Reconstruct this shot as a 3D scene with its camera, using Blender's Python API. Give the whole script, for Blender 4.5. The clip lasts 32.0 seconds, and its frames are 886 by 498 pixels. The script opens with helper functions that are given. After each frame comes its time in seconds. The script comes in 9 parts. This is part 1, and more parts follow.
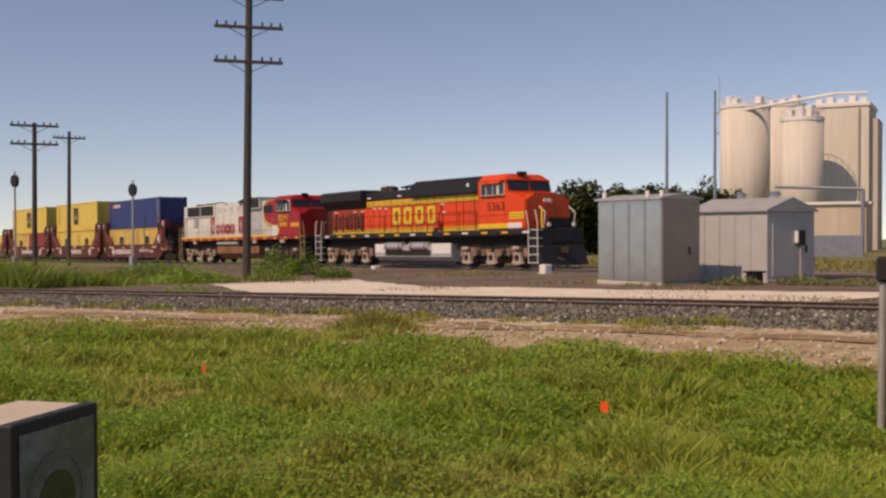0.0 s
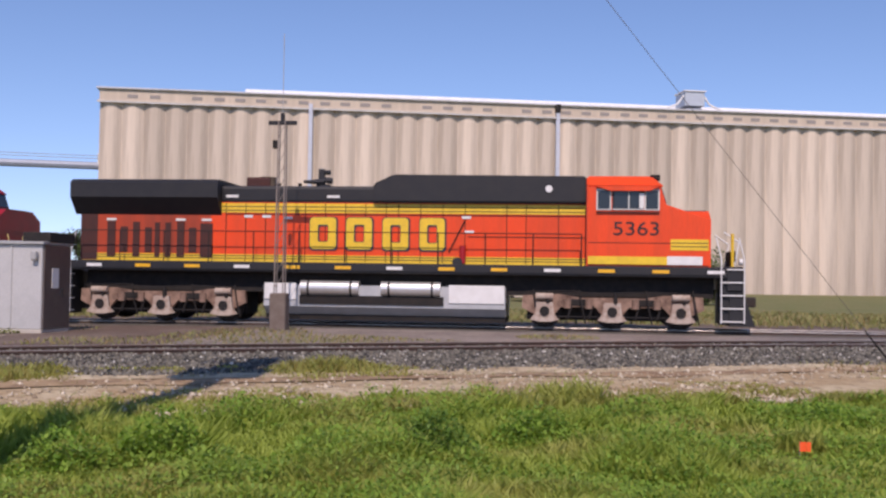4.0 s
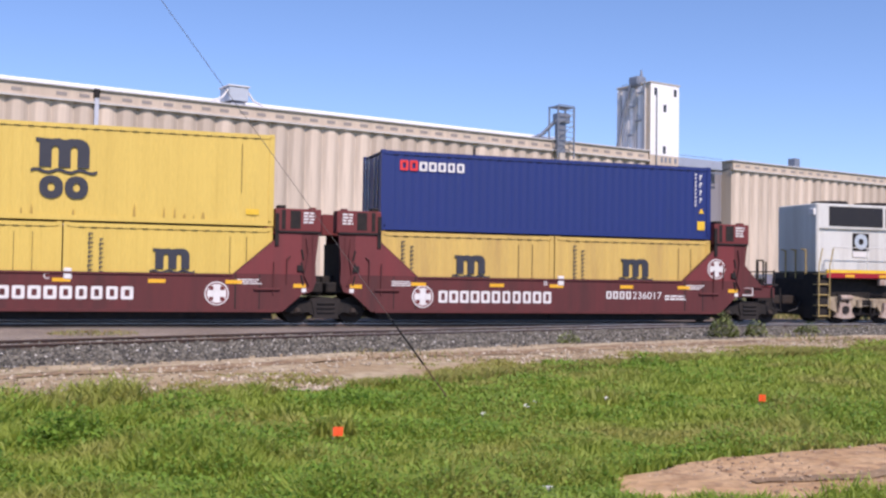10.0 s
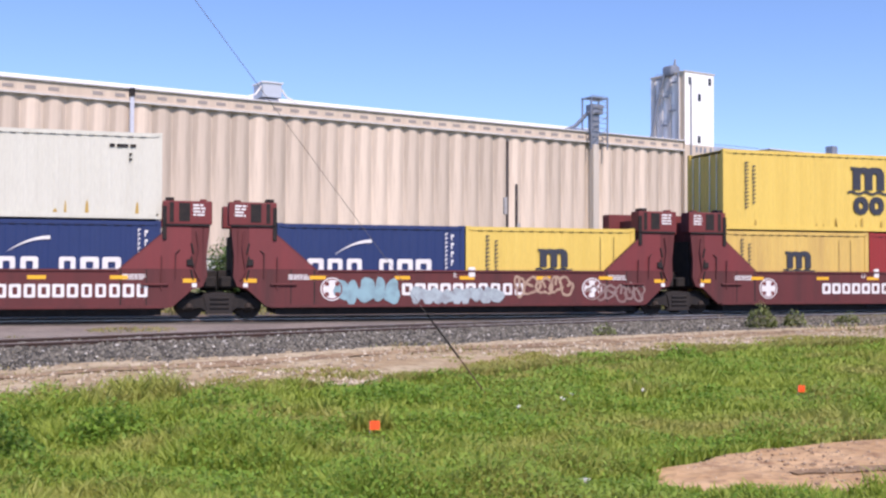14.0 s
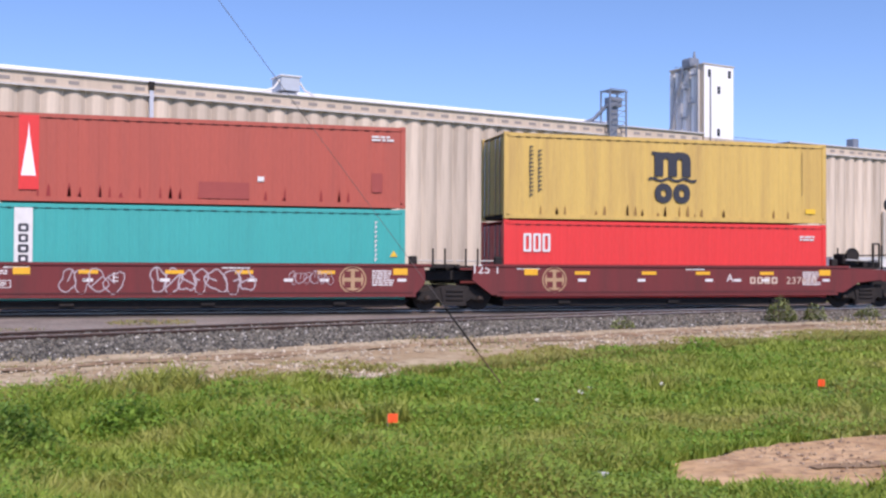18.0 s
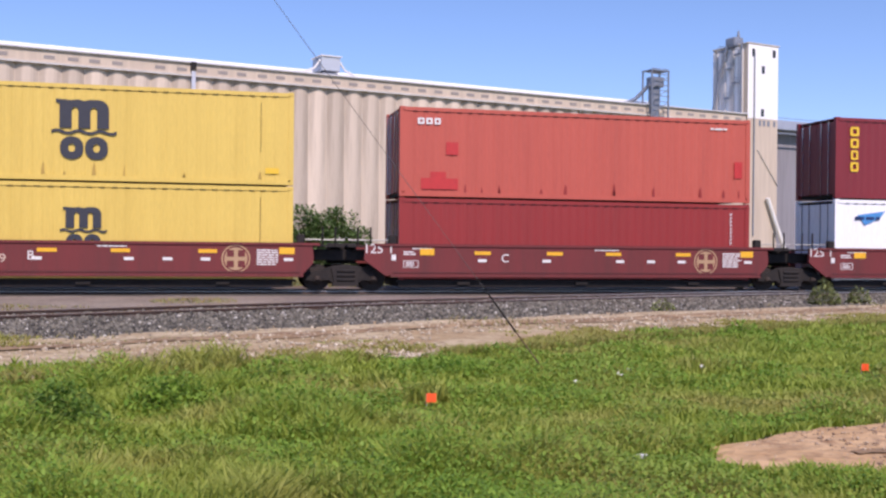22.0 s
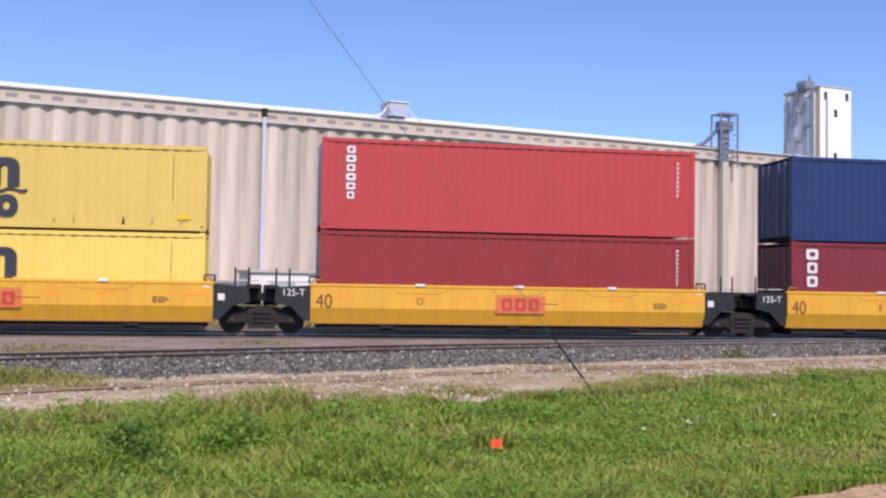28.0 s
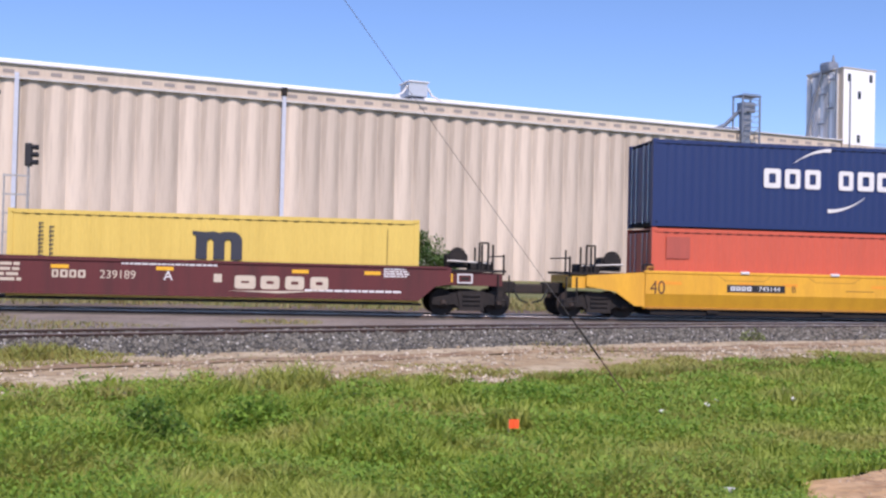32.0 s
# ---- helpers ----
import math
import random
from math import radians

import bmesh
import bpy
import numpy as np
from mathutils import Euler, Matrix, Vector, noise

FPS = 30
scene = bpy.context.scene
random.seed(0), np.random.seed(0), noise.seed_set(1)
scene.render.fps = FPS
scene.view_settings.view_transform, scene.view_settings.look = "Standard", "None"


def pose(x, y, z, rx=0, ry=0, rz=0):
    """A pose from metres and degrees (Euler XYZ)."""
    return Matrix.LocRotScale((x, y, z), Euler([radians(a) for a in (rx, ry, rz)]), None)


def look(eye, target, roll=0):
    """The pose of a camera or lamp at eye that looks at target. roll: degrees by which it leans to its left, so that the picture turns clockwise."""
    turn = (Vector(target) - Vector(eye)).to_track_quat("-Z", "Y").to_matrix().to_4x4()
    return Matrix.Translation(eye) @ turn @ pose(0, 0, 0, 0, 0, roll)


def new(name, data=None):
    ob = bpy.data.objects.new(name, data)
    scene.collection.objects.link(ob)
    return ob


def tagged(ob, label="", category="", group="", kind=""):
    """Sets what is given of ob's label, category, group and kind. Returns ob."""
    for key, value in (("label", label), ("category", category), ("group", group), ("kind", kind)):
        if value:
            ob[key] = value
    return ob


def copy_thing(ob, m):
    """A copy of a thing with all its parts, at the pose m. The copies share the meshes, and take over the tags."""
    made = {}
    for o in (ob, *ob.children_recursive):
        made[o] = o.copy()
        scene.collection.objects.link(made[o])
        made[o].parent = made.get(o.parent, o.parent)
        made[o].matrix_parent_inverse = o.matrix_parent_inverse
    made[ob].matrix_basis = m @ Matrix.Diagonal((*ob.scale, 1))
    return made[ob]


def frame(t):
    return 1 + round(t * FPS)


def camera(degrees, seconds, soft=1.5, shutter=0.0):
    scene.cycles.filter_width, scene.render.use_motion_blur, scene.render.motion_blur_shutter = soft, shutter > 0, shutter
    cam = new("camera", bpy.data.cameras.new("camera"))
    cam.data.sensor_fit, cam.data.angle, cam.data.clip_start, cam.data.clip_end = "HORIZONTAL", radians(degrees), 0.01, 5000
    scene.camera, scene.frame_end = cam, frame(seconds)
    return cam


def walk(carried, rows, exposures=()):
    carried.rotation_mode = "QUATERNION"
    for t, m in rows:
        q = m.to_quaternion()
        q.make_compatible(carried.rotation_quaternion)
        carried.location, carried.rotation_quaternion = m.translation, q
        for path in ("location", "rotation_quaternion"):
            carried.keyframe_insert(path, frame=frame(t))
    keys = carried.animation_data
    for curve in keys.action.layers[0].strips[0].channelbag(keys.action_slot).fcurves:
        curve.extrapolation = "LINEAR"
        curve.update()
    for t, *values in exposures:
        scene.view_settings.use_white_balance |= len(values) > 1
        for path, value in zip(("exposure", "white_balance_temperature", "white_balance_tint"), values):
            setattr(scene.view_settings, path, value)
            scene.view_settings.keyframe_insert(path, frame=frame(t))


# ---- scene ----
# The camera stands on the verge; it only turns, and sways a little at the start.
cam = camera(46.6, 32.0, soft=2.45)
EYE_Z = 1.45
VIEW = [
    (0, -0.240, -0.144, 54.78, -1.01, -0.17), (0.5, -0.206, -0.124, 52.27, -0.59, 0.73), (1, -0.171, -0.103, 46.91, 0.36, 2.00),
    (1.5, -0.137, -0.082, 42.22, 1.02, 2.35), (2, -0.103, -0.062, 36.00, 1.47, 2.39), (2.5, -0.069, -0.041, 31.60, 1.79, 2.89),
    (3, -0.034, -0.021, 24.92, 0.90, 2.31), (3.5, -0.000, -0.000, 16.45, 1.14, 1.19), (5.5, -0.000, -0.000, -15.48, 2.48, 0.53),
    (6, -0.000, -0.000, -15.95, 1.91, 0.23), (6.5, -0.000, -0.000, -16.59, 1.98, 0.35), (7, -0.000, -0.000, -16.99, 2.06, 0.04),
    (7.5, -0.000, -0.000, -17.00, 1.71, 0.12), (8, -0.000, -0.000, -16.55, 1.51, 0.18), (8.5, -0.000, -0.000, -15.90, 1.30, 0.01),
    (9, -0.000, -0.000, -16.69, 1.23, -0.28), (9.5, -0.000, -0.000, -18.31, 0.04, 0.49), (10, -0.000, -0.000, -18.58, 1.68, 0.85),
    (10.5, -0.000, -0.000, -19.15, 2.35, 0.51), (11, -0.000, -0.000, -18.23, 1.50, 0.07), (11.5, -0.000, -0.000, -17.58, 1.54, -0.14),
    (12, -0.000, -0.000, -17.75, 1.22, -0.17), (12.5, -0.000, -0.000, -17.18, 1.13, -0.32), (13, -0.000, -0.000, -16.92, 1.69, -0.28),
    (13.5, -0.000, -0.000, -16.66, 0.99, -0.03), (14, -0.000, -0.000, -16.68, 1.30, 0.19), (14.5, -0.000, -0.000, -16.79, 1.15, 0.04),
    (15, -0.000, -0.000, -16.53, 1.28, 0.12), (15.5, -0.000, -0.000, -17.05, 1.31, 0.11), (17.5, -0.000, -0.000, -15.80, 0.88, 0.17),
    (18, -0.000, -0.000, -15.68, 0.92, 0.25), (18.5, -0.000, -0.000, -15.94, 1.03, 0.69), (19, -0.000, -0.000, -15.85, 1.10, 0.79),
    (19.5, -0.000, -0.000, -15.10, 1.04, 0.56), (20, -0.000, -0.000, -14.80, 0.74, 0.48), (20.5, -0.000, -0.000, -14.89, 0.40, 0.72),
    (21, -0.000, -0.000, -14.37, 0.10, 0.43), (21.5, -0.000, -0.000, -13.78, 0.04, 0.37), (22, -0.000, -0.000, -13.50, -0.18, 0.56),
    (22.5, -0.000, -0.000, -13.03, -0.35, 0.44), (23, -0.000, -0.000, -13.94, -1.72, 1.74), (23.5, -0.000, -0.000, -13.44, -1.25, 1.35),
    (24, -0.000, -0.000, -12.21, 0.43, 0.81), (24.5, -0.000, -0.000, -11.98, 2.35, 0.99), (25, -0.000, -0.000, -11.94, 2.70, 0.53),
    (25.5, -0.000, -0.000, -12.64, 2.40, 0.61), (26, -0.000, -0.000, -12.51, 2.44, 0.51), (26.5, -0.000, -0.000, -12.35, 2.33, 0.60),
    (28.5, -0.000, -0.000, -9.18, 2.14, 1.09), (29, -0.000, -0.000, -9.04, 1.89, 1.22), (29.5, -0.000, -0.000, -9.15, 1.73, 1.27),
    (30, -0.000, -0.000, -9.39, 1.33, 1.26), (30.5, -0.000, -0.000, -9.10, 1.32, 1.14), (31, -0.000, -0.000, -8.99, 1.37, 1.24),
    (31.5, -0.000, -0.000, -8.82, 1.26, 1.24), (32, -0.000, -0.000, -8.77, 1.12, 1.34),
]


def view_pose(x, y, yaw, pitch, roll):
    return pose(x, y, EYE_Z, 0, 0, yaw) @ pose(0, 0, 0, 90 + pitch) @ pose(0, 0, 0, 0, 0, roll)


walk(cam, [(t, view_pose(x, y, a, p, r)) for t, x, y, a, p, r in VIEW],
     exposures=[(0, -0.43, 9600, 29), (1.5, -0.37, 8300, 23), (3.0, -0.24, 7450, 28), (5.5, -0.12, 6500, 27), (9, 0.0, 6650, 26), (13, 0.28, 6600, 26), (15, 0.24, 6600, 26), (19, 0.06, 6450, 26), (21, 0.02, 6650, 29), (23, 0.12, 6600, 28), (25, 0.02, 6400, 27), (32, 0.12, 6450, 26)])

# ---- light ----
SUN_EL, SUN_AZ = 47.0, 176.0
world = bpy.data.worlds.new("sky")
scene.world = world
world.use_nodes = True
wn = world.node_tree
sky = wn.nodes.new("ShaderNodeTexSky")
sky.sky_type = "NISHITA"
sky.sun_disc = False
sky.sun_elevation, sky.sun_rotation = radians(SUN_EL), radians(SUN_AZ)
sky.air_density, sky.dust_density, sky.ozone_density = 0.8, 0.12, 3.0
wn.nodes["Background"].inputs[1].default_value = 0.112
tone = wn.nodes.new("ShaderNodeHueSaturation")
tone.inputs["Saturation"].default_value, tone.inputs["Value"].default_value = 1.1, 1.56
# look up the sky a little above the horizon: clear air, no white haze band
way = wn.nodes.new("ShaderNodeTexCoord")
lift = wn.nodes.new("ShaderNodeMapping")
lift.inputs["Scale"].default_value, lift.inputs["Location"].default_value = (1.0, 1.0, 0.95), (0.0, 0.0, 0.05)
wn.links.new(way.outputs["Generated"], lift.inputs[0])
wn.links.new(lift.outputs[0], sky.inputs["Vector"])
wn.links.new(sky.outputs[0], tone.inputs["Color"])
wn.links.new(tone.outputs[0], wn.nodes["Background"].inputs[0])
sun = new("sun", bpy.data.lights.new("sun", "SUN"))
sun.data.energy, sun.data.angle, sun.data.color = 4.2, radians(0.53), (1.0, 0.94, 0.84)
sa, se = radians(SUN_AZ), radians(SUN_EL)
to_sun = Vector((math.sin(sa) * math.cos(se), math.cos(sa) * math.cos(se), math.sin(se)))
sun.matrix_world = look(to_sun * 60, (0, 0, 0))

# ---- materials ----
MATS = {}


def mat(name, color, rough=0.6, metal=0.0, spot=None, amount=0.35, scale=6.0, fine=60.0, bump=0.15, streak=False, per=0.0, depth=0.004, glow=0.0):
    """A surface with grain at two scales: blotches of `spot` over `color`, fine value noise and relief."""
    if name in MATS:
        return MATS[name]
    m = bpy.data.materials.new(name)
    MATS[name] = m
    m.use_nodes = True
    nt = m.node_tree
    n, l = nt.nodes, nt.links
    b = n["Principled BSDF"]
    co = n.new("ShaderNodeTexCoord")
    mp = n.new("ShaderNodeMapping")
    l.new(co.outputs["Object"], mp.inputs[0])
    if streak:
        mp.inputs["Scale"].default_value = (1.0, 1.0, 0.07)
    n1 = n.new("ShaderNodeTexNoise")
    n1.inputs["Scale"].default_value, n1.inputs["Detail"].default_value, n1.inputs["Roughness"].default_value = scale, 6, 0.65
    l.new(mp.outputs[0], n1.inputs["Vector"])
    n2 = n.new("ShaderNodeTexNoise")
    n2.inputs["Scale"].default_value, n2.inputs["Detail"].default_value = fine, 3
    l.new(mp.outputs[0] if streak else co.outputs["Object"], n2.inputs["Vector"])
    r1 = n.new("ShaderNodeValToRGB")
    r1.color_ramp.elements[0].position, r1.color_ramp.elements[1].position = 0.42, 0.72
    l.new(n1.outputs["Fac"], r1.inputs[0])
    am = n.new("ShaderNodeMath")
    am.operation, am.inputs[1].default_value = "MULTIPLY", amount
    l.new(r1.outputs[0], am.inputs[0])
    mx = n.new("ShaderNodeMix")
    mx.data_type = "RGBA"
    sp = spot or [c * 0.6 for c in color]
    mx.inputs["A"].default_value, mx.inputs["B"].default_value = (*color, 1), (*sp, 1)
    l.new(am.outputs[0], mx.inputs["Factor"])
    hsv = n.new("ShaderNodeHueSaturation")
    vr = n.new("ShaderNodeMapRange")
    vr.inputs["To Min"].default_value, vr.inputs["To Max"].default_value = 0.82, 1.18
    l.new(n2.outputs["Fac"], vr.inputs["Value"])
    val = vr.outputs[0]
    if per:
        oi = n.new("ShaderNodeObjectInfo")
        pr = n.new("ShaderNodeMapRange")
        pr.inputs["To Min"].default_value, pr.inputs["To Max"].default_value = 1 - per, 1 + per
        l.new(oi.outputs["Random"], pr.inputs["Value"])
        mu = n.new("ShaderNodeMath")
        mu.operation = "MULTIPLY"
        l.new(vr.outputs[0], mu.inputs[0])
        l.new(pr.outputs[0], mu.inputs[1])
        val = mu.outputs[0]
    l.new(val, hsv.inputs["Value"])
    l.new(mx.outputs["Result"], hsv.inputs["Color"])
    l.new(hsv.outputs[0], b.inputs["Base Color"])
    b.inputs["Roughness"].default_value, b.inputs["Metallic"].default_value = rough, metal
    if bump:
        bp = n.new("ShaderNodeBump")
        bp.inputs["Strength"].default_value, bp.inputs["Distance"].default_value = bump, depth
        l.new(n2.outputs["Fac"], bp.inputs["Height"])
        l.new(bp.outputs[0], b.inputs["Normal"])
    return m


def glass(name, color=(0.02, 0.025, 0.03), rough=0.06):
    m = bpy.data.materials.new(name)
    m.use_nodes = True
    b = m.node_tree.nodes["Principled BSDF"]
    b.inputs["Base Color"].default_value, b.inputs["Roughness"].default_value = (*color, 1), rough
    return m


RUST = (0.16, 0.07, 0.035)
GRIME = (0.06, 0.05, 0.042)
M_STEEL = mat("rail steel", (0.075, 0.048, 0.038), 0.8, 0.1, (0.11, 0.05, 0.03), 0.6, 3)
M_RAILTOP = mat("worn rail head", (0.50, 0.44, 0.38), 0.3, 0.7, (0.27, 0.20, 0.16), 0.6, 3, bump=0.03)
M_TIE = mat("weathered tie timber", (0.11, 0.085, 0.065), 0.9, 0, (0.05, 0.04, 0.035), 0.6, 5, 80, 0.5, per=0.3)
M_BLACK = mat("black enamel", (0.010, 0.010, 0.013), 0.6, 0, (0.024, 0.021, 0.02), 0.5, 3)
# grime, and the shade under the cars put into the same near-black
M_UNDER = mat("grimy shade-dark underframe", (0.012, 0.010, 0.010), 0.9, 0, (0.035, 0.026, 0.02), 0.6, 4)
M_WHEEL = mat("wheel steel", (0.028, 0.022, 0.019), 0.75, 0.2, (0.055, 0.03, 0.02), 0.6, 5)
M_RUSTY = mat("rusty truck casting", (0.30, 0.19, 0.14), 0.85, 0, (0.05, 0.022, 0.015), 0.95, 2.6, 40)
M_TAN = mat("dusty truck casting", (0.15, 0.105, 0.07), 0.9, 0, (0.02, 0.016, 0.014), 0.95, 2.2, 40)
M_ORANGE = mat("orange locomotive enamel", (0.80, 0.064, 0.004), 0.4, 0, (0.42, 0.05, 0.013), 0.45, 1.6, streak=True)
M_LYELLOW = mat("yellow locomotive enamel", (0.78, 0.50, 0.03), 0.4, 0, (0.42, 0.26, 0.03), 0.4, 3)
M_SILVER = mat("weathered silver enamel", (0.62, 0.625, 0.585), 0.5, 0.03, (0.36, 0.335, 0.29), 0.6, 1.3, streak=True)
M_LRED = mat("crimson locomotive enamel", (0.36, 0.008, 0.014), 0.42, 0, (0.17, 0.010, 0.014), 0.5, 1.6)
M_GREY = mat("pale grey tank enamel", (0.42, 0.43, 0.44), 0.5, 0, (0.27, 0.27, 0.27), 0.6, 2)
M_TANKRUST = mat("rust-stained fuel tank", (0.25, 0.115, 0.055), 0.8, 0, (0.07, 0.035, 0.022), 0.8, 1.3)
M_ALU = mat("bare aluminium cylinder", (0.72, 0.71, 0.69), 0.35, 0.7, (0.5, 0.48, 0.45), 0.4, 4)
M_WHITE = mat("white paint", (0.70, 0.69, 0.67), 0.55, 0, (0.48, 0.46, 0.43), 0.35, 4)
M_DARKMARK = mat("charcoal marking paint", (0.03, 0.033, 0.045), 0.55)
M_GLASS = glass("dark cab glass")
M_WELLRED = mat("oxide red well car paint", (0.155, 0.022, 0.022), 0.72, 0, (0.075, 0.022, 0.02), 0.6, 1.8, streak=True)
M_WELLBRN = mat("faded brown well car paint", (0.110, 0.022, 0.022), 0.78, 0, (0.05, 0.018, 0.017), 0.75, 1.5, streak=True)
M_TTX = mat("yellow well car paint", (0.72, 0.37, 0.025), 0.5, 0, (0.50, 0.235, 0.025), 0.5, 1.5, streak=True)
M_REFLECT = mat("amber reflective strip", (0.80, 0.42, 0.02), 0.4, bump=0)
M_GALV = mat("galvanised sheet", (0.52, 0.53, 0.53), 0.24, 0.85, (0.38, 0.38, 0.38), 0.6, 2.0, 30)
M_CONC = mat("weathered concrete", (0.55, 0.46, 0.365), 0.9, 0, (0.40, 0.33, 0.26), 0.55, 0.5, 1.5, 0.05, streak=True)
M_BIN = mat("stained bin concrete", (0.585, 0.49, 0.395), 0.9, 0, (0.27, 0.22, 0.175), 0.9, 0.8, 1.6, 0.05, streak=True, per=0.16)
M_CONC2 = mat("grey concrete", (0.50, 0.45, 0.385), 0.9, 0, (0.36, 0.32, 0.275), 0.55, 0.4, 2, 0.05, streak=True)
M_SHED = mat("pale shed cladding", (0.74, 0.72, 0.68), 0.7, 0, (0.55, 0.52, 0.48), 0.4, 0.6)
M_STEELBLUE = mat("blue-grey steelwork", (0.22, 0.25, 0.30), 0.6, 0.3, (0.13, 0.13, 0.14), 0.5, 2)
M_SLOT = mat("dusty shutter", (0.30, 0.27, 0.25), 0.9, 0, (0.20, 0.18, 0.17), 0.6, 0.3, 1, 0.0)
M_POLE = mat("creosoted pole timber", (0.085, 0.05, 0.037), 0.9, 0, (0.16, 0.105, 0.08), 0.6, 3, 50, 0.6, streak=True)
M_POLEFAR = mat("dark pole timber", (0.055, 0.045, 0.042), 0.9, 0, (0.10, 0.08, 0.07), 0.5, 2, streak=True)
M_MAST = mat("weathered mast steel", (0.24, 0.19, 0.16), 0.7, 0.2, (0.36, 0.32, 0.28), 0.5, 4)
M_PIPE = mat("grey conduit", (0.40, 0.39, 0.37), 0.5, 0.3, (0.26, 0.22, 0.19), 0.6, 5)
M_PIPERED = mat("rusty conduit", (0.17, 0.085, 0.06), 0.75, 0.1, (0.27, 0.17, 0.125), 0.6, 5)
M_PIPEPALE = mat("pale blue-grey downpipe", (0.50, 0.53, 0.60), 0.6, 0, (0.38, 0.40, 0.46), 0.5, 1.0)
M_CABLE = mat("black cable", (0.03, 0.028, 0.027), 0.7)
M_STENCIL = mat("faded charcoal stencil paint", (0.10, 0.085, 0.055), 0.7)
M_FLAG = mat("fluorescent orange flag", (0.95, 0.11, 0.02), 0.6, bump=0)
M_BARK = mat("grey bark", (0.12, 0.09, 0.065), 0.95, bump=0.6)


def leaf_mat(name, a, b_, trans=0.25, patch=None, pscale=0.5):
    m = bpy.data.materials.new(name)
    m.use_nodes = True
    n, l = m.node_tree.nodes, m.node_tree.links
    b = n["Principled BSDF"]
    g = n.new("ShaderNodeNewGeometry")
    r = n.new("ShaderNodeValToRGB")
    r.color_ramp.elements[0].color, r.color_ramp.elements[1].color = (*a, 1), (*b_, 1)
    l.new(g.outputs["Random Per Island"], r.inputs[0])
    out = r.outputs[0]
    if patch:
        co = n.new("ShaderNodeTexCoord")
        nz = n.new("ShaderNodeTexNoise")
        nz.inputs["Scale"].default_value, nz.inputs["Detail"].default_value = pscale, 5
        l.new(co.outputs["Object"], nz.inputs["Vector"])
        rp = n.new("ShaderNodeValToRGB")
        rp.color_ramp.elements[0].position, rp.color_ramp.elements[1].position = 0.48, 0.74
        l.new(nz.outputs["Fac"], rp.inputs[0])
        mx0 = n.new("ShaderNodeMix")
        mx0.data_type = "RGBA"
        l.new(rp.outputs[0], mx0.inputs["Factor"])
        l.new(r.outputs[0], mx0.inputs["A"])
        mx0.inputs["B"].default_value = (*patch, 1)
        out = mx0.outputs["Result"]
    l.new(out, b.inputs["Base Color"])
    b.inputs["Roughness"].default_value = 0.6
    t = n.new("ShaderNodeBsdfTranslucent")
    l.new(out, t.inputs[0])
    mx = n.new("ShaderNodeMixShader")
    mx.inputs[0].default_value = trans
    l.new(b.outputs[0], mx.inputs[1])
    l.new(t.outputs[0], mx.inputs[2])
    l.new(mx.outputs[0], n["Material Output"].inputs[0])
    return m


M_GRASS = leaf_mat("grass blades", (0.22, 0.30, 0.03), (0.43, 0.52, 0.09), 0.45, (0.47, 0.40, 0.13))
M_WEED = leaf_mat("broad weed leaves", (0.13, 0.265, 0.022), (0.30, 0.46, 0.06), 0.45, (0.34, 0.44, 0.08))
M_DARKWEED = leaf_mat("dark weed leaves", (0.085, 0.18, 0.02), (0.21, 0.35, 0.05), 0.4)
M_MOUND = leaf_mat("mound grass blades", (0.15, 0.235, 0.03), (0.34, 0.42, 0.075), 0.45, (0.12, 0.20, 0.03), 0.12)
M_DRY = leaf_mat("dry grass blades", (0.34, 0.25, 0.11), (0.22, 0.25, 0.07), 0.3)
M_STRAW = leaf_mat("straw-green blades", (0.30, 0.25, 0.07), (0.36, 0.40, 0.09), 0.4)
M_LEAF = leaf_mat("tree leaves", (0.045, 0.085, 0.022), (0.14, 0.20, 0.06), 0.35)
M_LEAFAIRY = leaf_mat("mid-green tree leaves", (0.06, 0.125, 0.03), (0.19, 0.28, 0.085), 0.4)
M_SILO = mat("pale silo concrete", (0.62, 0.575, 0.50), 0.9, 0, (0.45, 0.41, 0.355), 0.55, 0.4, 2, 0.05, streak=True)
M_ROOFSTRIP = mat("dull white roofing", (0.52, 0.52, 0.53), 0.8, 0, (0.4, 0.39, 0.39), 0.5, 0.4, 2, 0.05)
M_SHEETROOF = mat("dull galvanised roof", (0.42, 0.42, 0.41), 0.6, 0.25, (0.30, 0.29, 0.28), 0.6, 2, 30)
M_CREAMFRAME = mat("dusty cream truck casting", (0.38, 0.31, 0.215), 0.85, 0, (0.15, 0.105, 0.07), 0.8, 4, 40)
M_JOURNAL = mat("pale dusty journal casting", (0.44, 0.36, 0.30), 0.85, 0, (0.20, 0.09, 0.055), 0.75, 5, 40)
M_GUY = mat("dull wire strand", (0.16, 0.14, 0.13), 0.7, 0.1)
M_LEAFFAR = leaf_mat("dark far leaves", (0.04, 0.06, 0.018), (0.12, 0.155, 0.05), 0.25)
M_DIMSIDE = mat("brown-grey sheet for dim reflection", (0.31, 0.285, 0.255), 0.36, 0.6, (0.40, 0.37, 0.335), 0.5, 1.6, 30)
M_CABPAINT = mat("matt grey cabin sheet", (0.47, 0.463, 0.45), 0.6, 0.15, (0.36, 0.355, 0.35), 0.5, 1.2, 30)
M_OLIVE = leaf_mat("olive weed leaves", (0.13, 0.16, 0.05), (0.28, 0.32, 0.11), 0.35)
M_CLOD = leaf_mat("earth clods", (0.20, 0.125, 0.075), (0.50, 0.37, 0.25), 0.0)
M_STONE = leaf_mat("ballast stones", (0.030, 0.027, 0.021), (0.22, 0.20, 0.155), 0.0)
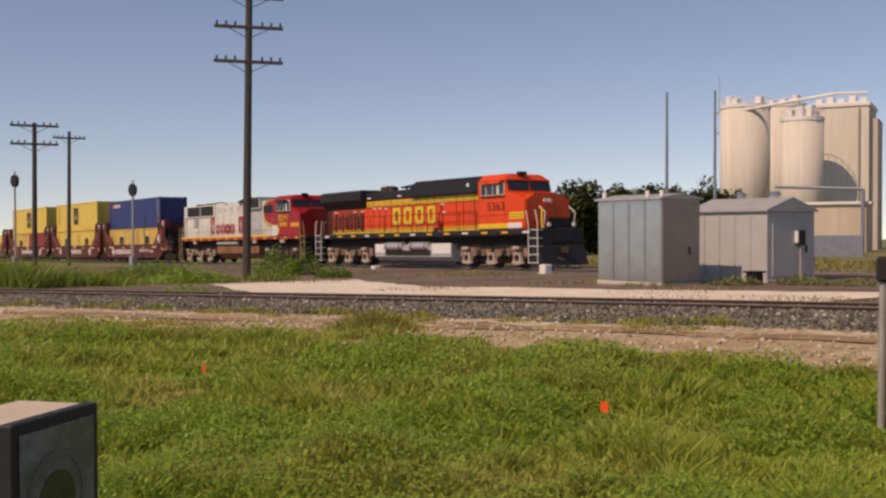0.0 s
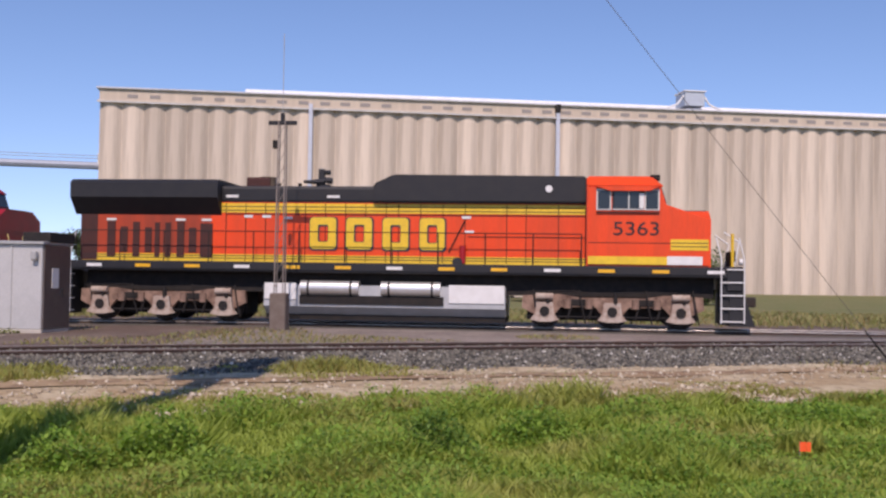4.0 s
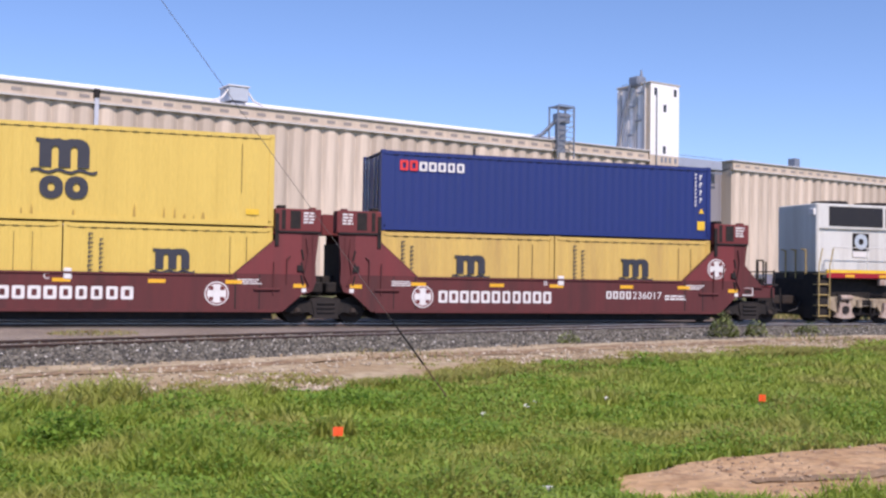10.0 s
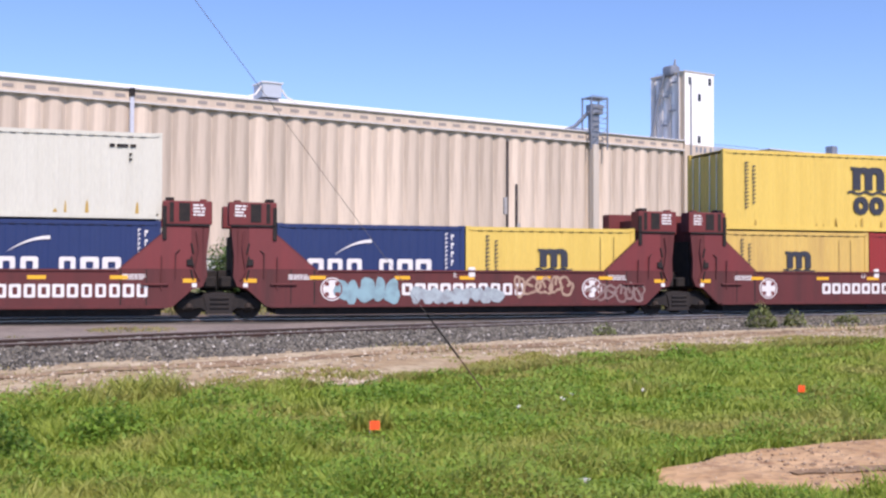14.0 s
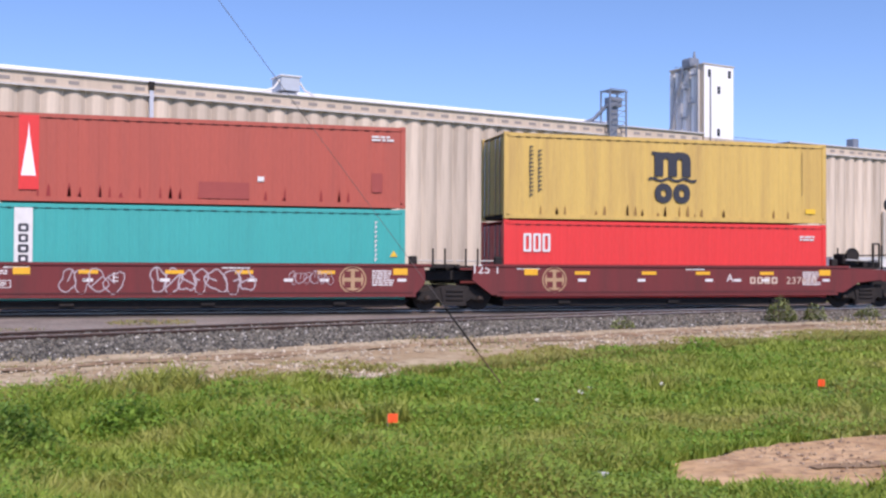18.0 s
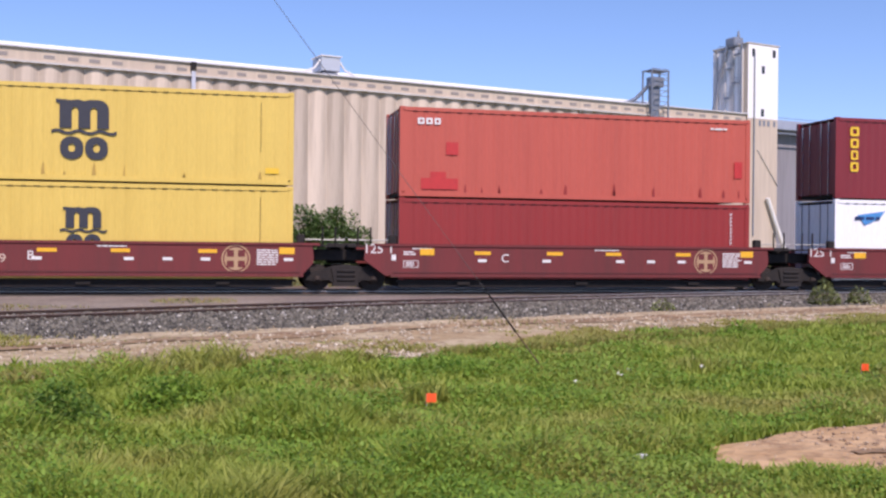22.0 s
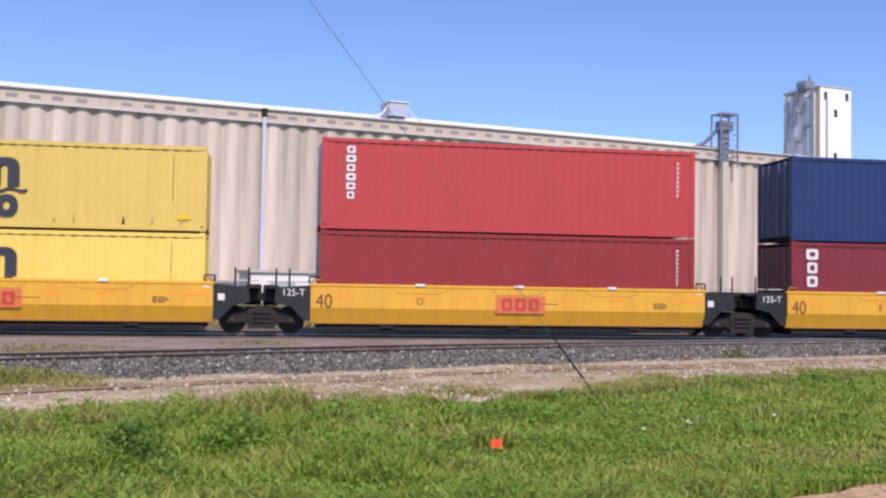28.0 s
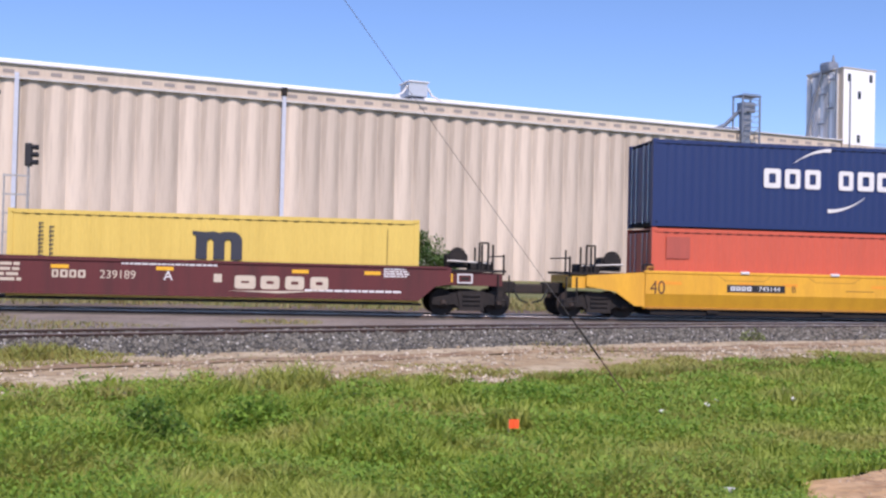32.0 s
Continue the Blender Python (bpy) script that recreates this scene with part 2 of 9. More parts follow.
M_PALEST = leaf_mat("pale ballast stones", (0.30, 0.28, 0.24), (0.66, 0.63, 0.56), 0.0)
M_PALE = leaf_mat("pale gravel stones", (0.26, 0.195, 0.125), (0.62, 0.53, 0.40), 0.0)


def soil(name, a, b_, c, s1=0.35, s2=14.0, bump=0.6):
    """Ground cover: two colours in patches, a third as fine grains."""
    m = bpy.data.materials.new(name)
    m.use_nodes = True
    n, l = m.node_tree.nodes, m.node_tree.links
    b = n["Principled BSDF"]
    co = n.new("ShaderNodeTexCoord")
    n1, n2 = n.new("ShaderNodeTexNoise"), n.new("ShaderNodeTexNoise")
    n1.inputs["Scale"].default_value, n1.inputs["Detail"].default_value, n1.inputs["Roughness"].default_value = s1, 8, 0.65
    n2.inputs["Scale"].default_value, n2.inputs["Detail"].default_value = s2, 4
    vo = n.new("ShaderNodeTexVoronoi")
    vo.inputs["Scale"].default_value = s2 * 1.3
    for x in (n1, n2, vo):
        l.new(co.outputs["Object"], x.inputs["Vector"])
    r1, r2 = n.new("ShaderNodeValToRGB"), n.new("ShaderNodeValToRGB")
    r1.color_ramp.elements[0].position, r1.color_ramp.elements[1].position = 0.40, 0.62
    r1.color_ramp.elements[0].color, r1.color_ramp.elements[1].color = (*a, 1), (*b_, 1)
    r2.color_ramp.elements[0].position, r2.color_ramp.elements[1].position = 0.50, 0.70
    l.new(n1.outputs["Fac"], r1.inputs[0])
    l.new(n2.outputs["Fac"], r2.inputs[0])
    mx = n.new("ShaderNodeMix")
    mx.data_type = "RGBA"
    l.new(r2.outputs[0], mx.inputs["Factor"])
    l.new(r1.outputs[0], mx.inputs["A"])
    mx.inputs["B"].default_value = (*c, 1)
    l.new(mx.outputs["Result"], b.inputs["Base Color"])
    b.inputs["Roughness"].default_value = 0.95
    bp = n.new("ShaderNodeBump")
    bp.inputs["Strength"].default_value, bp.inputs["Distance"].default_value = bump, 0.03
    l.new(vo.outputs["Distance"], bp.inputs["Height"])
    l.new(bp.outputs[0], b.inputs["Normal"])
    return m


M_GROUND = soil("meadow soil", (0.12, 0.15, 0.035), (0.19, 0.17, 0.06), (0.23, 0.17, 0.085))
M_BALLAST = soil("dark ballast", (0.085, 0.075, 0.06), (0.14, 0.123, 0.10), (0.045, 0.038, 0.032), 0.5, 11, 1.0)
M_SHOULDER = soil("pale gravel shoulder", (0.38, 0.265, 0.14), (0.52, 0.42, 0.265), (0.24, 0.165, 0.09), 0.8, 6, 0.9)
M_SAND = soil("pale dry sand", (0.56, 0.46, 0.30), (0.40, 0.30, 0.175), (0.28, 0.205, 0.12), 0.9, 5, 0.8)
M_RUT = soil("brown rutted dirt", (0.25, 0.155, 0.08), (0.41, 0.285, 0.155), (0.16, 0.105, 0.065), 0.9, 5, 0.8)
M_CINDER = soil("grey-brown cinder gravel", (0.20, 0.165, 0.14), (0.29, 0.245, 0.205), (0.12, 0.098, 0.085), 0.5, 8, 0.8)
M_DIRT = soil("trodden brown dirt", (0.12, 0.08, 0.058), (0.20, 0.15, 0.115), (0.085, 0.065, 0.052), 0.35, 9, 0.6)
M_BARE = soil("bare pinkish earth", (0.44, 0.265, 0.125), (0.58, 0.385, 0.21), (0.28, 0.16, 0.08), 1.3, 6, 0.9)
M_CHALK = soil("chalky gravel", (0.76, 0.68, 0.56), (0.66, 0.58, 0.46), (0.46, 0.40, 0.32), 0.5, 9, 0.5)

# ---- building helpers ----


def part(name, bm, material, parent=None, label=""):
    me = bpy.data.meshes.new(name)
    bm.to_mesh(me)
    bm.free()
    return put(name, me, material, parent, label)


def put(name, me, material, parent=None, label="", x=0.0, y=0.0, z=0.0, flip=False):
    """An object on a mesh that may be shared; the material sits on the object."""
    ob = new(name, me)
    if not len(me.materials):
        me.materials.append(None)
    ob.material_slots[0].link = "OBJECT"
    ob.material_slots[0].material = material
    if parent is not None:
        ob.parent = parent
    ob.location = (x, y, z)
    if flip:
        ob.rotation_euler = (0, 0, math.pi)
    if label:
        ob["label"] = label
    return ob


def thing(name, label, category, group="", kind=""):
    return tagged(new(name), label, category, group, kind)


def bx(bm, x0, x1, y0, y1, z0, z1):
    v = [bm.verts.new(p) for p in ((x0, y0, z0), (x1, y0, z0), (x1, y1, z0), (x0, y1, z0), (x0, y0, z1), (x1, y0, z1), (x1, y1, z1), (x0, y1, z1))]
    for f in ((3, 2, 1, 0), (4, 5, 6, 7), (0, 1, 5, 4), (1, 2, 6, 5), (2, 3, 7, 6), (3, 0, 4, 7)):
        bm.faces.new([v[i] for i in f])


def cyl(bm, p0, p1, r0, r1=None, seg=10):
    p0, p1 = Vector(p0), Vector(p1)
    r1 = r0 if r1 is None else r1
    q = (p1 - p0).to_track_quat("Z", "Y")
    a, b = [], []
    for k in range(seg):
        w = 2 * math.pi * k / seg
        d = Vector((math.cos(w), math.sin(w), 0))
        a.append(bm.verts.new(p0 + q @ (d * r0)))
        b.append(bm.verts.new(p1 + q @ (d * r1)))
    for k in range(seg):
        j = (k + 1) % seg
        bm.faces.new((a[k], a[j], b[j], b[k]))
    bm.faces.new(a[::-1])
    bm.faces.new(b)


def prism(bm, pts, y0, y1):
    """A polygon in x, z (counter-clockwise seen from -y) pushed from y0 to y1."""
    a = [bm.verts.new((x, y0, z)) for x, z in pts]
    b = [bm.verts.new((x, y1, z)) for x, z in pts]
    k = len(pts)
    bm.faces.new(a)
    bm.faces.new(b[::-1])
    for i in range(k):
        j = (i + 1) % k
        bm.faces.new((a[i], b[i], b[j], a[j]))
    bmesh.ops.recalc_face_normals(bm, faces=bm.faces[:])


def box(*c):
    bm = bmesh.new()
    bx(bm, *c)
    return bm


def rounded(x0, x1, y0, y1, z0, z1, r=0.03, seg=2):
    bm = box(x0, x1, y0, y1, z0, z1)
    bmesh.ops.bevel(bm, geom=bm.edges[:], offset=r, segments=seg, affect="EDGES", profile=0.6)
    return bm


def rod(p0, p1, r, seg=8, r1=None):
    bm = bmesh.new()
    cyl(bm, p0, p1, r, r1, seg)
    return bm


def shape(pts, y0, y1):
    bm = bmesh.new()
    prism(bm, pts, y0, y1)
    return bm


def pipe(points, r, seg=6):
    bm = bmesh.new()
    for a, b in zip(points, points[1:]):
        cyl(bm, a, b, r, None, seg)
    return bm


MESHES = {}


def shared(key, make):
    """One mesh for all alike parts."""
    if key not in MESHES:
        bm = make()
        me = bpy.data.meshes.new(key if isinstance(key, str) else str(key[0]))
        bm.to_mesh(me)
        bm.free()
        MESHES[key] = me
    return MESHES[key]


def words(text, size, parent, material, x, y, z, name="lettering", tall=1.0, wide=1.0, spin=False, label="", mid=True):
    """Raised lettering that faces -y, centred on x, standing on z."""
    cu = bpy.data.curves.new("text", "FONT")
    cu.body, cu.size, cu.extrude = text, size / 0.69, 0.003
    cu.align_x = "CENTER" if mid else "LEFT"
    tmp = new("text", cu)
    me = bpy.data.meshes.new_from_object(tmp.evaluated_get(bpy.context.evaluated_depsgraph_get()))
    bpy.data.objects.remove(tmp)
    me.transform(Matrix.Diagonal((wide, tall, 1, 1)))
    me.transform(Matrix.Rotation(math.pi / 2, 4, "X"))
    if spin:
        me.transform(Matrix.Rotation(math.pi / 2, 4, "Y"))
    return put(name, me, material, parent, label, x, y, z)


def slab(x0, x1, z0, z1, r):
    """A plain block with rounded corners, as an outline in x, z."""
    r = min(r, 0.49 * (x1 - x0), 0.49 * (z1 - z0))
    pts = []
    for cx, cz, a0 in ((x1 - r, z0 + r, -90), (x1 - r, z1 - r, 0), (x0 + r, z1 - r, 90), (x0 + r, z0 + r, 180)):
        for k in range(5):
            a = radians(a0 + 22.5 * k)
            pts.append((cx + r * math.cos(a), cz + r * math.sin(a)))
    return pts


def ring_block(x0, x1, z0, z1, r, st, y0, y1):
    """A plain open frame with rounded corners."""
    bm = bmesh.new()
    outer, inner = slab(x0, x1, z0, z1, r), slab(x0 + st, x1 - st, z0 + st * 0.9, z1 - st * 0.9, r * 0.5)
    loops = [[bm.verts.new((x, y, z)) for x, z in pts] for pts, y in ((outer, y1), (outer, y0), (inner, y0), (inner, y1))]
    n = len(outer)
    for p, q in zip(loops, loops[1:]):
        for i in range(n):
            j = (i + 1) % n
            bm.faces.new((p[i], p[j], q[j], q[i]))
    bmesh.ops.recalc_face_normals(bm, faces=bm.faces[:])
    return bm


def emblem_row(parent, material, x0, x1, z0, z1, y, count, seed=0, name="painted_emblem", label="", outline=None, gap=0.09, soft=0.12, stroke=0.30):
    """A maker's mark as a row of plain open blocks, one part each."""
    rnd = random.Random(seed)
    w = (x1 - x0) / count
    h = z1 - z0
    for k in range(count):
        g = w * gap * rnd.uniform(0.8, 1.5)
        a, b = x0 + k * w + g, x0 + (k + 1) * w - g
        st = stroke * (b - a)
        if outline is not None:
            e = 0.05 * h
            part("mark_outline", ring_block(a - e * 0.5, b + e * 1.2, z0 - e, z1 + e * 0.4, soft * w, st + 1.6 * e, y - 0.004, y), outline, parent)
        part(name, ring_block(a, b, z0, z1, soft * w, st, y - 0.008, y - 0.004), material, parent, label if k == 0 else "")


def bars(parent, material, x0, x1, z0, z1, y, rows=3, seed=1, name="stencil_block"):
    """Small writing that cannot be read: short bars in rows."""
    rnd = random.Random(seed)
    bm = bmesh.new()
    h = (z1 - z0) / rows
    for r in range(rows):
        x = x0
        end = x1 - rnd.random() * 0.25 * (x1 - x0)
        while x < end:
            w = min(end - x, h * rnd.uniform(0.8, 3.0))
            bx(bm, x, x + w, y - 0.004, y, z0 + r * h + 0.2 * h, z0 + r * h + 0.8 * h)
            x += w + 0.35 * h
    return tagged(part(name, bm, material, parent), kind="stuff")


def column_marks(parent, material, x, z0, z1, y, count, size=0.1, seed=2, name="stencil_column"):
    """An upright column of marks: small ones joined, large ones as blocks of their own."""
    rnd = random.Random(seed)
    bm = bmesh.new()
    step = (z1 - z0) / count
    for k in range(count):
        w = size * rnd.uniform(0.75, 1.0)
        z = z0 + k * step
        if size > 0.2:
            part(name, ring_block(x - w / 2, x + w / 2, z, z + step * 0.8, 0.2 * w, 0.27 * w, y - 0.006, y), material, parent)
            continue
        bx(bm, x - w / 2, x + w / 2, y - 0.004, y, z + step * 0.42, z + step * 0.7)
        bx(bm, x - w / 2, x - w * 0.1, y - 0.004, y, z, z + step * 0.42)
    if size > 0.2:
        bm.free()
        return None
    return tagged(part(name, bm, material, parent), kind="stuff")


def disc(bm, x, z, r0, r1, y0, y1, seg=28):
    """A flat ring facing -y (r0 = 0: a disc)."""
    a = []
    for k in range(seg):
        w = 2 * math.pi * k / seg
        a.append((math.cos(w), math.sin(w)))
    if r0 == 0:
        prism(bm, [(x + r1 * c, z + r1 * s) for c, s in a], y0, y1)
        return
    rings = [[bm.verts.new((x + r * c, yy, z + r * s)) for c, s in a] for r, yy in ((r0, y0), (r1, y0), (r1, y1), (r0, y1))]
    for q in range(4):
        p, n = rings[q], rings[(q + 1) % 4]
        for k in range(seg):
            j = (k + 1) % seg
            bm.faces.new((p[k], n[k], n[j], p[j]))
    bmesh.ops.recalc_face_normals(bm, faces=bm.faces[:])


# ---- the lie of the land ----
TRACK_Y = 32.97


def line_y(x):
    """The main track's middle: straight, with a wide bend in the far west."""
    u = max(0.0, -x - 30.0)
    return TRACK_Y - 0.00033 * u * u


def grade(x):
    """Height of the main track's rail head: level, then falling to the west."""
    u = max(0.0, -x - 8.0)
    return -0.016 * u * u / (u + 8.0)


def land(x, y):
    return grade(x) - 0.17


def curve_y(x):
    """The connecting track's front rail, which bends into the main track."""
    if x > 34:
        return 32.25
    u = 34.0 - x
    return 32.25 - 0.00996 * u * u + 0.0000632 * u ** 3


# ---- ground, tracks ----
def sheet(name, xs, ys_of, material, z_of, label, kind="structure"):
    """A strip of ground: for every x the list of y values, laid at z_of(x, y)."""
    rows = [[(x, y, z_of(x, y)) for y in ys_of(x)] for x in xs]
    k = len(rows[0])
    vs = [p for r in rows for p in r]
    fs = [(i * k + j, (i + 1) * k + j, (i + 1) * k + j + 1, i * k + j + 1) for i in range(len(rows) - 1) for j in range(k - 1)]
    me = bpy.data.meshes.new(name)
    me.from_pydata(vs, [], fs)
    for p in me.polygons:
        p.use_smooth = True
    ob = put(name, me, material)
    return tagged(ob, label, "ground", "", kind)


def rough_edge(x, y, amp=0.4, f=0.35, seed=0.0):
    return y + amp * noise.noise((x * f + seed, seed, 0.3)) + amp * 0.6 * noise.noise((x * f * 4, seed + 5, 1.3))


def build_ground():
    axis = [-2600, -1200, -600, -300, -180] + [-120 + 4 * k for k in range(61)] + [180, 300, 600, 1200, 2600]
    ylist = [-2600, -800, -200, -60, -20] + [-8 + 2.5 * k for k in range(27)] + [75, 100, 150, 300, 800, 2600]
    sheet("ground", axis, lambda x: ylist, M_GROUND, lambda x, y: land(x, y) + (0.05 * noise.noise((x * 0.2, y * 0.2, 0)) if abs(x) < 120 and 0 < y < 60 else 0) - 0.03, "grassy soil that reaches the horizon")
    xs = [-70 + 0.8 * k for k in range(156)]
    # pale gravel between the weeds and the curved track
    sheet("gravel_shoulder", xs, lambda x: [rough_edge(x, front_edge(x) - 0.6, 0.7) + k * (curve_y(x) - 2.5 - front_edge(x) + 0.6) / 8 for k in range(9)], M_SHOULDER,
          lambda x, y: land(x, y) + 0.05 + 0.03 * noise.noise((x * 0.9, y * 0.9, 2)) - 0.2 * max(0.0, 1 - (y - rough_edge(x, front_edge(x) - 0.6, 0.7)) / 0.6), "pale stony gravel shoulder beside the curved track")
    build_streaks()
    # brown dirt between the two tracks and beyond
    sheet("dirt_strip", xs, lambda x: [curve_y(x) + 2.0 + k * (rough_edge(x, 40.0, 1.5) - curve_y(x) - 2.0) / 8 for k in range(9)], M_DIRT,
          lambda x, y: land(x, y) + 0.055, "trodden brown dirt between the tracks")
    sheet("cinder_strip", [-9 + 0.6 * k for k in range(38)], lambda x: [rough_edge(x, curve_y(x) + 2.35, 0.2) + k * max(0.05, rough_edge(x, 31.1, 0.25, 0.5, 4) - curve_y(x) - 2.35) / 5 for k in range(6)], M_CINDER,
          lambda x, y: land(x, y) + 0.068, "grey cinder gravel between the two tracks")
    # chalky patch in front of the cabinets
    cx = [-35 + 0.6 * k for k in range(36)]
    sheet("chalk_patch", cx, lambda x: [rough_edge(x, curve_y(x) + 2.6 + chalk_in(x), 0.5) + k * max(0.25, (rough_edge(x, min(25.5, curve_y(x) + 8.5 + chalk_in(x)), 0.6, 0.3, 7) - curve_y(x) - 2.6 - chalk_in(x))) / 4 for k in range(5)],
          M_CHALK, lambda x, y: land(x, y) + 0.075, "strip of chalky white gravel")
    # bare earth close to the camera
    bx_ = [3.75 + 0.2 * k for k in range(60)]

    def bare(x):
        top, low = rough_edge(x, bare_top(x), 0.22, 1.3, 3), rough_edge(x, bare_low(x), 0.16, 1.4, 8)
        return [low + k * max(0.02, top - low) / 6 for k in range(7)]
    sheet("bare_earth", bx_, bare, M_BARE, lambda x, y: land(x, y) + 0.06 + 0.03 * noise.noise((x, y, 4)), "bare pinkish earth at the verge")
    sheet("wheel_rut", [4.9 + 0.15 * k for k in range(70)], lambda x: [rough_edge(x, bare_low(x) + 0.42 * (bare_top(x) - bare_low(x)), 0.12, 1.6, 5) + k * 0.05 * (1 + noise.noise((x * 2.1, 0, 7))) for k in range(5)], M_RUT,
          lambda x, y: land(x, y) + 0.072 + 0.03 * noise.noise((x, y, 4)), "dark rut pressed into the bare earth")


def chalk_in(x):
    """How far the chalk keeps off the curved track in the west."""
    return 0.75 * max(0.0, -27.0 - x)


def toe(x):
    """Where the ballast of the curved track runs out."""
    return curve_y(x) - 4.45


def build_streaks():
    xs = [-40 + 0.5 * k for k in range(130)]
    for name, mt, a, b, seed, label in (("sand_streak", M_SAND, -0.15, -1.15, 3.0, "streak of pale dry sand along the ballast"), ("dirt_streak", M_RUT, -1.05, -2.0, 9.0, "streak of brown rutted dirt on the shoulder")):
        def ys(x, a=a, b=b, seed=seed):
            lo, hi = rough_edge(x, toe(x) + b, 0.45, 0.3, seed), rough_edge(x, toe(x) + a, 0.35, 0.4, seed + 2)
            lo = max(lo, front_edge(x) - 0.4)
            return [lo + k * max(0.02, hi - lo) / 4 for k in range(5)]
        sheet(name, xs, ys, mt, lambda x, y: land(x, y) + 0.066 + 0.03 * noise.noise((x * 0.9, y * 0.9, 2)), label)


def ramp(x, pts):
    for (a, b), (c, d) in zip(pts, pts[1:]):
        if x <= c:
            return b + (d - b) * (x - a) / (c - a)
    return pts[-1][1]


def bare_top(x):
    return ramp(x, ((3.75, 7.0), (4.0, 7.3), (4.4, 7.62), (4.8, 7.82), (5.5, 8.03), (6.9, 8.25), (16, 9.6)))


def bare_low(x):
    return ramp(x, ((3.75, 6.95), (3.86, 6.64), (4.2, 6.43), (4.8, 6.23), (8, 5.6), (16, 5.0)))


def front_edge(x):
    """Where the weeds end and the gravel begins."""
    pts = ((-60, -9.0), (-19.6, 4.0), (-14.9, 6.2), (-11, 7.8), (-7.9, 9.0), (-5.4, 11.0), (-3.2, 12.0), (0, 13.3), (4.7, 15.2), (10, 17.8), (16.5, 20.0), (30, 24.5), (70, 26))
    for (a, b), (c, d) in zip(pts, pts[1:]):
        if x <= c:
            return b + (d - b) * (x - a) / (c - a)
    return 26.0


def rail_section():
    return [(-0.07, -0.17), (0.07, -0.17), (0.07, -0.155), (0.012, -0.135), (0.012, -0.04), (0.036, -0.03), (0.036, 0.0), (-0.036, 0.0), (-0.036, -0.03), (-0.012, -0.04), (-0.012, -0.135), (-0.07, -0.155)]


HEAD = ((-0.039, -0.024), (-0.038, -0.008), (-0.034, 0.001), (-0.027, 0.005), (-0.015, 0.007), (0.015, 0.007), (0.03, 0.005))


def rail(xs, y_of, parent, side):
    """A rail with a worn bright head along y_of."""
    sec = rail_section()
    vs, fs, top = [], [], []
    for i, x in enumerate(xs):
        d = (y_of(x + 0.1) - y_of(x - 0.1)) / 0.2
        k = 1 / math.hypot(1, d)
        nx, ny = -d * k, k
        for o, z in sec:
            vs.append((x + nx * o, y_of(x) + ny * o, grade(x) + z))
    n = len(sec)
    for i in range(len(xs) - 1):
        for j in range(n):
            q = (j + 1) % n
            fs.append((i * n + j, i * n + q, (i + 1) * n + q, (i + 1) * n + j))
    me = bpy.data.meshes.new("rail")
    me.from_pydata(vs, [], fs)
    ob = put("rail", me, M_STEEL, parent, "rusty steel rail")
    vs, fs = [], []
    for i, x in enumerate(xs):
        vs += [(x, y_of(x) + o, grade(x) + z) for o, z in HEAD]
        if i:
            k, m = len(HEAD) * i, len(HEAD)
            fs += [(k - m + j, k + j, k + j + 1, k - m + j + 1) for j in range(m - 1)]
    me = bpy.data.meshes.new("rail_head")
    me.from_pydata(vs, [], fs)
    me.polygons.foreach_set("use_smooth", [True] * len(fs))
    put("rail_head", me, M_RAILTOP, ob, "polished running surface")


def ballast_bed(xs, y_of, name, wide=False):
    prof = ((-6.6, -0.16), (-5.6, -0.085), (-4.0, -0.062), (-2.6, -0.055), (-1.55, -0.05), (-0.4, -0.045), (0.4, -0.045), (1.55, -0.06), (2.5, -0.16)) if wide else ((-2.6, -0.16), (-1.55, -0.06), (-0.4, -0.045), (0.4, -0.045), (1.55, -0.06), (2.5, -0.16))

    def ys(x):
        return [y_of(x) + o for o, _ in prof]
    rows = []
    for x in xs:
        for o, z in prof:
            rows.append((x, y_of(x) + o, grade(x) + z - 0.045 + 0.02 * noise.noise((x * 2, o * 3, 1))))
    k = len(prof)
    fs = [(i * k + j, (i + 1) * k + j, (i + 1) * k + j + 1, i * k + j + 1) for i in range(len(xs) - 1) for j in range(k - 1)]
    me = bpy.data.meshes.new(name)
    me.from_pydata(rows, [], fs)
    return tagged(put(name, me, M_BALLAST), "bed of dark crushed ballast", "ballast", "", "structure")


def build_tracks():
    main = thing("main_track", "straight main railway track with rusty rails on timber ties", "railway track", "", "structure")
    curved = thing("curved_track", "curved connecting track with rusty rails on timber ties", "railway track", "", "structure")
    xm = [-260 + 4 * k for k in range(116)]
    for o in (-0.717, 0.717):
        rail(xm, lambda x, o=o: line_y(x) + o, main, o)
    xc = [-60 + 1.0 * k for k in range(93)]
    for o in (0.0, 1.435):
        rail(xc, lambda x, o=o: curve_y(x) + o * math.hypot(1, slope(x)), curved, o)
    ballast_bed(xm, line_y, "main_ballast")
    ballast_bed(xc, lambda x: curve_y(x) + 0.8, "curved_ballast", True)
    tie = shared("tie", lambda: rounded(-0.115, 0.115, -1.3, 1.3, -0.2, 0.0, 0.02, 1))
    for k in range(115):
        x = -36 + 0.55 * k
        s = slope(x)
        ob = put("tie", tie, M_TIE, curved, "", x - 0.7 * s, curve_y(x) + 0.7, grade(x) - 0.085 + random.uniform(-0.012, 0.008))
        ob.rotation_euler = (0, 0, math.atan(s) + random.uniform(-0.02, 0.02))
    for k in range(150):
        x = -42 + 0.55 * k
        ob = put("tie", tie, M_TIE, main, "", x, line_y(x) + random.uniform(-0.04, 0.04), grade(x) - 0.10 + random.uniform(-0.012, 0.008))


def slope(x):
    return (curve_y(x + 0.05) - curve_y(x - 0.05)) / 0.1


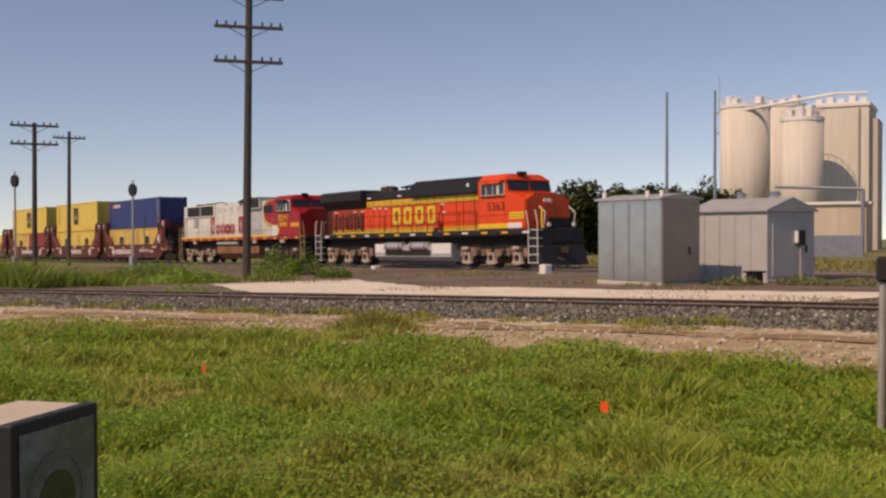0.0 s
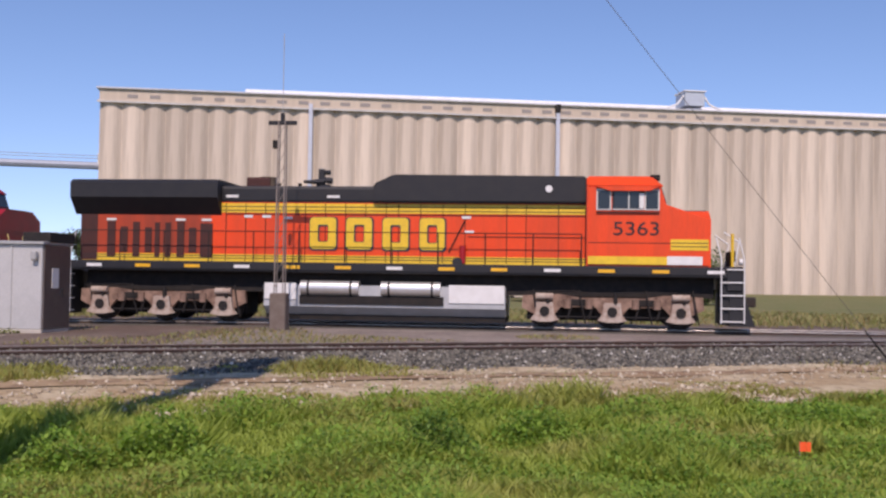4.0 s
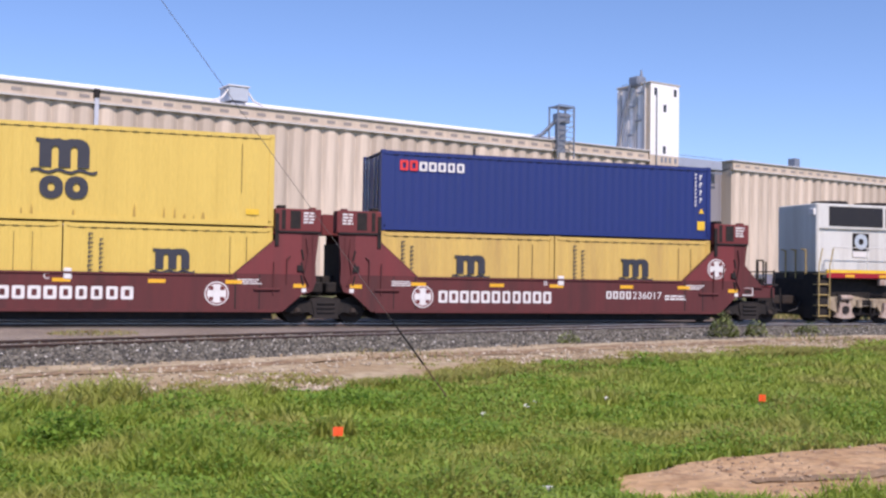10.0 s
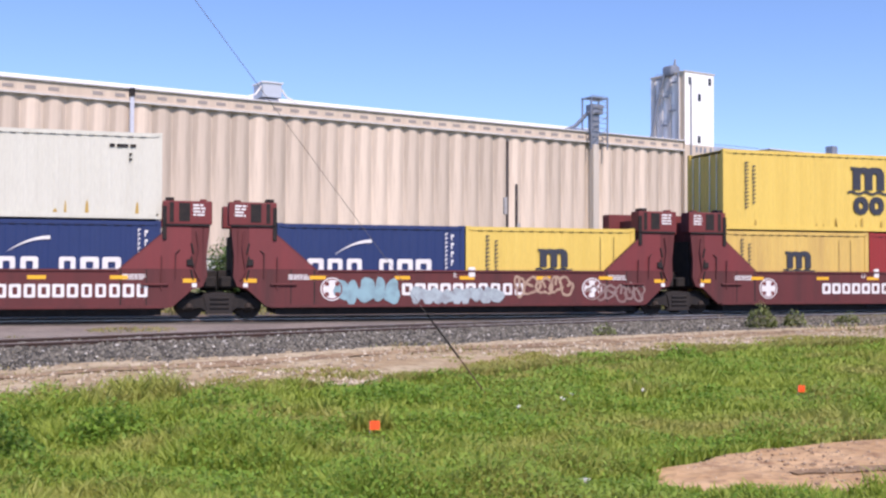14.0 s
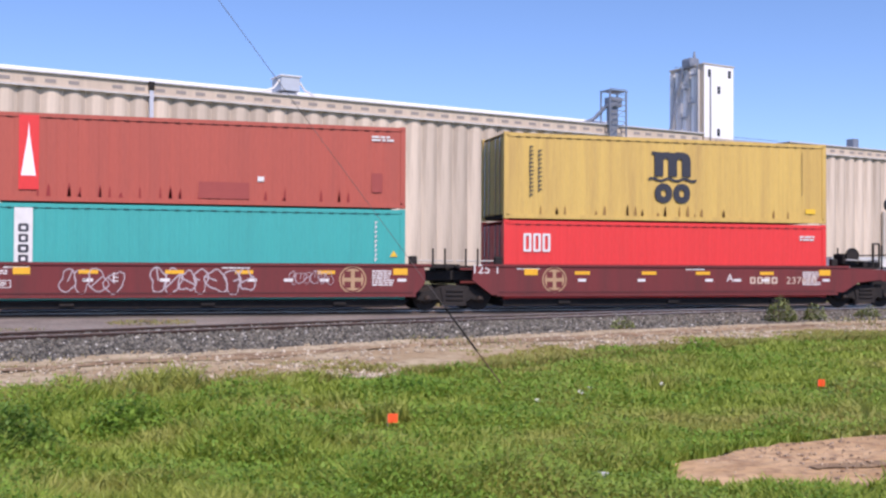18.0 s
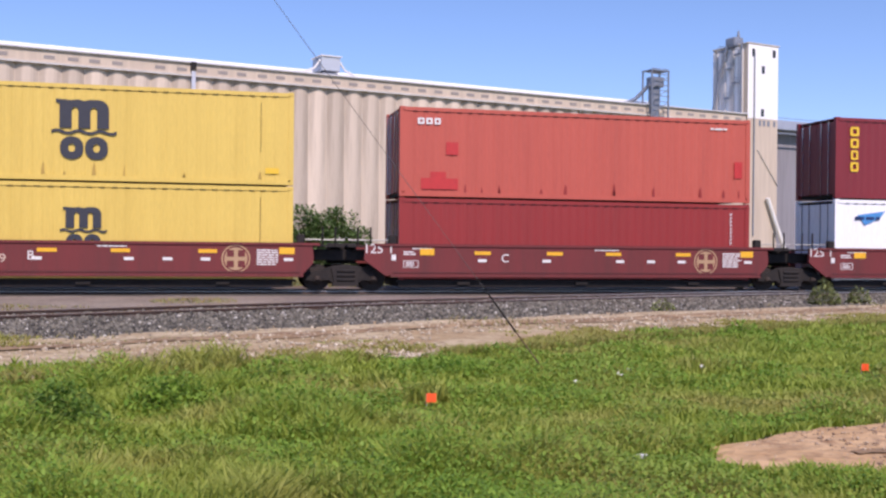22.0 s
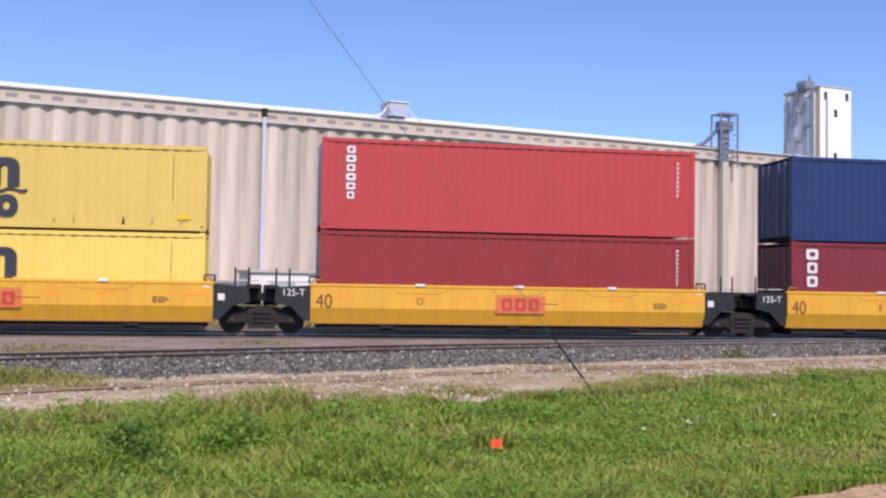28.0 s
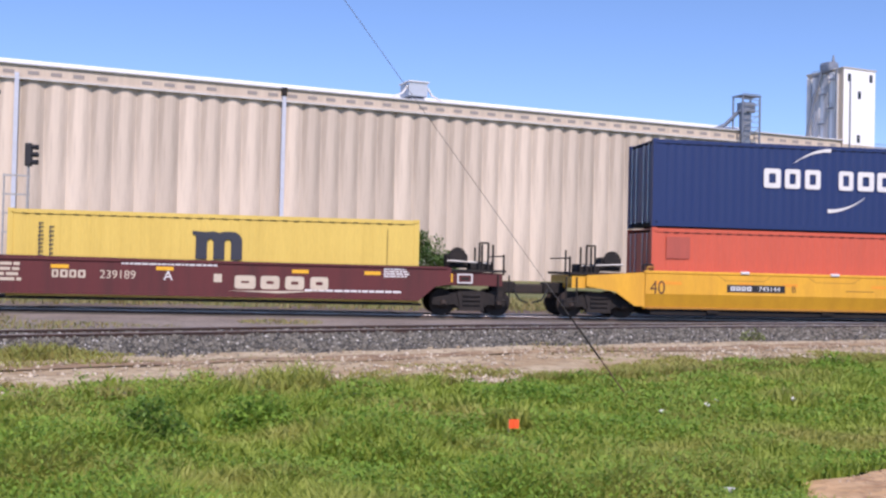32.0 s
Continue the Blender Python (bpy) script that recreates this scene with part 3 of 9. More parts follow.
# ---- plants and stones ----
def fast_mesh(name, verts, faces):
    me = bpy.data.meshes.new(name)
    me.vertices.add(len(verts))
    me.vertices.foreach_set("co", np.asarray(verts, np.float32).ravel())
    f = np.asarray(faces, np.int32)
    k = f.shape[1]
    me.loops.add(f.size)
    me.loops.foreach_set("vertex_index", f.ravel())
    me.polygons.add(len(f))
    me.polygons.foreach_set("loop_start", np.arange(0, f.size, k, dtype=np.int32))
    me.update(calc_edges=True)
    return me


def scatter_mesh(name, verts, faces, material, label, category):
    ob = put(name, fast_mesh(name, verts, faces), material)
    return tagged(ob, label, category, "", "stuff")


def vnoise(x, y, f, seed):
    """Cheap smooth value noise on arrays, 0 to 1."""
    r = np.random.RandomState(seed)
    g = r.rand(64, 64)
    u, v = x * f, y * f
    i, j = np.floor(u).astype(int), np.floor(v).astype(int)
    a, b = u - i, v - j
    a, b = a * a * (3 - 2 * a), b * b * (3 - 2 * b)
    i0, i1, j0, j1 = i % 64, (i + 1) % 64, j % 64, (j + 1) % 64
    return (g[i0, j0] * (1 - a) + g[i1, j0] * a) * (1 - b) + (g[i0, j1] * (1 - a) + g[i1, j1] * a) * b


def land_arr(x):
    u = np.maximum(0, -x - 8.0)
    return -0.016 * u * u / (u + 8.0) - 0.17


def blades(x, y, h, width, lean, seed, z0=None):
    """Arrays of bent grass blades: five points, two faces each."""
    r = np.random.RandomState(seed)
    n = len(x)
    z = land_arr(x) if z0 is None else z0
    a = r.rand(n) * 2 * np.pi
    d = r.rand(n) * 2 * np.pi
    ln = h * lean * (0.3 + r.rand(n))
    wx, wy = np.cos(a) * width, np.sin(a) * width
    lx, ly = np.cos(d) * ln, np.sin(d) * ln
    v = np.empty((n, 5, 3))
    v[:, 0] = np.stack([x - wx, y - wy, z], 1)
    v[:, 1] = np.stack([x + wx, y + wy, z], 1)
    v[:, 2] = np.stack([x + wx * 0.8 + lx * 0.35, y + wy * 0.8 + ly * 0.35, z + h * 0.6], 1)
    v[:, 3] = np.stack([x - wx * 0.8 + lx * 0.35, y - wy * 0.8 + ly * 0.35, z + h * 0.6], 1)
    v[:, 4] = np.stack([x + lx, y + ly, z + h], 1)
    b = np.arange(n)[:, None] * 5
    f = np.concatenate([b + [0, 1, 2], b + [0, 2, 3], b + [3, 2, 4]], 0)
    return v.reshape(-1, 3), f


def leaves(x, y, z, size, seed):
    """Small tilted diamond leaves."""
    r = np.random.RandomState(seed)
    n = len(x)
    a = r.rand(n) * 2 * np.pi
    t = (r.rand(n) - 0.25) * 1.3
    ux, uy, uz = np.cos(a) * np.cos(t), np.sin(a) * np.cos(t), np.sin(t)
    px, py = -np.sin(a) * 0.55, np.cos(a) * 0.55
    c = np.stack([x, y, z], 1)
    u = np.stack([ux, uy, uz], 1) * size[:, None]
    p = np.stack([px, py, np.zeros(n)], 1) * size[:, None]
    v = np.stack([c - u, c + p, c + u, c - p], 1)
    b = np.arange(n)[:, None] * 4
    return v.reshape(-1, 3), b + np.array([[0, 1, 2, 3]])


def edge_arr(x):
    xs = np.linspace(-60, 70, 400)
    return np.interp(x, xs, [front_edge(a) for a in xs])


def bare_mask(x, y):
    xs = np.linspace(3.75, 16, 120)
    top = np.interp(x, xs, [bare_top(a) for a in xs])
    low = np.interp(x, xs, [bare_low(a) for a in xs])
    n = (vnoise(x, y, 2.2, 8) - 0.5) * 0.3 + (vnoise(x, y, 7.0, 12) - 0.5) * 0.16
    return (x > 3.75 + n) & (y < top + n) & (y > low + n)


def meadow_points(n, seed, r0=5.0, r1=30.0):
    """Points on the verge, thinner with distance, off the gravel and the bare earth."""
    r = np.random.RandomState(seed)
    az = np.radians(-50 + 133 * r.rand(n))
    d = r0 * (r1 / r0) ** (r.rand(n) ** 1.0)
    x, y = -np.sin(az) * d, np.cos(az) * d
    e = edge_arr(x) + (vnoise(x, y, 0.9, 3) - 0.5) * 2.4 + (vnoise(x, y, 3.1, 4) - 0.5) * 0.9
    keep = (y < e) & ~bare_mask(x, y)
    return x[keep], y[keep]


FLAGS = ((-6.68, 6.06), (-11.1, 4.25), (2.24, 9.98), (8.37, 11.65))


def trampled(x, y):
    """Near 0 in the short grass by the marker flags and the pole, 1 elsewhere."""
    k = np.ones(len(x))
    for fx, fy in FLAGS:
        d = math.hypot(fx, fy)
        ux, uy = fx / d, fy / d
        along = (x - fx) * ux + (y - fy) * uy
        across = (x - fx) * -uy + (y - fy) * ux
        k = np.minimum(k, np.where((along > -1.0) & (along < 0.2) & (np.abs(across) < 0.22), 0.12, 1.0))
    # the worn ring round the utility pole
    return np.minimum(k, np.clip(np.hypot(x + 4.5, y - 7.2) / 0.9, 0.25, 1.0))


def build_meadow():
    x, y = meadow_points(400000, 11)
    tall = vnoise(x, y, 0.55, 5) * 0.6 + vnoise(x, y, 1.7, 6) * 0.4
    lump = np.clip(vnoise(x, y, 1.15, 61) * 0.6 + vnoise(x, y, 2.9, 62) * 0.4 - 0.38, 0, 1)
    h = 0.045 + 0.16 * np.clip(tall - 0.25, 0, 1) ** 1.1 * (0.5 + np.random.RandomState(7).rand(len(x))) + 0.55 * lump * np.where(x < 2.5, 1.0, 0.5) * (0.5 + 0.7 * np.random.RandomState(8).rand(len(x)))
    h = h + 0.09 * np.clip((y - edge_arr(x) + 3.0) / 3.0, 0, 1) * vnoise(x, y, 1.1, 9)
    h = h * trampled(x, y)
    d = np.hypot(x, y)
    v, f = blades(x, y, h, 0.005 + 0.0009 * d, 0.75, 21)
    scatter_mesh("meadow_grass", v, f, M_GRASS, "rough green grass and weeds on the verge", "grass")
    # short grass round the standing place and behind it
    r = np.random.RandomState(13)
    a, d = r.rand(80000) * 2 * np.pi, 0.6 + 13.4 * r.rand(80000) ** 0.7
    x, y = -np.sin(a) * d, np.cos(a) * d
    front = (d > 4.9) & (np.degrees(np.arctan2(-x, y)) > -50) & (np.degrees(np.arctan2(-x, y)) < 83)
    k = ~front & ~bare_mask(x, y) & (y < edge_arr(x) - 0.3)
    x, y = x[k], y[k]
    v, f = blades(x, y, (0.03 + 0.07 * vnoise(x, y, 0.6, 5)) * (0.5 + 0.8 * r.rand(len(x))), np.full(len(x), 0.011), 0.8, 22)
    scatter_mesh("short_grass", v, f, M_GRASS, "short trodden grass on the verge", "grass")
    x, y = meadow_points(330000, 31)
    c = vnoise(x, y, 0.62, 15) * 0.65 + vnoise(x, y, 2.1, 16) * 0.35
    k = c > 0.44
    x, y, c = x[k], y[k], c[k]
    r = np.random.RandomState(33)
    lump = np.clip(vnoise(x, y, 1.15, 61) * 0.6 + vnoise(x, y, 2.9, 62) * 0.4 - 0.38, 0, 1)
    top = 0.05 + 0.30 * np.clip(c - 0.40, 0, 1) + 0.72 * lump * np.where(x < 2.5, 1.0, 0.45)
    top = top * trampled(x, y)
    z = land_arr(x) + top * (0.45 + 0.6 * r.rand(len(x)))
    v, f = leaves(x, y, z, 0.009 + 0.0015 * np.hypot(x, y) * (0.5 + 1.0 * r.rand(len(x))), 34)
    scatter_mesh("meadow_weeds", v, f, M_WEED, "leafy broad-leaved weeds in clumps", "weeds")
    # taller weed clumps at the edge of the gravel
    r = np.random.RandomState(41)
    xs, ys, zs, ss = [], [], [], []
    q = r.randn(4200, 2) * 0.23
    hh = np.exp(-(q ** 2).sum(1) / 0.14)
    x, y = -1.1 + q[:, 0], 9.1 + q[:, 1]
    v, f = leaves(x, y, land_arr(x) + 0.52 * hh * (0.1 + 0.9 * r.rand(4200)), 0.022 * (0.5 + r.rand(4200)), 43)
    scatter_mesh("dark_weed", v, f, M_DARKWEED, "tall dark feathery weed in the grass", "weeds")
    for cx, cy, rad, ht, n in ((-0.2, 10.2, 0.6, 0.42, 1800), (-4.0, 8.0, 0.55, 0.40, 1500), (-5.0, 7.7, 0.5, 0.34, 1200), (-9.2, 8.2, 1.3, 0.34, 3500), (-11.6, 7.3, 1.0, 0.30, 2200), (-3.4, 8.6, 0.55, 0.5, 2600), (1.0, 11.9, 0.9, 0.35, 1500),
                               (3.0, 12.4, 0.8, 0.30, 1200), (-2.6, 7.5, 0.7, 0.36, 1500), (9.4, 16.4, 0.6, 0.35, 900), (-38, 14.6, 2.0, 0.8, 1500), (-30, 11.5, 1.2, 0.3, 500)):
        q = r.randn(n, 2) * rad * 0.5
        x, y = cx + q[:, 0], cy + q[:, 1]
        fall = np.exp(-(q ** 2).sum(1) / (rad * rad) * 1.6)
        xs.append(x)
        ys.append(y)
        zs.append(land_arr(x) + ht * fall * (0.15 + 0.9 * r.rand(n)))
        ss.append(np.full(n, 0.014 + 0.0014 * math.hypot(cx, cy)) * (0.6 + 0.8 * r.rand(n)))
    v, f = leaves(np.concatenate(xs), np.concatenate(ys), np.concatenate(zs), np.concatenate(ss), 42)
    scatter_mesh("weed_clumps", v, f, M_WEED, "tall leafy weed clumps beside the gravel", "weeds")
    V, F, base = [], [], 0
    for cx, cy, rad, ht, n in ((17.3, 25.8, 0.45, 0.7, 900), (18.7, 26.2, 0.35, 0.5, 500), (21.4, 27.3, 0.4, 0.38, 420), (11.3, 23.6, 0.3, 0.3, 160), (-20.9, 25.4, 0.8, 0.28, 700), (-19.6, 27.0, 0.8, 0.3, 700), (-18.0, 27.2, 0.9, 0.22, 600), (-15.0, 26.1, 0.6, 0.14, 250), (-22.4, 23.2, 0.9, 0.10, 250)):
        a, q = r.rand(n) * 6.28, rad * np.sqrt(r.rand(n))
        x, y = cx + q * np.cos(a), cy + q * np.sin(a)
        z = land_arr(x) + 0.08 + ht * np.sqrt(np.maximum(0.05, 1 - (q / rad) ** 2)) * r.rand(n) * (0.6 + 0.6 * vnoise(x, y, 4.0, 44))
        v, f = leaves(x, y, z, 0.05 * (0.5 + r.rand(n)), 45)
        V.append(v)
        F.append(f + base)
        base += len(v)
    scatter_mesh("track_weeds", np.concatenate(V), np.concatenate(F), M_OLIVE, "olive weed tufts in the gravel and round the cabins", "weeds")
    # a pale feathery tuft at the edge of the gravel
    q = r.randn(2200, 2) * 0.42
    fall = np.exp(-(q ** 2).sum(1) / 0.4)
    x, y = -14.55 + q[:, 0], 8.6 + q[:, 1]
    v, f = blades(x, y, (0.06 + 0.36 * fall) * (0.5 + 0.7 * r.rand(2200)), np.full(2200, 0.014), 0.8, 46, land_arr(x))
    scatter_mesh("feather_grass", v, f, M_STRAW, "pale feathery grass tuft beside the gravel", "grass")
    V, F, base = [], [], 0
    for cx, cy, rad, ht, n in ((-50.5, 17.6, 1.9, 0.75, 2600), (-46.5, 22.5, 1.3, 1.25, 2200), (-42.8, 22.0, 1.0, 1.1, 1500), (-38.5, 21.2, 0.8, 0.6, 900)):
        a, q = r.rand(n) * 6.28, rad * np.sqrt(r.rand(n))
        x, y = cx + q * np.cos(a), cy + q * np.sin(a)
        z = land_arr(x) + 0.05 + ht * np.sqrt(np.maximum(0.04, 1 - (q / rad) ** 2)) * r.rand(n) * (0.5 + 0.8 * vnoise(x, y, 2.0, 44))
        v, f = leaves(x, y, z, 0.07 * (0.5 + r.rand(n)), 45)
        V.append(v)
        F.append(f + base)
        base += len(v)
    scatter_mesh("mound_weeds", np.concatenate(V), np.concatenate(F), M_DARKWEED, "dark green weed clumps on the grass mound", "weeds")
    # weeds that creep from the verge to the foot of the ballast
    r = np.random.RandomState(47)
    n = 90000
    x = -46 + 44 * r.rand(n)
    foot = np.array([toe(q) for q in np.linspace(-46, -2, 89)])
    base_y = np.interp(x, np.linspace(-46, -2, 89), foot)
    off = r.randn(n) * 0.85 + 0.1
    y = base_y + off
    p = vnoise(x, y, 0.5, 71) * 0.55 + vnoise(x, y, 1.6, 72) * 0.45 - 0.10 * np.abs(off)
    k = (p > 0.44) & (off < 0.7) & (r.rand(n) < 0.6)
    x, y, p = x[k], y[k], p[k]
    lift_ = 0.16 * np.clip(y - np.interp(x, np.linspace(-46, -2, 89), foot), 0, 0.5)
    h = (0.04 + 0.6 * np.clip(p - 0.48, 0, 0.4)) * (0.4 + 0.9 * r.rand(len(x)))
    v, f = blades(x, y, h, 0.004 + 0.0006 * np.hypot(x, y), 0.9, 48, land_arr(x) + 0.02 + lift_)
    scatter_mesh("ballast_grass", v, f, M_STRAW, "thin straw-green grass along the foot of the ballast", "grass")
    r = np.random.RandomState(49)
    n = 120000
    x = -40 + 66 * r.rand(n)
    o = r.rand(n)
    y = edge_arr(x) - 0.7 + 3.4 * o ** 1.5
    k = vnoise(x, y, 0.7, 73) * 0.6 + vnoise(x, y, 2.6, 74) * 0.4 > 0.28 + 0.38 * o
    x, y, o = x[k], y[k], o[k]
    v, f = blades(x, y, (0.03 + 0.13 * (1 - o)) * (0.5 + 0.8 * r.rand(len(x))), 0.004 + 0.0005 * np.hypot(x, y), 1.0, 50, land_arr(x) + 0.04)
    scatter_mesh("fringe_grass", v, f, M_STRAW, "sparse straw-green grass where the verge meets the gravel", "grass")
    # dry and green tufts between the tracks and on the far side
    r = np.random.RandomState(51)
    n = 120000
    x = -75 + 110 * r.rand(n)
    xs_ = np.linspace(-80, 40, 300)
    cyv = np.interp(x, xs_, [curve_y(a) if a > -60 else curve_y(-60) for a in xs_])
    zone = r.rand(n)
    y = np.where(zone < 0.5, cyv + 2.6 + (30.2 - cyv - 2.6) * r.rand(n), np.where(zone < 0.70, edge_arr(x) + (cyv - 3.6 - edge_arr(x)) * r.rand(n) ** 1.5, 37.5 + 20 * r.rand(n)))
    c = vnoise(x, y, 0.35, 17)
    far_left = (x < -36) & (y < 27)
    k = ((c > 0.66) | (y > 36.5) | ((y < cyv - 3) & (c > 0.36) & (x < 3)) | (far_left & (c > 0.25))) & (y > edge_arr(x))
    x, y, c = x[k], y[k], c[k]
    h = (0.08 + 0.28 * np.clip(c - 0.3, 0, 1)) * (0.4 + r.rand(len(x)))
    h = np.where(y > 36, h * 1.3, h * 0.55)
    v, f = blades(x, y, h, 0.007 + 0.0005 * np.hypot(x, y), 0.9, 52)
    scatter_mesh("trackside_grass", v, f, M_DRY, "thin dry and green grass tufts between the tracks", "grass")
    n = 70000
    x = -78 + 52 * r.rand(n)
    y0 = np.interp(x, xs_, [curve_y(a) if a > -60 else curve_y(-60) for a in xs_]) + 2.8
    y = y0 + (np.minimum(27.5, y0 + 11) - y0) * r.rand(n)
    k = (vnoise(x, y, 0.3, 19) > 0.30) & (x < -35.5 - 2.5 * vnoise(x, y, 0.5, 2))
    x, y = x[k], y[k]
    v, f = blades(x, y, (0.12 + 1.05 * vnoise(x, y, 0.22, 20) ** 2) * (0.5 + r.rand(len(x))), np.full(len(x), 0.022), 1.1, 53)
    scatter_mesh("far_verge_grass", v, f, M_MOUND, "green grass mound between the tracks", "grass")


def stones(n, seed, x, y, z, s0, s1, name, material, label):
    r = np.random.RandomState(seed)
    base = np.array([(0, 0, 1), (0.9, 0, 0), (0, 0.9, 0), (-0.9, 0, 0), (0, -0.9, 0), (0, 0, -0.6)], float)
    f0 = np.array([(0, 1, 2), (0, 2, 3), (0, 3, 4), (0, 4, 1), (5, 2, 1), (5, 3, 2), (5, 4, 3), (5, 1, 4)])
    s = s0 + (s1 - s0) * r.rand(n) ** 2
    a = r.rand(n) * 6.28
    ca, sa_ = np.cos(a), np.sin(a)
    j = base[None] * (0.6 + 0.8 * r.rand(n, 6, 1)) * s[:, None, None]
    v = np.empty((n, 6, 3))
    v[..., 0] = j[..., 0] * ca[:, None] - j[..., 1] * sa_[:, None] + x[:, None]
    v[..., 1] = j[..., 0] * sa_[:, None] + j[..., 1] * ca[:, None] + y[:, None]
    v[..., 2] = j[..., 2] * 0.7 + z[:, None]
    f = (np.arange(n)[:, None, None] * 6 + f0[None]).reshape(-1, 3)
    scatter_mesh(name, v.reshape(-1, 3), f, material, label, "gravel")


def build_stones():
    r = np.random.RandomState(61)
    xs_ = np.linspace(-60, 40, 400)
    n = 64000
    x = -42 + 74 * r.rand(n)
    cyv = np.interp(x, xs_, [curve_y(a) for a in xs_])
    o = -5.9 + 7.6 * r.rand(n)
    z = land_arr(x) + 0.17 + np.interp(o, (-5.9, -5.2, -4.0, -2.6, -1.55, -0.4, 1.6), (-0.15, -0.12, -0.10, -0.095, -0.09, -0.085, -0.10))
    stones(n, 62, x, cyv + 0.8 + o, z, 0.028, 0.085, "ballast_stones", M_STONE, "loose grey ballast stones beside the rails")
    pick = r.permutation(n)[:3600]
    stones(3600, 65, x[pick] + 0.1, (cyv + 0.8 + o)[pick] + 0.07, z[pick] + 0.012, 0.02, 0.06, "pale_ballast_stones", M_PALEST, "scattered pale stones among the ballast")
    n = 18000
    x = -30 + 60 * r.rand(n)
    cyv = np.interp(x, xs_, [curve_y(a) for a in xs_])
    e = edge_arr(x)
    y = e - 0.4 + (cyv - 3.0 - e) * r.rand(n) ** 2.6
    k = (vnoise(x, y, 0.45, 23) > 0.2) & (y < cyv - 4.9)
    x, y = x[k], y[k]
    xb = 4.2 + 9 * r.rand(2600)
    yb = np.interp(xb, (3.75, 4.8, 8, 16), (6.9, 6.3, 5.65, 5.0)) + (np.interp(xb, (3.75, 4.8, 6.9, 16), (7.0, 7.8, 8.2, 9.5)) - np.interp(xb, (3.75, 4.8, 8, 16), (6.9, 6.3, 5.65, 5.0))) * r.rand(2600)
    stones(2600, 64, xb, yb, land_arr(xb) + 0.065, 0.006, 0.028, "earth_crumbs", M_CLOD, "small clods and pebbles on the bare earth")
    stones(len(x), 63, x, y, land_arr(x) + 0.06, 0.02, 0.065, "shoulder_stones", M_PALE, "pale loose stones on the gravel shoulder")


def tree(x, y, height, spread, seed, label, trunk=0.14, n=3500, leaf=0.12):
    rnd = random.Random(seed)
    r = np.random.RandomState(seed)
    t = thing("tree", label, "tree")
    t.location = (x, y, land(x, y) - 0.03)
    bm = bmesh.new()
    fork = height * 0.28
    cyl(bm, (0, 0, 0), (0.05, 0.02, fork), trunk, trunk * 0.75, 8)
    tips = []
    for k in range(9):
        a = 2 * math.pi * k / 9 + rnd.uniform(-0.3, 0.3)
        e = Vector((math.cos(a) * spread * rnd.uniform(0.35, 0.7), math.sin(a) * spread * rnd.uniform(0.35, 0.7), height * rnd.uniform(0.5, 0.88)))
        m = e * 0.5 + Vector((0, 0, fork * 0.45))
        cyl(bm, (0.03, 0, fork * 0.9), m, trunk * 0.45, trunk * 0.3, 6)
        cyl(bm, m, e, trunk * 0.3, trunk * 0.1, 5)
        tips += [e, m * 0.4 + e * 0.6]
    part("trunk", bm, M_BARK, t)
    P, S = [], []
    for c in tips + [Vector((0, 0, height * 0.8))]:
        q = r.randn(n // len(tips), 3) * spread * 0.17 * (0.8 + 0.5 * r.rand())
        q[:, 2] *= 0.75
        P.append(q + np.array(c))
    P = np.concatenate(P)
    P = P[(P[:, 2] > height * 0.22) & (P[:, 2] < height * 1.02)]
    v, f = leaves(P[:, 0], P[:, 1], P[:, 2], leaf * (0.6 + 0.8 * r.rand(len(P))), seed + 1)
    me = fast_mesh("crown", v, f)
    put("crown", me, M_LEAF, t)
    return t


def bush(x, y, height, spread, seed, label, n=9000, leaf=0.13, green=None, name="bush", category="bush"):
    """A dense round shrub: short stems and leaves in uneven domes down to the ground."""
    r = np.random.RandomState(seed)
    t = thing(name, label, category)
    t.location = (x, y, land(x, y) - 0.03)
    bm = bmesh.new()
    P = []
    for k in range(16):
        a, q = r.rand() * 6.28, spread * r.rand() ** 0.6 * 0.75
        c = np.array([math.cos(a) * q, math.sin(a) * q, height * (0.18 + 0.55 * r.rand()) * (1 - 0.45 * q / spread)])
        cyl(bm, (0, 0, 0), tuple(c), 0.05, 0.02, 5)
        d = r.randn(n // 16, 3)
        d = d / np.linalg.norm(d, axis=1)[:, None] * (0.55 + 0.45 * r.rand(n // 16, 1)) * np.array([spread * 0.36, spread * 0.36, height * 0.30]) * (0.7 + 0.5 * r.rand())
        P.append(c + d)
    part("trunk", bm, M_BARK, t)
    P = np.concatenate(P)
    P = P[P[:, 2] > 0.05]
    v, f = leaves(P[:, 0], P[:, 1], P[:, 2], leaf * (0.6 + 0.8 * r.rand(len(P))), seed + 1)
    me = fast_mesh("crown", v, f)
    put("crown", me, green or M_LEAF, t)
    return t


def polar(az, r):
    return -math.sin(radians(az)) * r, math.cos(radians(az)) * r


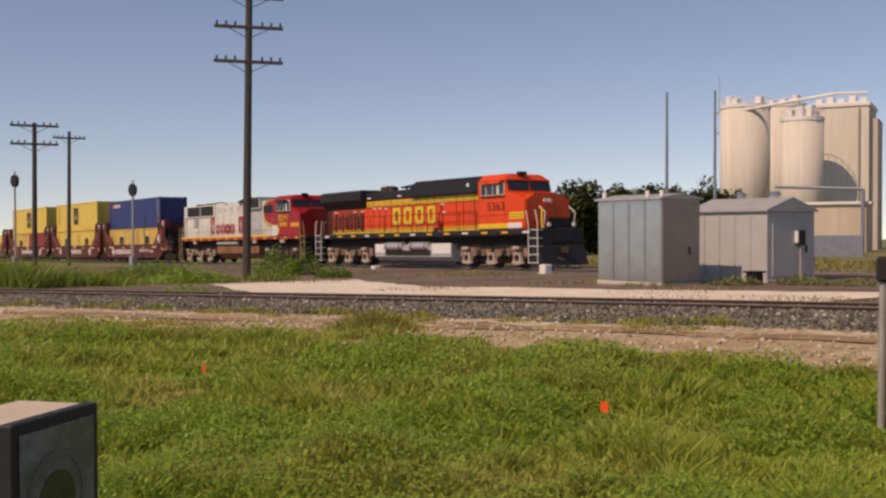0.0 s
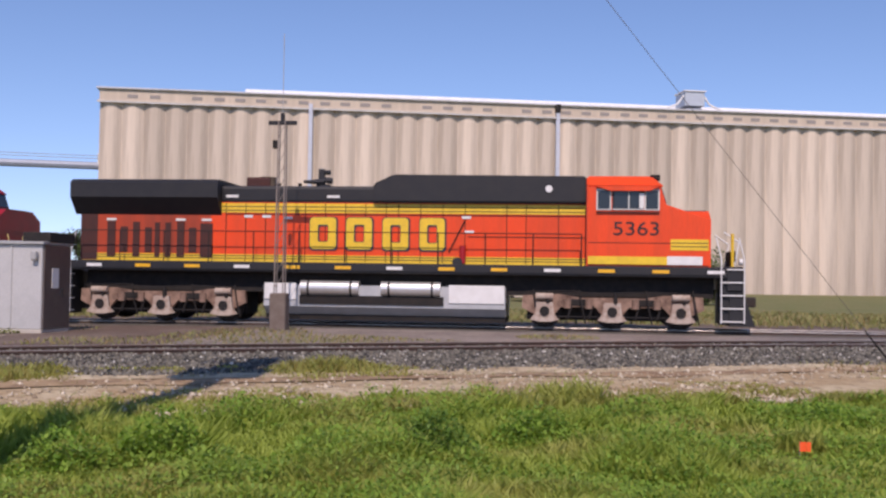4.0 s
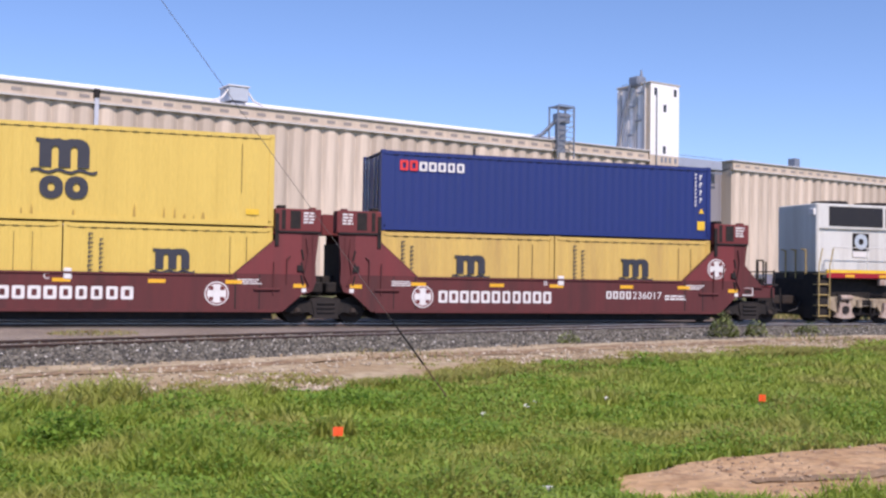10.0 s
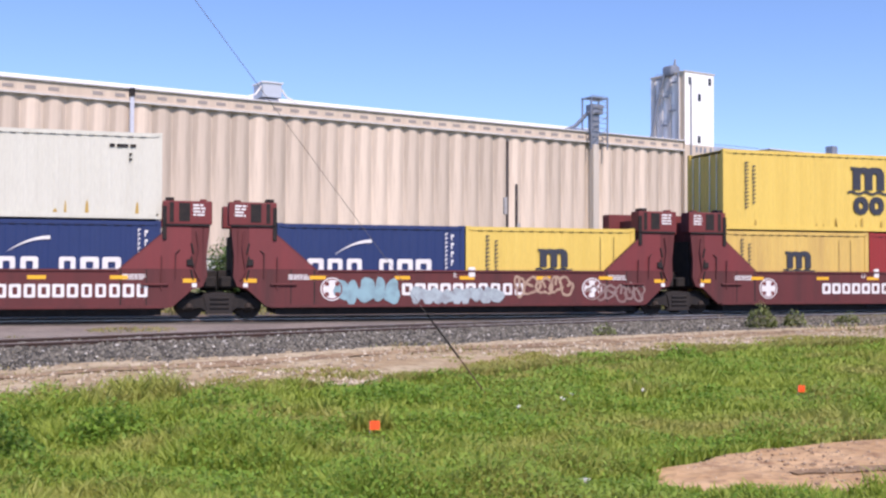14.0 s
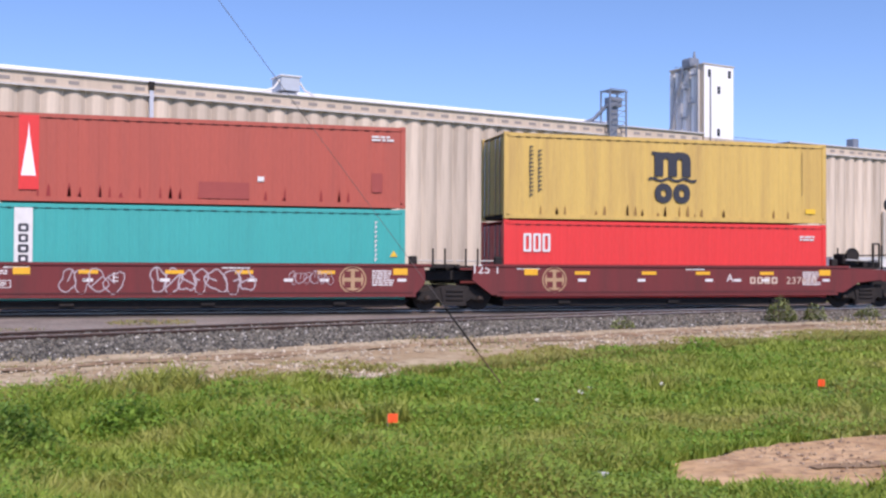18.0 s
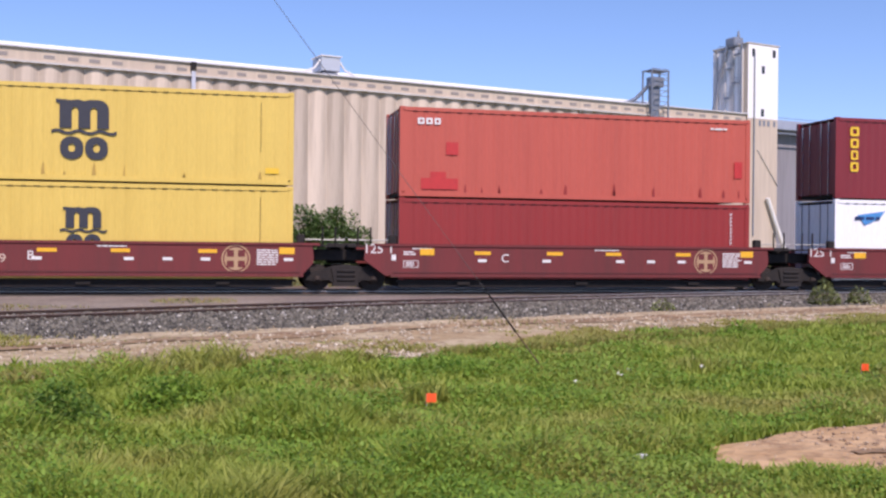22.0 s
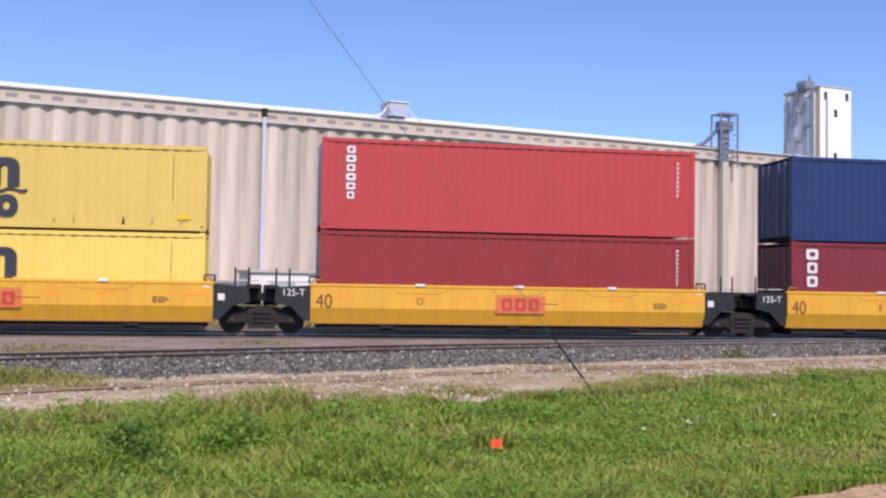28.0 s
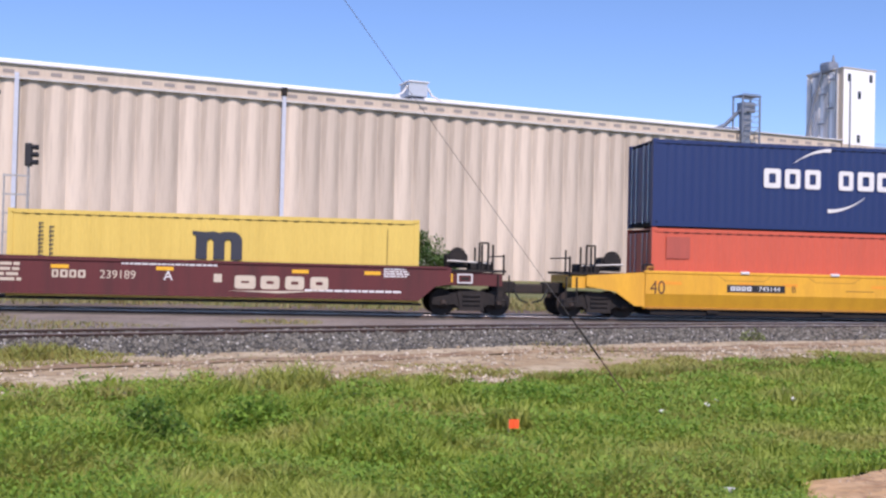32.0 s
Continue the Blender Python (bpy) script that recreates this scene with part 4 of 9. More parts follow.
def build_trees():
    bush(*polar(-5.2, 78), 6.1, 3.6, 71, "broad leafy green tree before the grain elevator", 9500, 0.15, M_LEAFAIRY)
    bush(*polar(-7.6, 80), 5.5, 2.8, 72, "broad leafy green tree before the grain elevator", 7000, 0.15, M_LEAFAIRY)
    bush(*polar(19.3, 74), 3.9, 3.9, 73, "dense round green bush before the elevator", 15000, 0.14)
    tree(*polar(25.6, 112), 7.0, 2.6, 74, "dark tree beside the elevator wall", 0.2, 2600, 0.2)
    for k, (az, r, h, s) in enumerate(((47.2, 120, 8.4, 5.0), (45.6, 124, 8.2, 4.2), (44.0, 128, 9.2, 4.4), (42.6, 131, 9.6, 4.2), (41.3, 130, 9.8, 4.2), (40.2, 132, 9.4, 3.8), (48.6, 126, 6.6, 3.6), (72.2, 190, 9.5, 5.0), (70.6, 196, 9.0, 4.6), (68.8, 200, 8.4, 4.4), (80, 170, 5.0, 4.0), (66, 210, 7, 5), (62, 215, 6.5, 5.5), (58, 215, 6.5, 5.5), (54, 200, 6.5, 5.0))):
        bush(*polar(az, r), h * 1.12, s * 1.2, 80 + k, "dense dark green tree in the far tree line", 9500, 0.38, M_LEAFFAR, "tree", "tree")


# ---- the grain elevator and the silos ----
EL_O, EL_A = (-65.3, 138.86), 14.6


def at_wall(s, out=0.0):
    """A point s metres along the elevator's front, out metres in front of it."""
    a = radians(EL_A)
    return EL_O[0] + math.cos(a) * s + math.sin(a) * out, EL_O[1] + math.sin(a) * s - math.cos(a) * out


def wall_thing(name, label, category, s):
    t = thing(name, label, category)
    x, y = at_wall(s)
    t.location = (x, y, 0)
    t.rotation_euler = (0, 0, radians(EL_A))
    return t


def half_bin(r, h, depth=0.47, seg=10):
    bm = bmesh.new()
    pts = []
    for k in range(seg + 1):
        u = 2 * k / seg - 1
        pts.append((r * u, -depth * (1 - u * u)))
    a = [bm.verts.new((x, y, -1.5)) for x, y in pts]
    b = [bm.verts.new((x, y, h)) for x, y in pts]
    for k in range(seg):
        f = bm.faces.new((a[k], a[k + 1], b[k + 1], b[k]))
        f.smooth = True
    return bm


def elevator(s0, length, top, name="grain_elevator", gallery=True):
    t = wall_thing(name, "long weathered concrete grain elevator with fluted round bins", "grain elevator", s0)
    part("core", box(0, length, 0.15, 30, -1.5, top), M_CONC, t)
    pitch = 3.02
    n = int(length / pitch)
    me = shared(("bin", top), lambda: half_bin(pitch / 2 - 0.005, top))
    for k in range(n):
        put("bin", me, M_BIN, t, "", (k + 0.5) * length / n, 0.16, 0)
    part("ledge", rounded(-0.25, length + 0.25, -0.72, 0.2, top - 0.12, top + 0.12, 0.04, 1), M_CONC2, t)
    if gallery:
        part("gallery_wall", box(0, length, -0.35, 29, top + 0.12, top + 1.75), M_CONC, t)
        # thin strip that draws the shadow line below the ledge
        part("ledge_shadow_gap", box(-0.2, length + 0.2, -0.74, -0.7, top - 0.2, top - 0.06), M_TOWERSIDE, t, "strip painted as the shadow gap under the ledge")
        win = shared("slot", lambda: box(-0.72, 0.72, -0.40, -0.30, 0, 0.5))
        for k in range(int(length / 3.02)):
            if random.random() < 0.82:
                put("gallery_opening", win, M_SLOT, t, "dim slot opening", (k + 0.5) * 3.02 + random.uniform(-0.15, 0.15), 0, top + 0.55)
        part("roof_edge", rounded(-0.4, length + 0.4, -0.75, 29.5, top + 1.75, top + 2.0, 0.05, 1), M_ROOFSTRIP, t, "pale roof slab edge")
    return t


M_WHITEWASH = mat("worn whitewash", (0.84, 0.84, 0.84), 0.8, 0, (0.62, 0.61, 0.60), 0.4, 0.5, 2, 0.05, streak=True)
M_ROOFTOP = mat("white roof membrane", (0.80, 0.81, 0.84), 0.7, 0, (0.6, 0.6, 0.62), 0.4, 0.4, 2, 0.05)
# dark grey that holds the shade of the recess between the elevators
M_LINKSHADE = mat("link-wall concrete darkened for shade", (0.25, 0.24, 0.26), 0.9, 0, (0.16, 0.155, 0.17), 0.6, 0.3, 1.5, 0.05, streak=True)
M_SPAN = mat("blue-grey bridge cladding and span shade", (0.34, 0.38, 0.46), 0.6, 0.1, (0.25, 0.28, 0.33), 0.5, 0.6)
M_TOWERSIDE = mat("stained tower concrete", (0.60, 0.59, 0.58), 0.9, 0, (0.22, 0.21, 0.21), 0.6, 0.5, 3, streak=True)


def build_elevator():
    e = elevator(0.1, 175.6, 26.05)
    for s in (29.7, 66.6):
        part("downpipe", box(s - 0.28, s + 0.28, -0.85, -0.3, -1.5, 26.7), M_PIPEPALE, e, "pale steel downpipe")
    part("vent_cowl", rounded(66.2, 67.0, -0.95, 0.1, 26.7, 28.0, 0.05, 1), M_UNDER, e)
    # raised white roof strip
    part("conveyor_roof", rounded(20, 156, 5, 11, 28.0, 29.5, 0.1, 1), M_ROOFTOP, e, "white conveyor housing on the roof")
    h = wall_thing("roof_hut", "small pale hut with sloping chutes on the elevator roof", "hut", 88.9)
    part("wall", rounded(-1.6, 1.6, 1, 5, 28.9, 31.1, 0.06, 1), mat("blue-grey hut cladding", (0.42, 0.47, 0.53), 0.6, 0, (0.3, 0.33, 0.37), 0.4, 1), h)
    part("roof", rounded(-1.8, 1.8, 0.8, 5.2, 31.1, 31.3, 0.04, 1), M_SHED, h)
    part("plinth", box(-1.2, 1.2, 1.2, 4.6, 27.7, 28.6), M_STEELBLUE, h)
    for sgn in (-1, 1):
        part("chute", pipe([(sgn * 1.6, 1.5, 30.6), (sgn * 2.6, 1.5, 29.2), (sgn * 4.6, 1.5, 28.4)], 0.16), M_SHED, h)
    lt = wall_thing("elevator_leg", "blue-grey steel leg tower with cage and sloping spout", "tower", 152.6)
    for x in (-1.95, 1.95):
        for y in (-2.2, 0.4):
            part("post", box(x - 0.12, x + 0.12, y - 0.12, y + 0.12, 24.5, 34.2), M_STEELBLUE, lt)
    part("casing", rounded(-1.15, 0.35, -1.6, -0.2, 25.5, 33.0, 0.05, 1), M_STEELBLUE, lt)
    part("head_box", rounded(-1.3, 1.2, -1.9, 0.2, 31.2, 33.0, 0.05, 1), M_STEELBLUE, lt)
    for k in range(3):
        part("cross_brace", rod((-1.95, -2.2, 26 + 2.4 * k), (1.95, -2.2, 28.4 + 2.4 * k), 0.07, 6), M_STEELBLUE, lt)
    part("lower_casing", rounded(-0.9, 0.4, -1.6, -0.2, -1.2, 25.5, 0.05, 1), M_CONC2, lt, "pale lower casing")
    for k in range(8):
        part("cross_rail", box(-1.95, 1.95, -2.28, -2.12, 27.4 + k * 1.0, 27.5 + k * 1.0), M_STEELBLUE, lt)
    part("top_platform", box(-2.1, 2.1, -2.4, 0.6, 34.1, 34.25), M_STEELBLUE, lt)
    part("spout", pipe([(-0.6, -1, 32.4), (-3.2, 1, 29.0), (-5.5, 3, 27.8)], 0.35, 8), M_STEELBLUE, lt)
    tw = wall_thing("headhouse_tower", "tall white headhouse tower above the elevator's end", "tower", 175.9)
    part("wall", box(0.0, 8.1, -0.6, 9.0, -1.5, 41.7), M_CONC, tw)
    part("painted_front", box(0.05, 8.05, -0.66, -0.6, 27.2, 41.75), M_WHITEWASH, tw, "whitewashed upper front")
    for x, z in ((1.4, 40.1), (4.0, 36.9), (3.9, 28.4), (6.9, 40.3)):
        part("window", box(x - 0.38, x + 0.38, -0.72, -0.66, z - 0.75, z + 0.75), M_GLASS, tw)
    for x in (3.3, 4.4, 5.6, 7.2):
        part("vent_slot", box(x - 0.3, x + 0.3, -0.66, -0.6, 25.8, 26.9), M_STEELBLUE, tw)
    part("gutter", rod((1.6, -0.8, 40), (1.6, -0.8, 4), 0.14), M_STEELBLUE, tw)
    part("slant_pipe", rod((2.6, -0.75, 21.0), (8.2, -0.75, 14.0), 0.07), M_PIPE, tw)
    part("leaning_spout", rod((5.0, -1.2, 11.5), (10.4, -1.6, -1.0), 0.42, 8), M_SHED, tw, "pale leaning grain spout")
    for k in range(4):
        part("side_rib", box(-0.5, 0.0, 0.6 + 2.3 * k, 1.7 + 2.3 * k, 24, 40.9), M_TOWERSIDE, tw)
        part("side_panel", box(-0.14, 0.0, 1.7 + 2.3 * k, 2.9 + 2.3 * k if k < 3 else 9.0, 24, 41.4), M_WHITEWASH, tw)
    part("roof_cap", rounded(-0.2, 8.3, -0.8, 9.2, 41.75, 42.05, 0.05, 1), M_CONC2, tw)
    part("head_pulley", rounded(-1.0, 1.6, 2.0, 5.0, 41.5, 43.6, 0.7, 3), M_STEELBLUE, tw)
    for k, (z, y) in enumerate(((39.8, 1.0), (37.2, 3.0), (34.2, 1.4), (31.4, 3.4), (41.0, 5.0))):
        part("side_landing", box(-1.0, -0.5, y, y + 1.6, z, z + 0.25), M_STEELBLUE, tw)
        part("landing_rail", pipe([(-1.0, y, z), (-1.0, y, z + 1.1), (-1.0, y + 1.6, z + 1.1), (-1.0, y + 1.6, z)], 0.05, 4), M_STEELBLUE, tw)
    part("side_pipe", rod((-0.75, 0.4, 24), (-0.75, 0.4, 41.8), 0.16), M_STEELBLUE, tw)
    part("pulley_shaft", rod((0.3, 2.4, 43.4), (0.3, 2.4, 44.8), 0.35, 8, 0.15), M_STEELBLUE, tw)
    part("side_chute", pipe([(-0.7, 4, 43), (-1.0, 6, 37), (-1.2, 8, 28)], 0.3, 8), M_STEELBLUE, tw)
    br = wall_thing("roof_bridge", "blue-grey conveyor bridge between the two elevators", "bridge", 184.0)
    part("span", rounded(0, 14.2, 0.4, 2.6, 25.6, 27.5, 0.05, 1), M_SPAN, br)
    part("lower_rail", box(0, 14.2, 0.3, 0.5, 24.7, 25.0), M_STEELBLUE, br)
    part("handrail", box(0, 14.2, 0.5, 0.6, 27.9, 28.0), M_STEELBLUE, br)
    e2 = elevator(200.8, 125, 26.0, "second_grain_elevator")
    part("link_wall", box(-16.6, 0.0, 2.9, 3.5, -1.5, 25.6), M_LINKSHADE, e2, "set-back wall between the elevators, shade in its grey")
    part("door_frame", box(30, 38, -0.75, -0.3, -1.5, 14), M_CONC2, e2)
    part("roof_vent", rounded(23.4, 25.2, 2, 4, 27.9, 30.4, 0.1, 1), M_STEELBLUE, e2)
    # low white lean-to along the foot of the wall
    sh = wall_thing("lean_to_shed", "low white sheds along the elevator's foot", "shed", 36)
    for k in range(5):
        part("bay", rounded(k * 9.0, k * 9.0 + 8.8, -7, -0.9, -1.2, 1.9, 0.05, 1), M_SHED, sh)
    part("roof", box(-0.4, 45.4, -7.3, -0.8, 1.9, 2.15), M_CONC2, sh)


def round_silo(az0, az1, r, el, label, seed):
    a0, a1 = radians(az0), radians(az1)
    mid = 0.5 * (az0 + az1)
    rad = r * math.sin(0.5 * abs(a0 - a1))
    x, y = polar(mid, r + rad)
    h = EYE_Z + r * math.tan(radians(el))
    t = thing("silo", label, "silo", "concrete silos")
    t.location = (x, y, 0)
    bm = bmesh.new()
    cyl(bm, (0, 0, -2), (0, 0, h), rad, None, 40)
    for f in bm.faces:
        f.smooth = len(f.verts) == 4
    part("shell", bm, M_SILO, t)
    bm = bmesh.new()
    cyl(bm, (0, 0, h), (0, 0, h + 0.5), rad * 1.03, None, 40)
    part("rim", bm, M_SHED, t)
    rnd = random.Random(seed)
    for k in range(4):
        a = rnd.uniform(0, 6.28)
        px, py = math.cos(a) * rad * 0.6, math.sin(a) * rad * 0.6
        part("roof_vent", rounded(px - 0.5, px + 0.5, py - 0.5, py + 0.5, h + 0.4, h + rnd.uniform(1.2, 2.0), 0.08, 1), M_WHITE, t)
    rail_ = bmesh.new()
    for k in range(20):
        w = 2 * math.pi * k / 20
        w2 = 2 * math.pi * (k + 1) / 20
        p, q = (math.cos(w) * rad, math.sin(w) * rad), (math.cos(w2) * rad, math.sin(w2) * rad)
        cyl(rail_, (*p, h + 0.4), (*p, h + 1.4), 0.04, None, 4)
        cyl(rail_, (*p, h + 1.4), (*q, h + 1.4), 0.04, None, 4)
    part("railing", rail_, M_SHED, t)


def build_silos():
    round_silo(39.87, 37.21, 150, 6.55, "tall round grey concrete silo with white roof vents", 1)
    round_silo(36.76, 34.57, 138, 5.75, "lower round grey concrete silo with white railing", 2)
    round_silo(37.6, 35.4, 168, 6.5, "round concrete silo behind the front pair", 3)
    b = thing("silo_block", "square beige concrete silo block with white roof gear", "silo")
    x, y = polar(33.35, 147)
    b.location, b.rotation_euler = (x, y, 0), (0, 0, radians(27))
    part("wall", box(-4.6, 2.4, 0, 10, -2, 17.8), M_SILO, b)
    part("parapet", rounded(-4.8, 2.6, -0.2, 10.2, 17.8, 18.4, 0.05, 1), M_SHED, b)
    for k in range(5):
        part("roof_gear", rounded(-4.4 + 1.4 * k, -3.5 + 1.4 * k, 1, 2.6, 18.4, 19.0 + 0.35 * (k % 2), 0.08, 1), M_WHITE, b)
    part("cross_conveyor", pipe([(-14, 1, 18.2), (-2, 1, 19.7), (2, 2, 19.7)], 0.22, 6), M_SHED, b)
    part("pilaster", box(2.4, 3.4, 1, 8, -2, 16.2), M_CONC2, b)
    part("wall_pipe", rod((1.2, -0.2, 0), (1.2, -0.2, 17.5), 0.12), M_PIPE, b)
    g = thing("conveyor_bridge", "slim pale conveyor bridge from silos to elevator", "bridge")
    x0, y0 = polar(30.6, 158)
    x1, y1 = polar(24.6, 157)
    # blue-grey here carries the shade on the span
    part("span", pipe([(x0, y0, 17.1), (x1, y1, 17.2)], 0.55, 8), M_SPAN, g)
    for z in (18.1, 18.5):
        part("walkway_rail", rod((x0, y0 - 0.5, z), (x1, y1 - 0.5, z + 0.1), 0.05, 5), M_PIPE, g)
    part("support_tower", box(x0 - 0.8, x0 + 0.8, y0 - 0.8, y0 + 0.8, -1, 17), M_CONC2, g)
    part("head_box", rounded(x1 - 1.4, x1 + 1.0, y1 - 1, y1 + 1, 17.2, 19.0, 0.1, 1), M_SHED, g)
    of = thing("silo_office", "low beige building with pipes before the silos", "building")
    x, y = polar(34.6, 120)
    of.location, of.rotation_euler = (x, y, 0), (0, 0, radians(30))
    part("wall", box(-4.5, 4.5, 0, 6, -2, 4.2), M_CONC, of)
    part("roof", box(-4.8, 4.8, -0.3, 6.3, 4.2, 4.5), M_SHED, of)
    part("pipe_run", pipe([(-5, -1, 6.2), (4, -1, 5.8), (4, -1, -1)], 0.2, 6), M_STEELBLUE, of)
    tk = thing("storage_container", "blue-grey storage container with a white end", "container")
    x, y = polar(34.2, 92)
    tk.location, tk.rotation_euler = (x, y, 0), (0, 0, radians(32))
    part("body", rounded(-1.9, 2.4, -1.2, 1.2, -1.1, 1.0, 0.05, 1), M_STEELBLUE, tk)
    part("end_panel", box(-2.7, -1.91, -1.2, 1.2, -1.1, 1.0), M_WHITE, tk)


def trailer(az, r, length, turn, label, base=-0.9):
    t = thing("semi_trailer", label, "trailer", "parked trailers")
    x, y = polar(az, r)
    t.location, t.rotation_euler = (x, y, base), (0, 0, radians(turn))
    part("van_body", rounded(-length / 2, length / 2, -1.3, 1.3, 0.35, 2.5, 0.06, 2), M_WHITE, t)
    part("roof_rail", box(-length / 2 - 0.02, length / 2 + 0.02, -1.33, 1.33, 2.42, 2.54), M_ALU, t)
    part("chassis", box(-length / 2 + 0.5, length / 2 - 0.3, -0.5, 0.5, 0.05, 0.35), M_UNDER, t)
    for s in (1.6, 2.9):
        for y_ in (-1.1, 1.1):
            part("wheel", rod((length / 2 - s, y_ - 0.15, 0.05), (length / 2 - s, y_ + 0.15, 0.05), 0.45, 14), M_BLACK, t)
    part("landing_leg", box(-length / 2 + 2.4, -length / 2 + 2.6, -0.9, 0.9, -0.4, 0.35), M_UNDER, t)
    return t


def car(az, r, turn, paint_, label):
    t = thing("parked_car", label, "car", "parked cars")
    x, y = polar(az, r)
    t.location, t.rotation_euler = (x, y, land(x, y) - 0.03), (0, 0, radians(turn))
    bm = shape([(-2.2, 0.3), (2.2, 0.3), (2.25, 0.75), (1.2, 0.95), (0.5, 1.45), (-1.4, 1.45), (-2.0, 0.95), (-2.25, 0.85)], -0.85, 0.85)
    bmesh.ops.bevel(bm, geom=bm.edges[:], offset=0.06, segments=2, affect="EDGES")
    part("body", bm, paint_, t)
    part("side_window", shape([(-1.6, 0.98), (0.95, 0.98), (0.4, 1.38), (-1.3, 1.38)], -0.87, 0.87), M_GLASS, t)
    for x_ in (-1.35, 1.4):
        for y_ in (-0.8, 0.8):
            part("wheel", rod((x_, y_ - 0.1, 0.32), (x_, y_ + 0.1, 0.32), 0.32, 14), M_BLACK, t)


def build_parked():
    tr = trailer(23.5, 86, 9.6, 24, "long white semi-trailer parked before the elevator")
    bars(tr, M_LRED, 0.6, 3.0, 1.3, 1.9, -1.305, 1, 3, "faded_mark")
    trailer(15.6, 100, 10.0, 16, "white semi-trailer parked along the elevator", -0.8)
    trailer(11.6, 104, 7.5, 14, "white semi-trailer parked along the elevator", -0.8)
    tk = thing("parked_truck", "black lorry cab parked beside the trailers", "truck")
    x, y = polar(8.6, 100)
    tk.location, tk.rotation_euler = (x, y, -0.7), (0, 0, radians(14))
    part("cab", rounded(-1.2, 1.4, -1.1, 1.1, 0.3, 2.4, 0.15, 2), M_BLACK, tk)
    part("bonnet", rounded(-2.6, -1.2, -0.9, 0.9, 0.3, 1.4, 0.12, 2), M_BLACK, tk)
    part("windscreen", box(-1.24, -1.19, -0.85, 0.85, 1.5, 2.2), M_GLASS, tk)
    for x_ in (-1.9, 0.8):
        for y_ in (-0.95, 0.95):
            part("wheel", rod((x_, y_ - 0.12, 0.15), (x_, y_ + 0.12, 0.15), 0.42, 14), M_UNDER, tk)
    fl = thing("flatbed_trailer", "low black flatbed trailer before the sheds", "trailer")
    x, y = polar(-1.2, 82)
    fl.location, fl.rotation_euler = (x, y, 0.2), (0, 0, radians(12))
    part("deck", rounded(-5.5, 5.5, -1.2, 1.2, 0.1, 0.75, 0.04, 1), M_BLACK, fl)
    part("side_rail", box(-5.6, 5.6, -1.26, -1.2, -0.05, 0.1), M_PALEWOOD, fl)
    for s in (3.6, 4.7):
        part("wheel", rod((s, -1.15, 0.1), (s, -0.9, 0.1), 0.4, 14), M_UNDER, fl)
    x, y = polar(4.4, 84)
    copy_thing(fl, pose(x, y, 0.25, 0, 0, 13))
    silver = mat("silver car paint", (0.55, 0.56, 0.58), 0.3, 0.4)
    darkred = mat("dark red car paint", (0.30, 0.02, 0.02), 0.3)
    white = mat("white car paint", (0.8, 0.8, 0.8), 0.3)
    blue = mat("blue-grey car paint", (0.12, 0.16, 0.22), 0.3)
    car(-34.9, 112, 10, blue, "blue-grey parked car beside the elevator")
    car(-35.9, 114, 8, darkred, "dark red parked car beside the elevator")
    car(-39.4, 112, 12, silver, "silver parked car beside the elevator")
    car(1.7, 96, 20, mat("bright red car paint", (0.55, 0.015, 0.02), 0.3), "bright red parked car before the white shed")
    ws = thing("white_shed", "long low white shed before the grain elevator", "shed")
    x, y = polar(-4.0, 112)
    ws.location, ws.rotation_euler = (x, y, 0), (0, 0, radians(13))
    part("wall", box(-9.5, 9.5, 0, 6, -1.2, 2.9), M_SHED, ws)
    part("roof", box(-9.8, 9.8, -0.3, 6.3, 2.9, 3.15), M_CONC2, ws)
    for k in range(3):
        part("door", box(-7.5 + 5.5 * k, -4.7 + 5.5 * k, -0.06, 0, -1.0, 1.9), M_GREY, ws)
    trailer(-37.3, 118, 8.6, 12, "white trailer parked among cars", 0.0)
    trailer(-3.0, 118, 8.0, 13, "white trailer standing before the elevator sheds", -0.4)


M_PALEWOOD = mat("pale timber rail", (0.55, 0.47, 0.36), 0.8)


# ---- trackside equipment ----
def cabinet(x, y, w, d, h, turn, label, peak=0.25, ribs=4, skin=None):
    skin = skin or M_GALV
    t = thing("equipment_cabin", label, "cabin", "trackside cabins")
    t.location, t.rotation_euler = (x, y, land(x, y) + 0.02), (0, 0, radians(turn))
    part("base", rounded(-w / 2 - 0.03, w / 2 + 0.03, -d / 2 - 0.03, d / 2 + 0.03, 0, 0.14, 0.02, 1), M_CONC2, t)
    part("shell", rounded(-w / 2, w / 2, -d / 2, d / 2, 0.14, h, 0.02, 1), skin, t, "galvanised sheet walls")
    for k in range(1, ribs):
        q = -w / 2 + k * w / ribs
        part("seam", box(q - 0.025, q + 0.025, -d / 2 - 0.03, -d / 2, 0.14, h - 0.04), skin, t)
    bm = shape([(-d / 2 - 0.1, h), (d / 2 + 0.1, h), (d / 2 + 0.1, h + 0.06), (0, h + 0.06 + peak), (-d / 2 - 0.1, h + 0.06)], -w / 2 - 0.08, w / 2 + 0.08)
    bmesh.ops.rotate(bm, verts=bm.verts[:], cent=(0, 0, 0), matrix=Matrix.Rotation(math.pi / 2, 3, "Z"))
    part("roof", bm, M_SHEETROOF, t, "low pitched sheet roof")
    part("door", rounded(w / 2, w / 2 + 0.035, -d / 2 + 0.25, d / 2 - 0.3, 0.25, h - 0.2, 0.012, 1), skin, t)
    part("door_handle", rounded(w / 2 + 0.035, w / 2 + 0.09, d / 2 - 0.55, d / 2 - 0.5, 1.0, 1.25, 0.01, 1), M_BLACK, t)
    return t


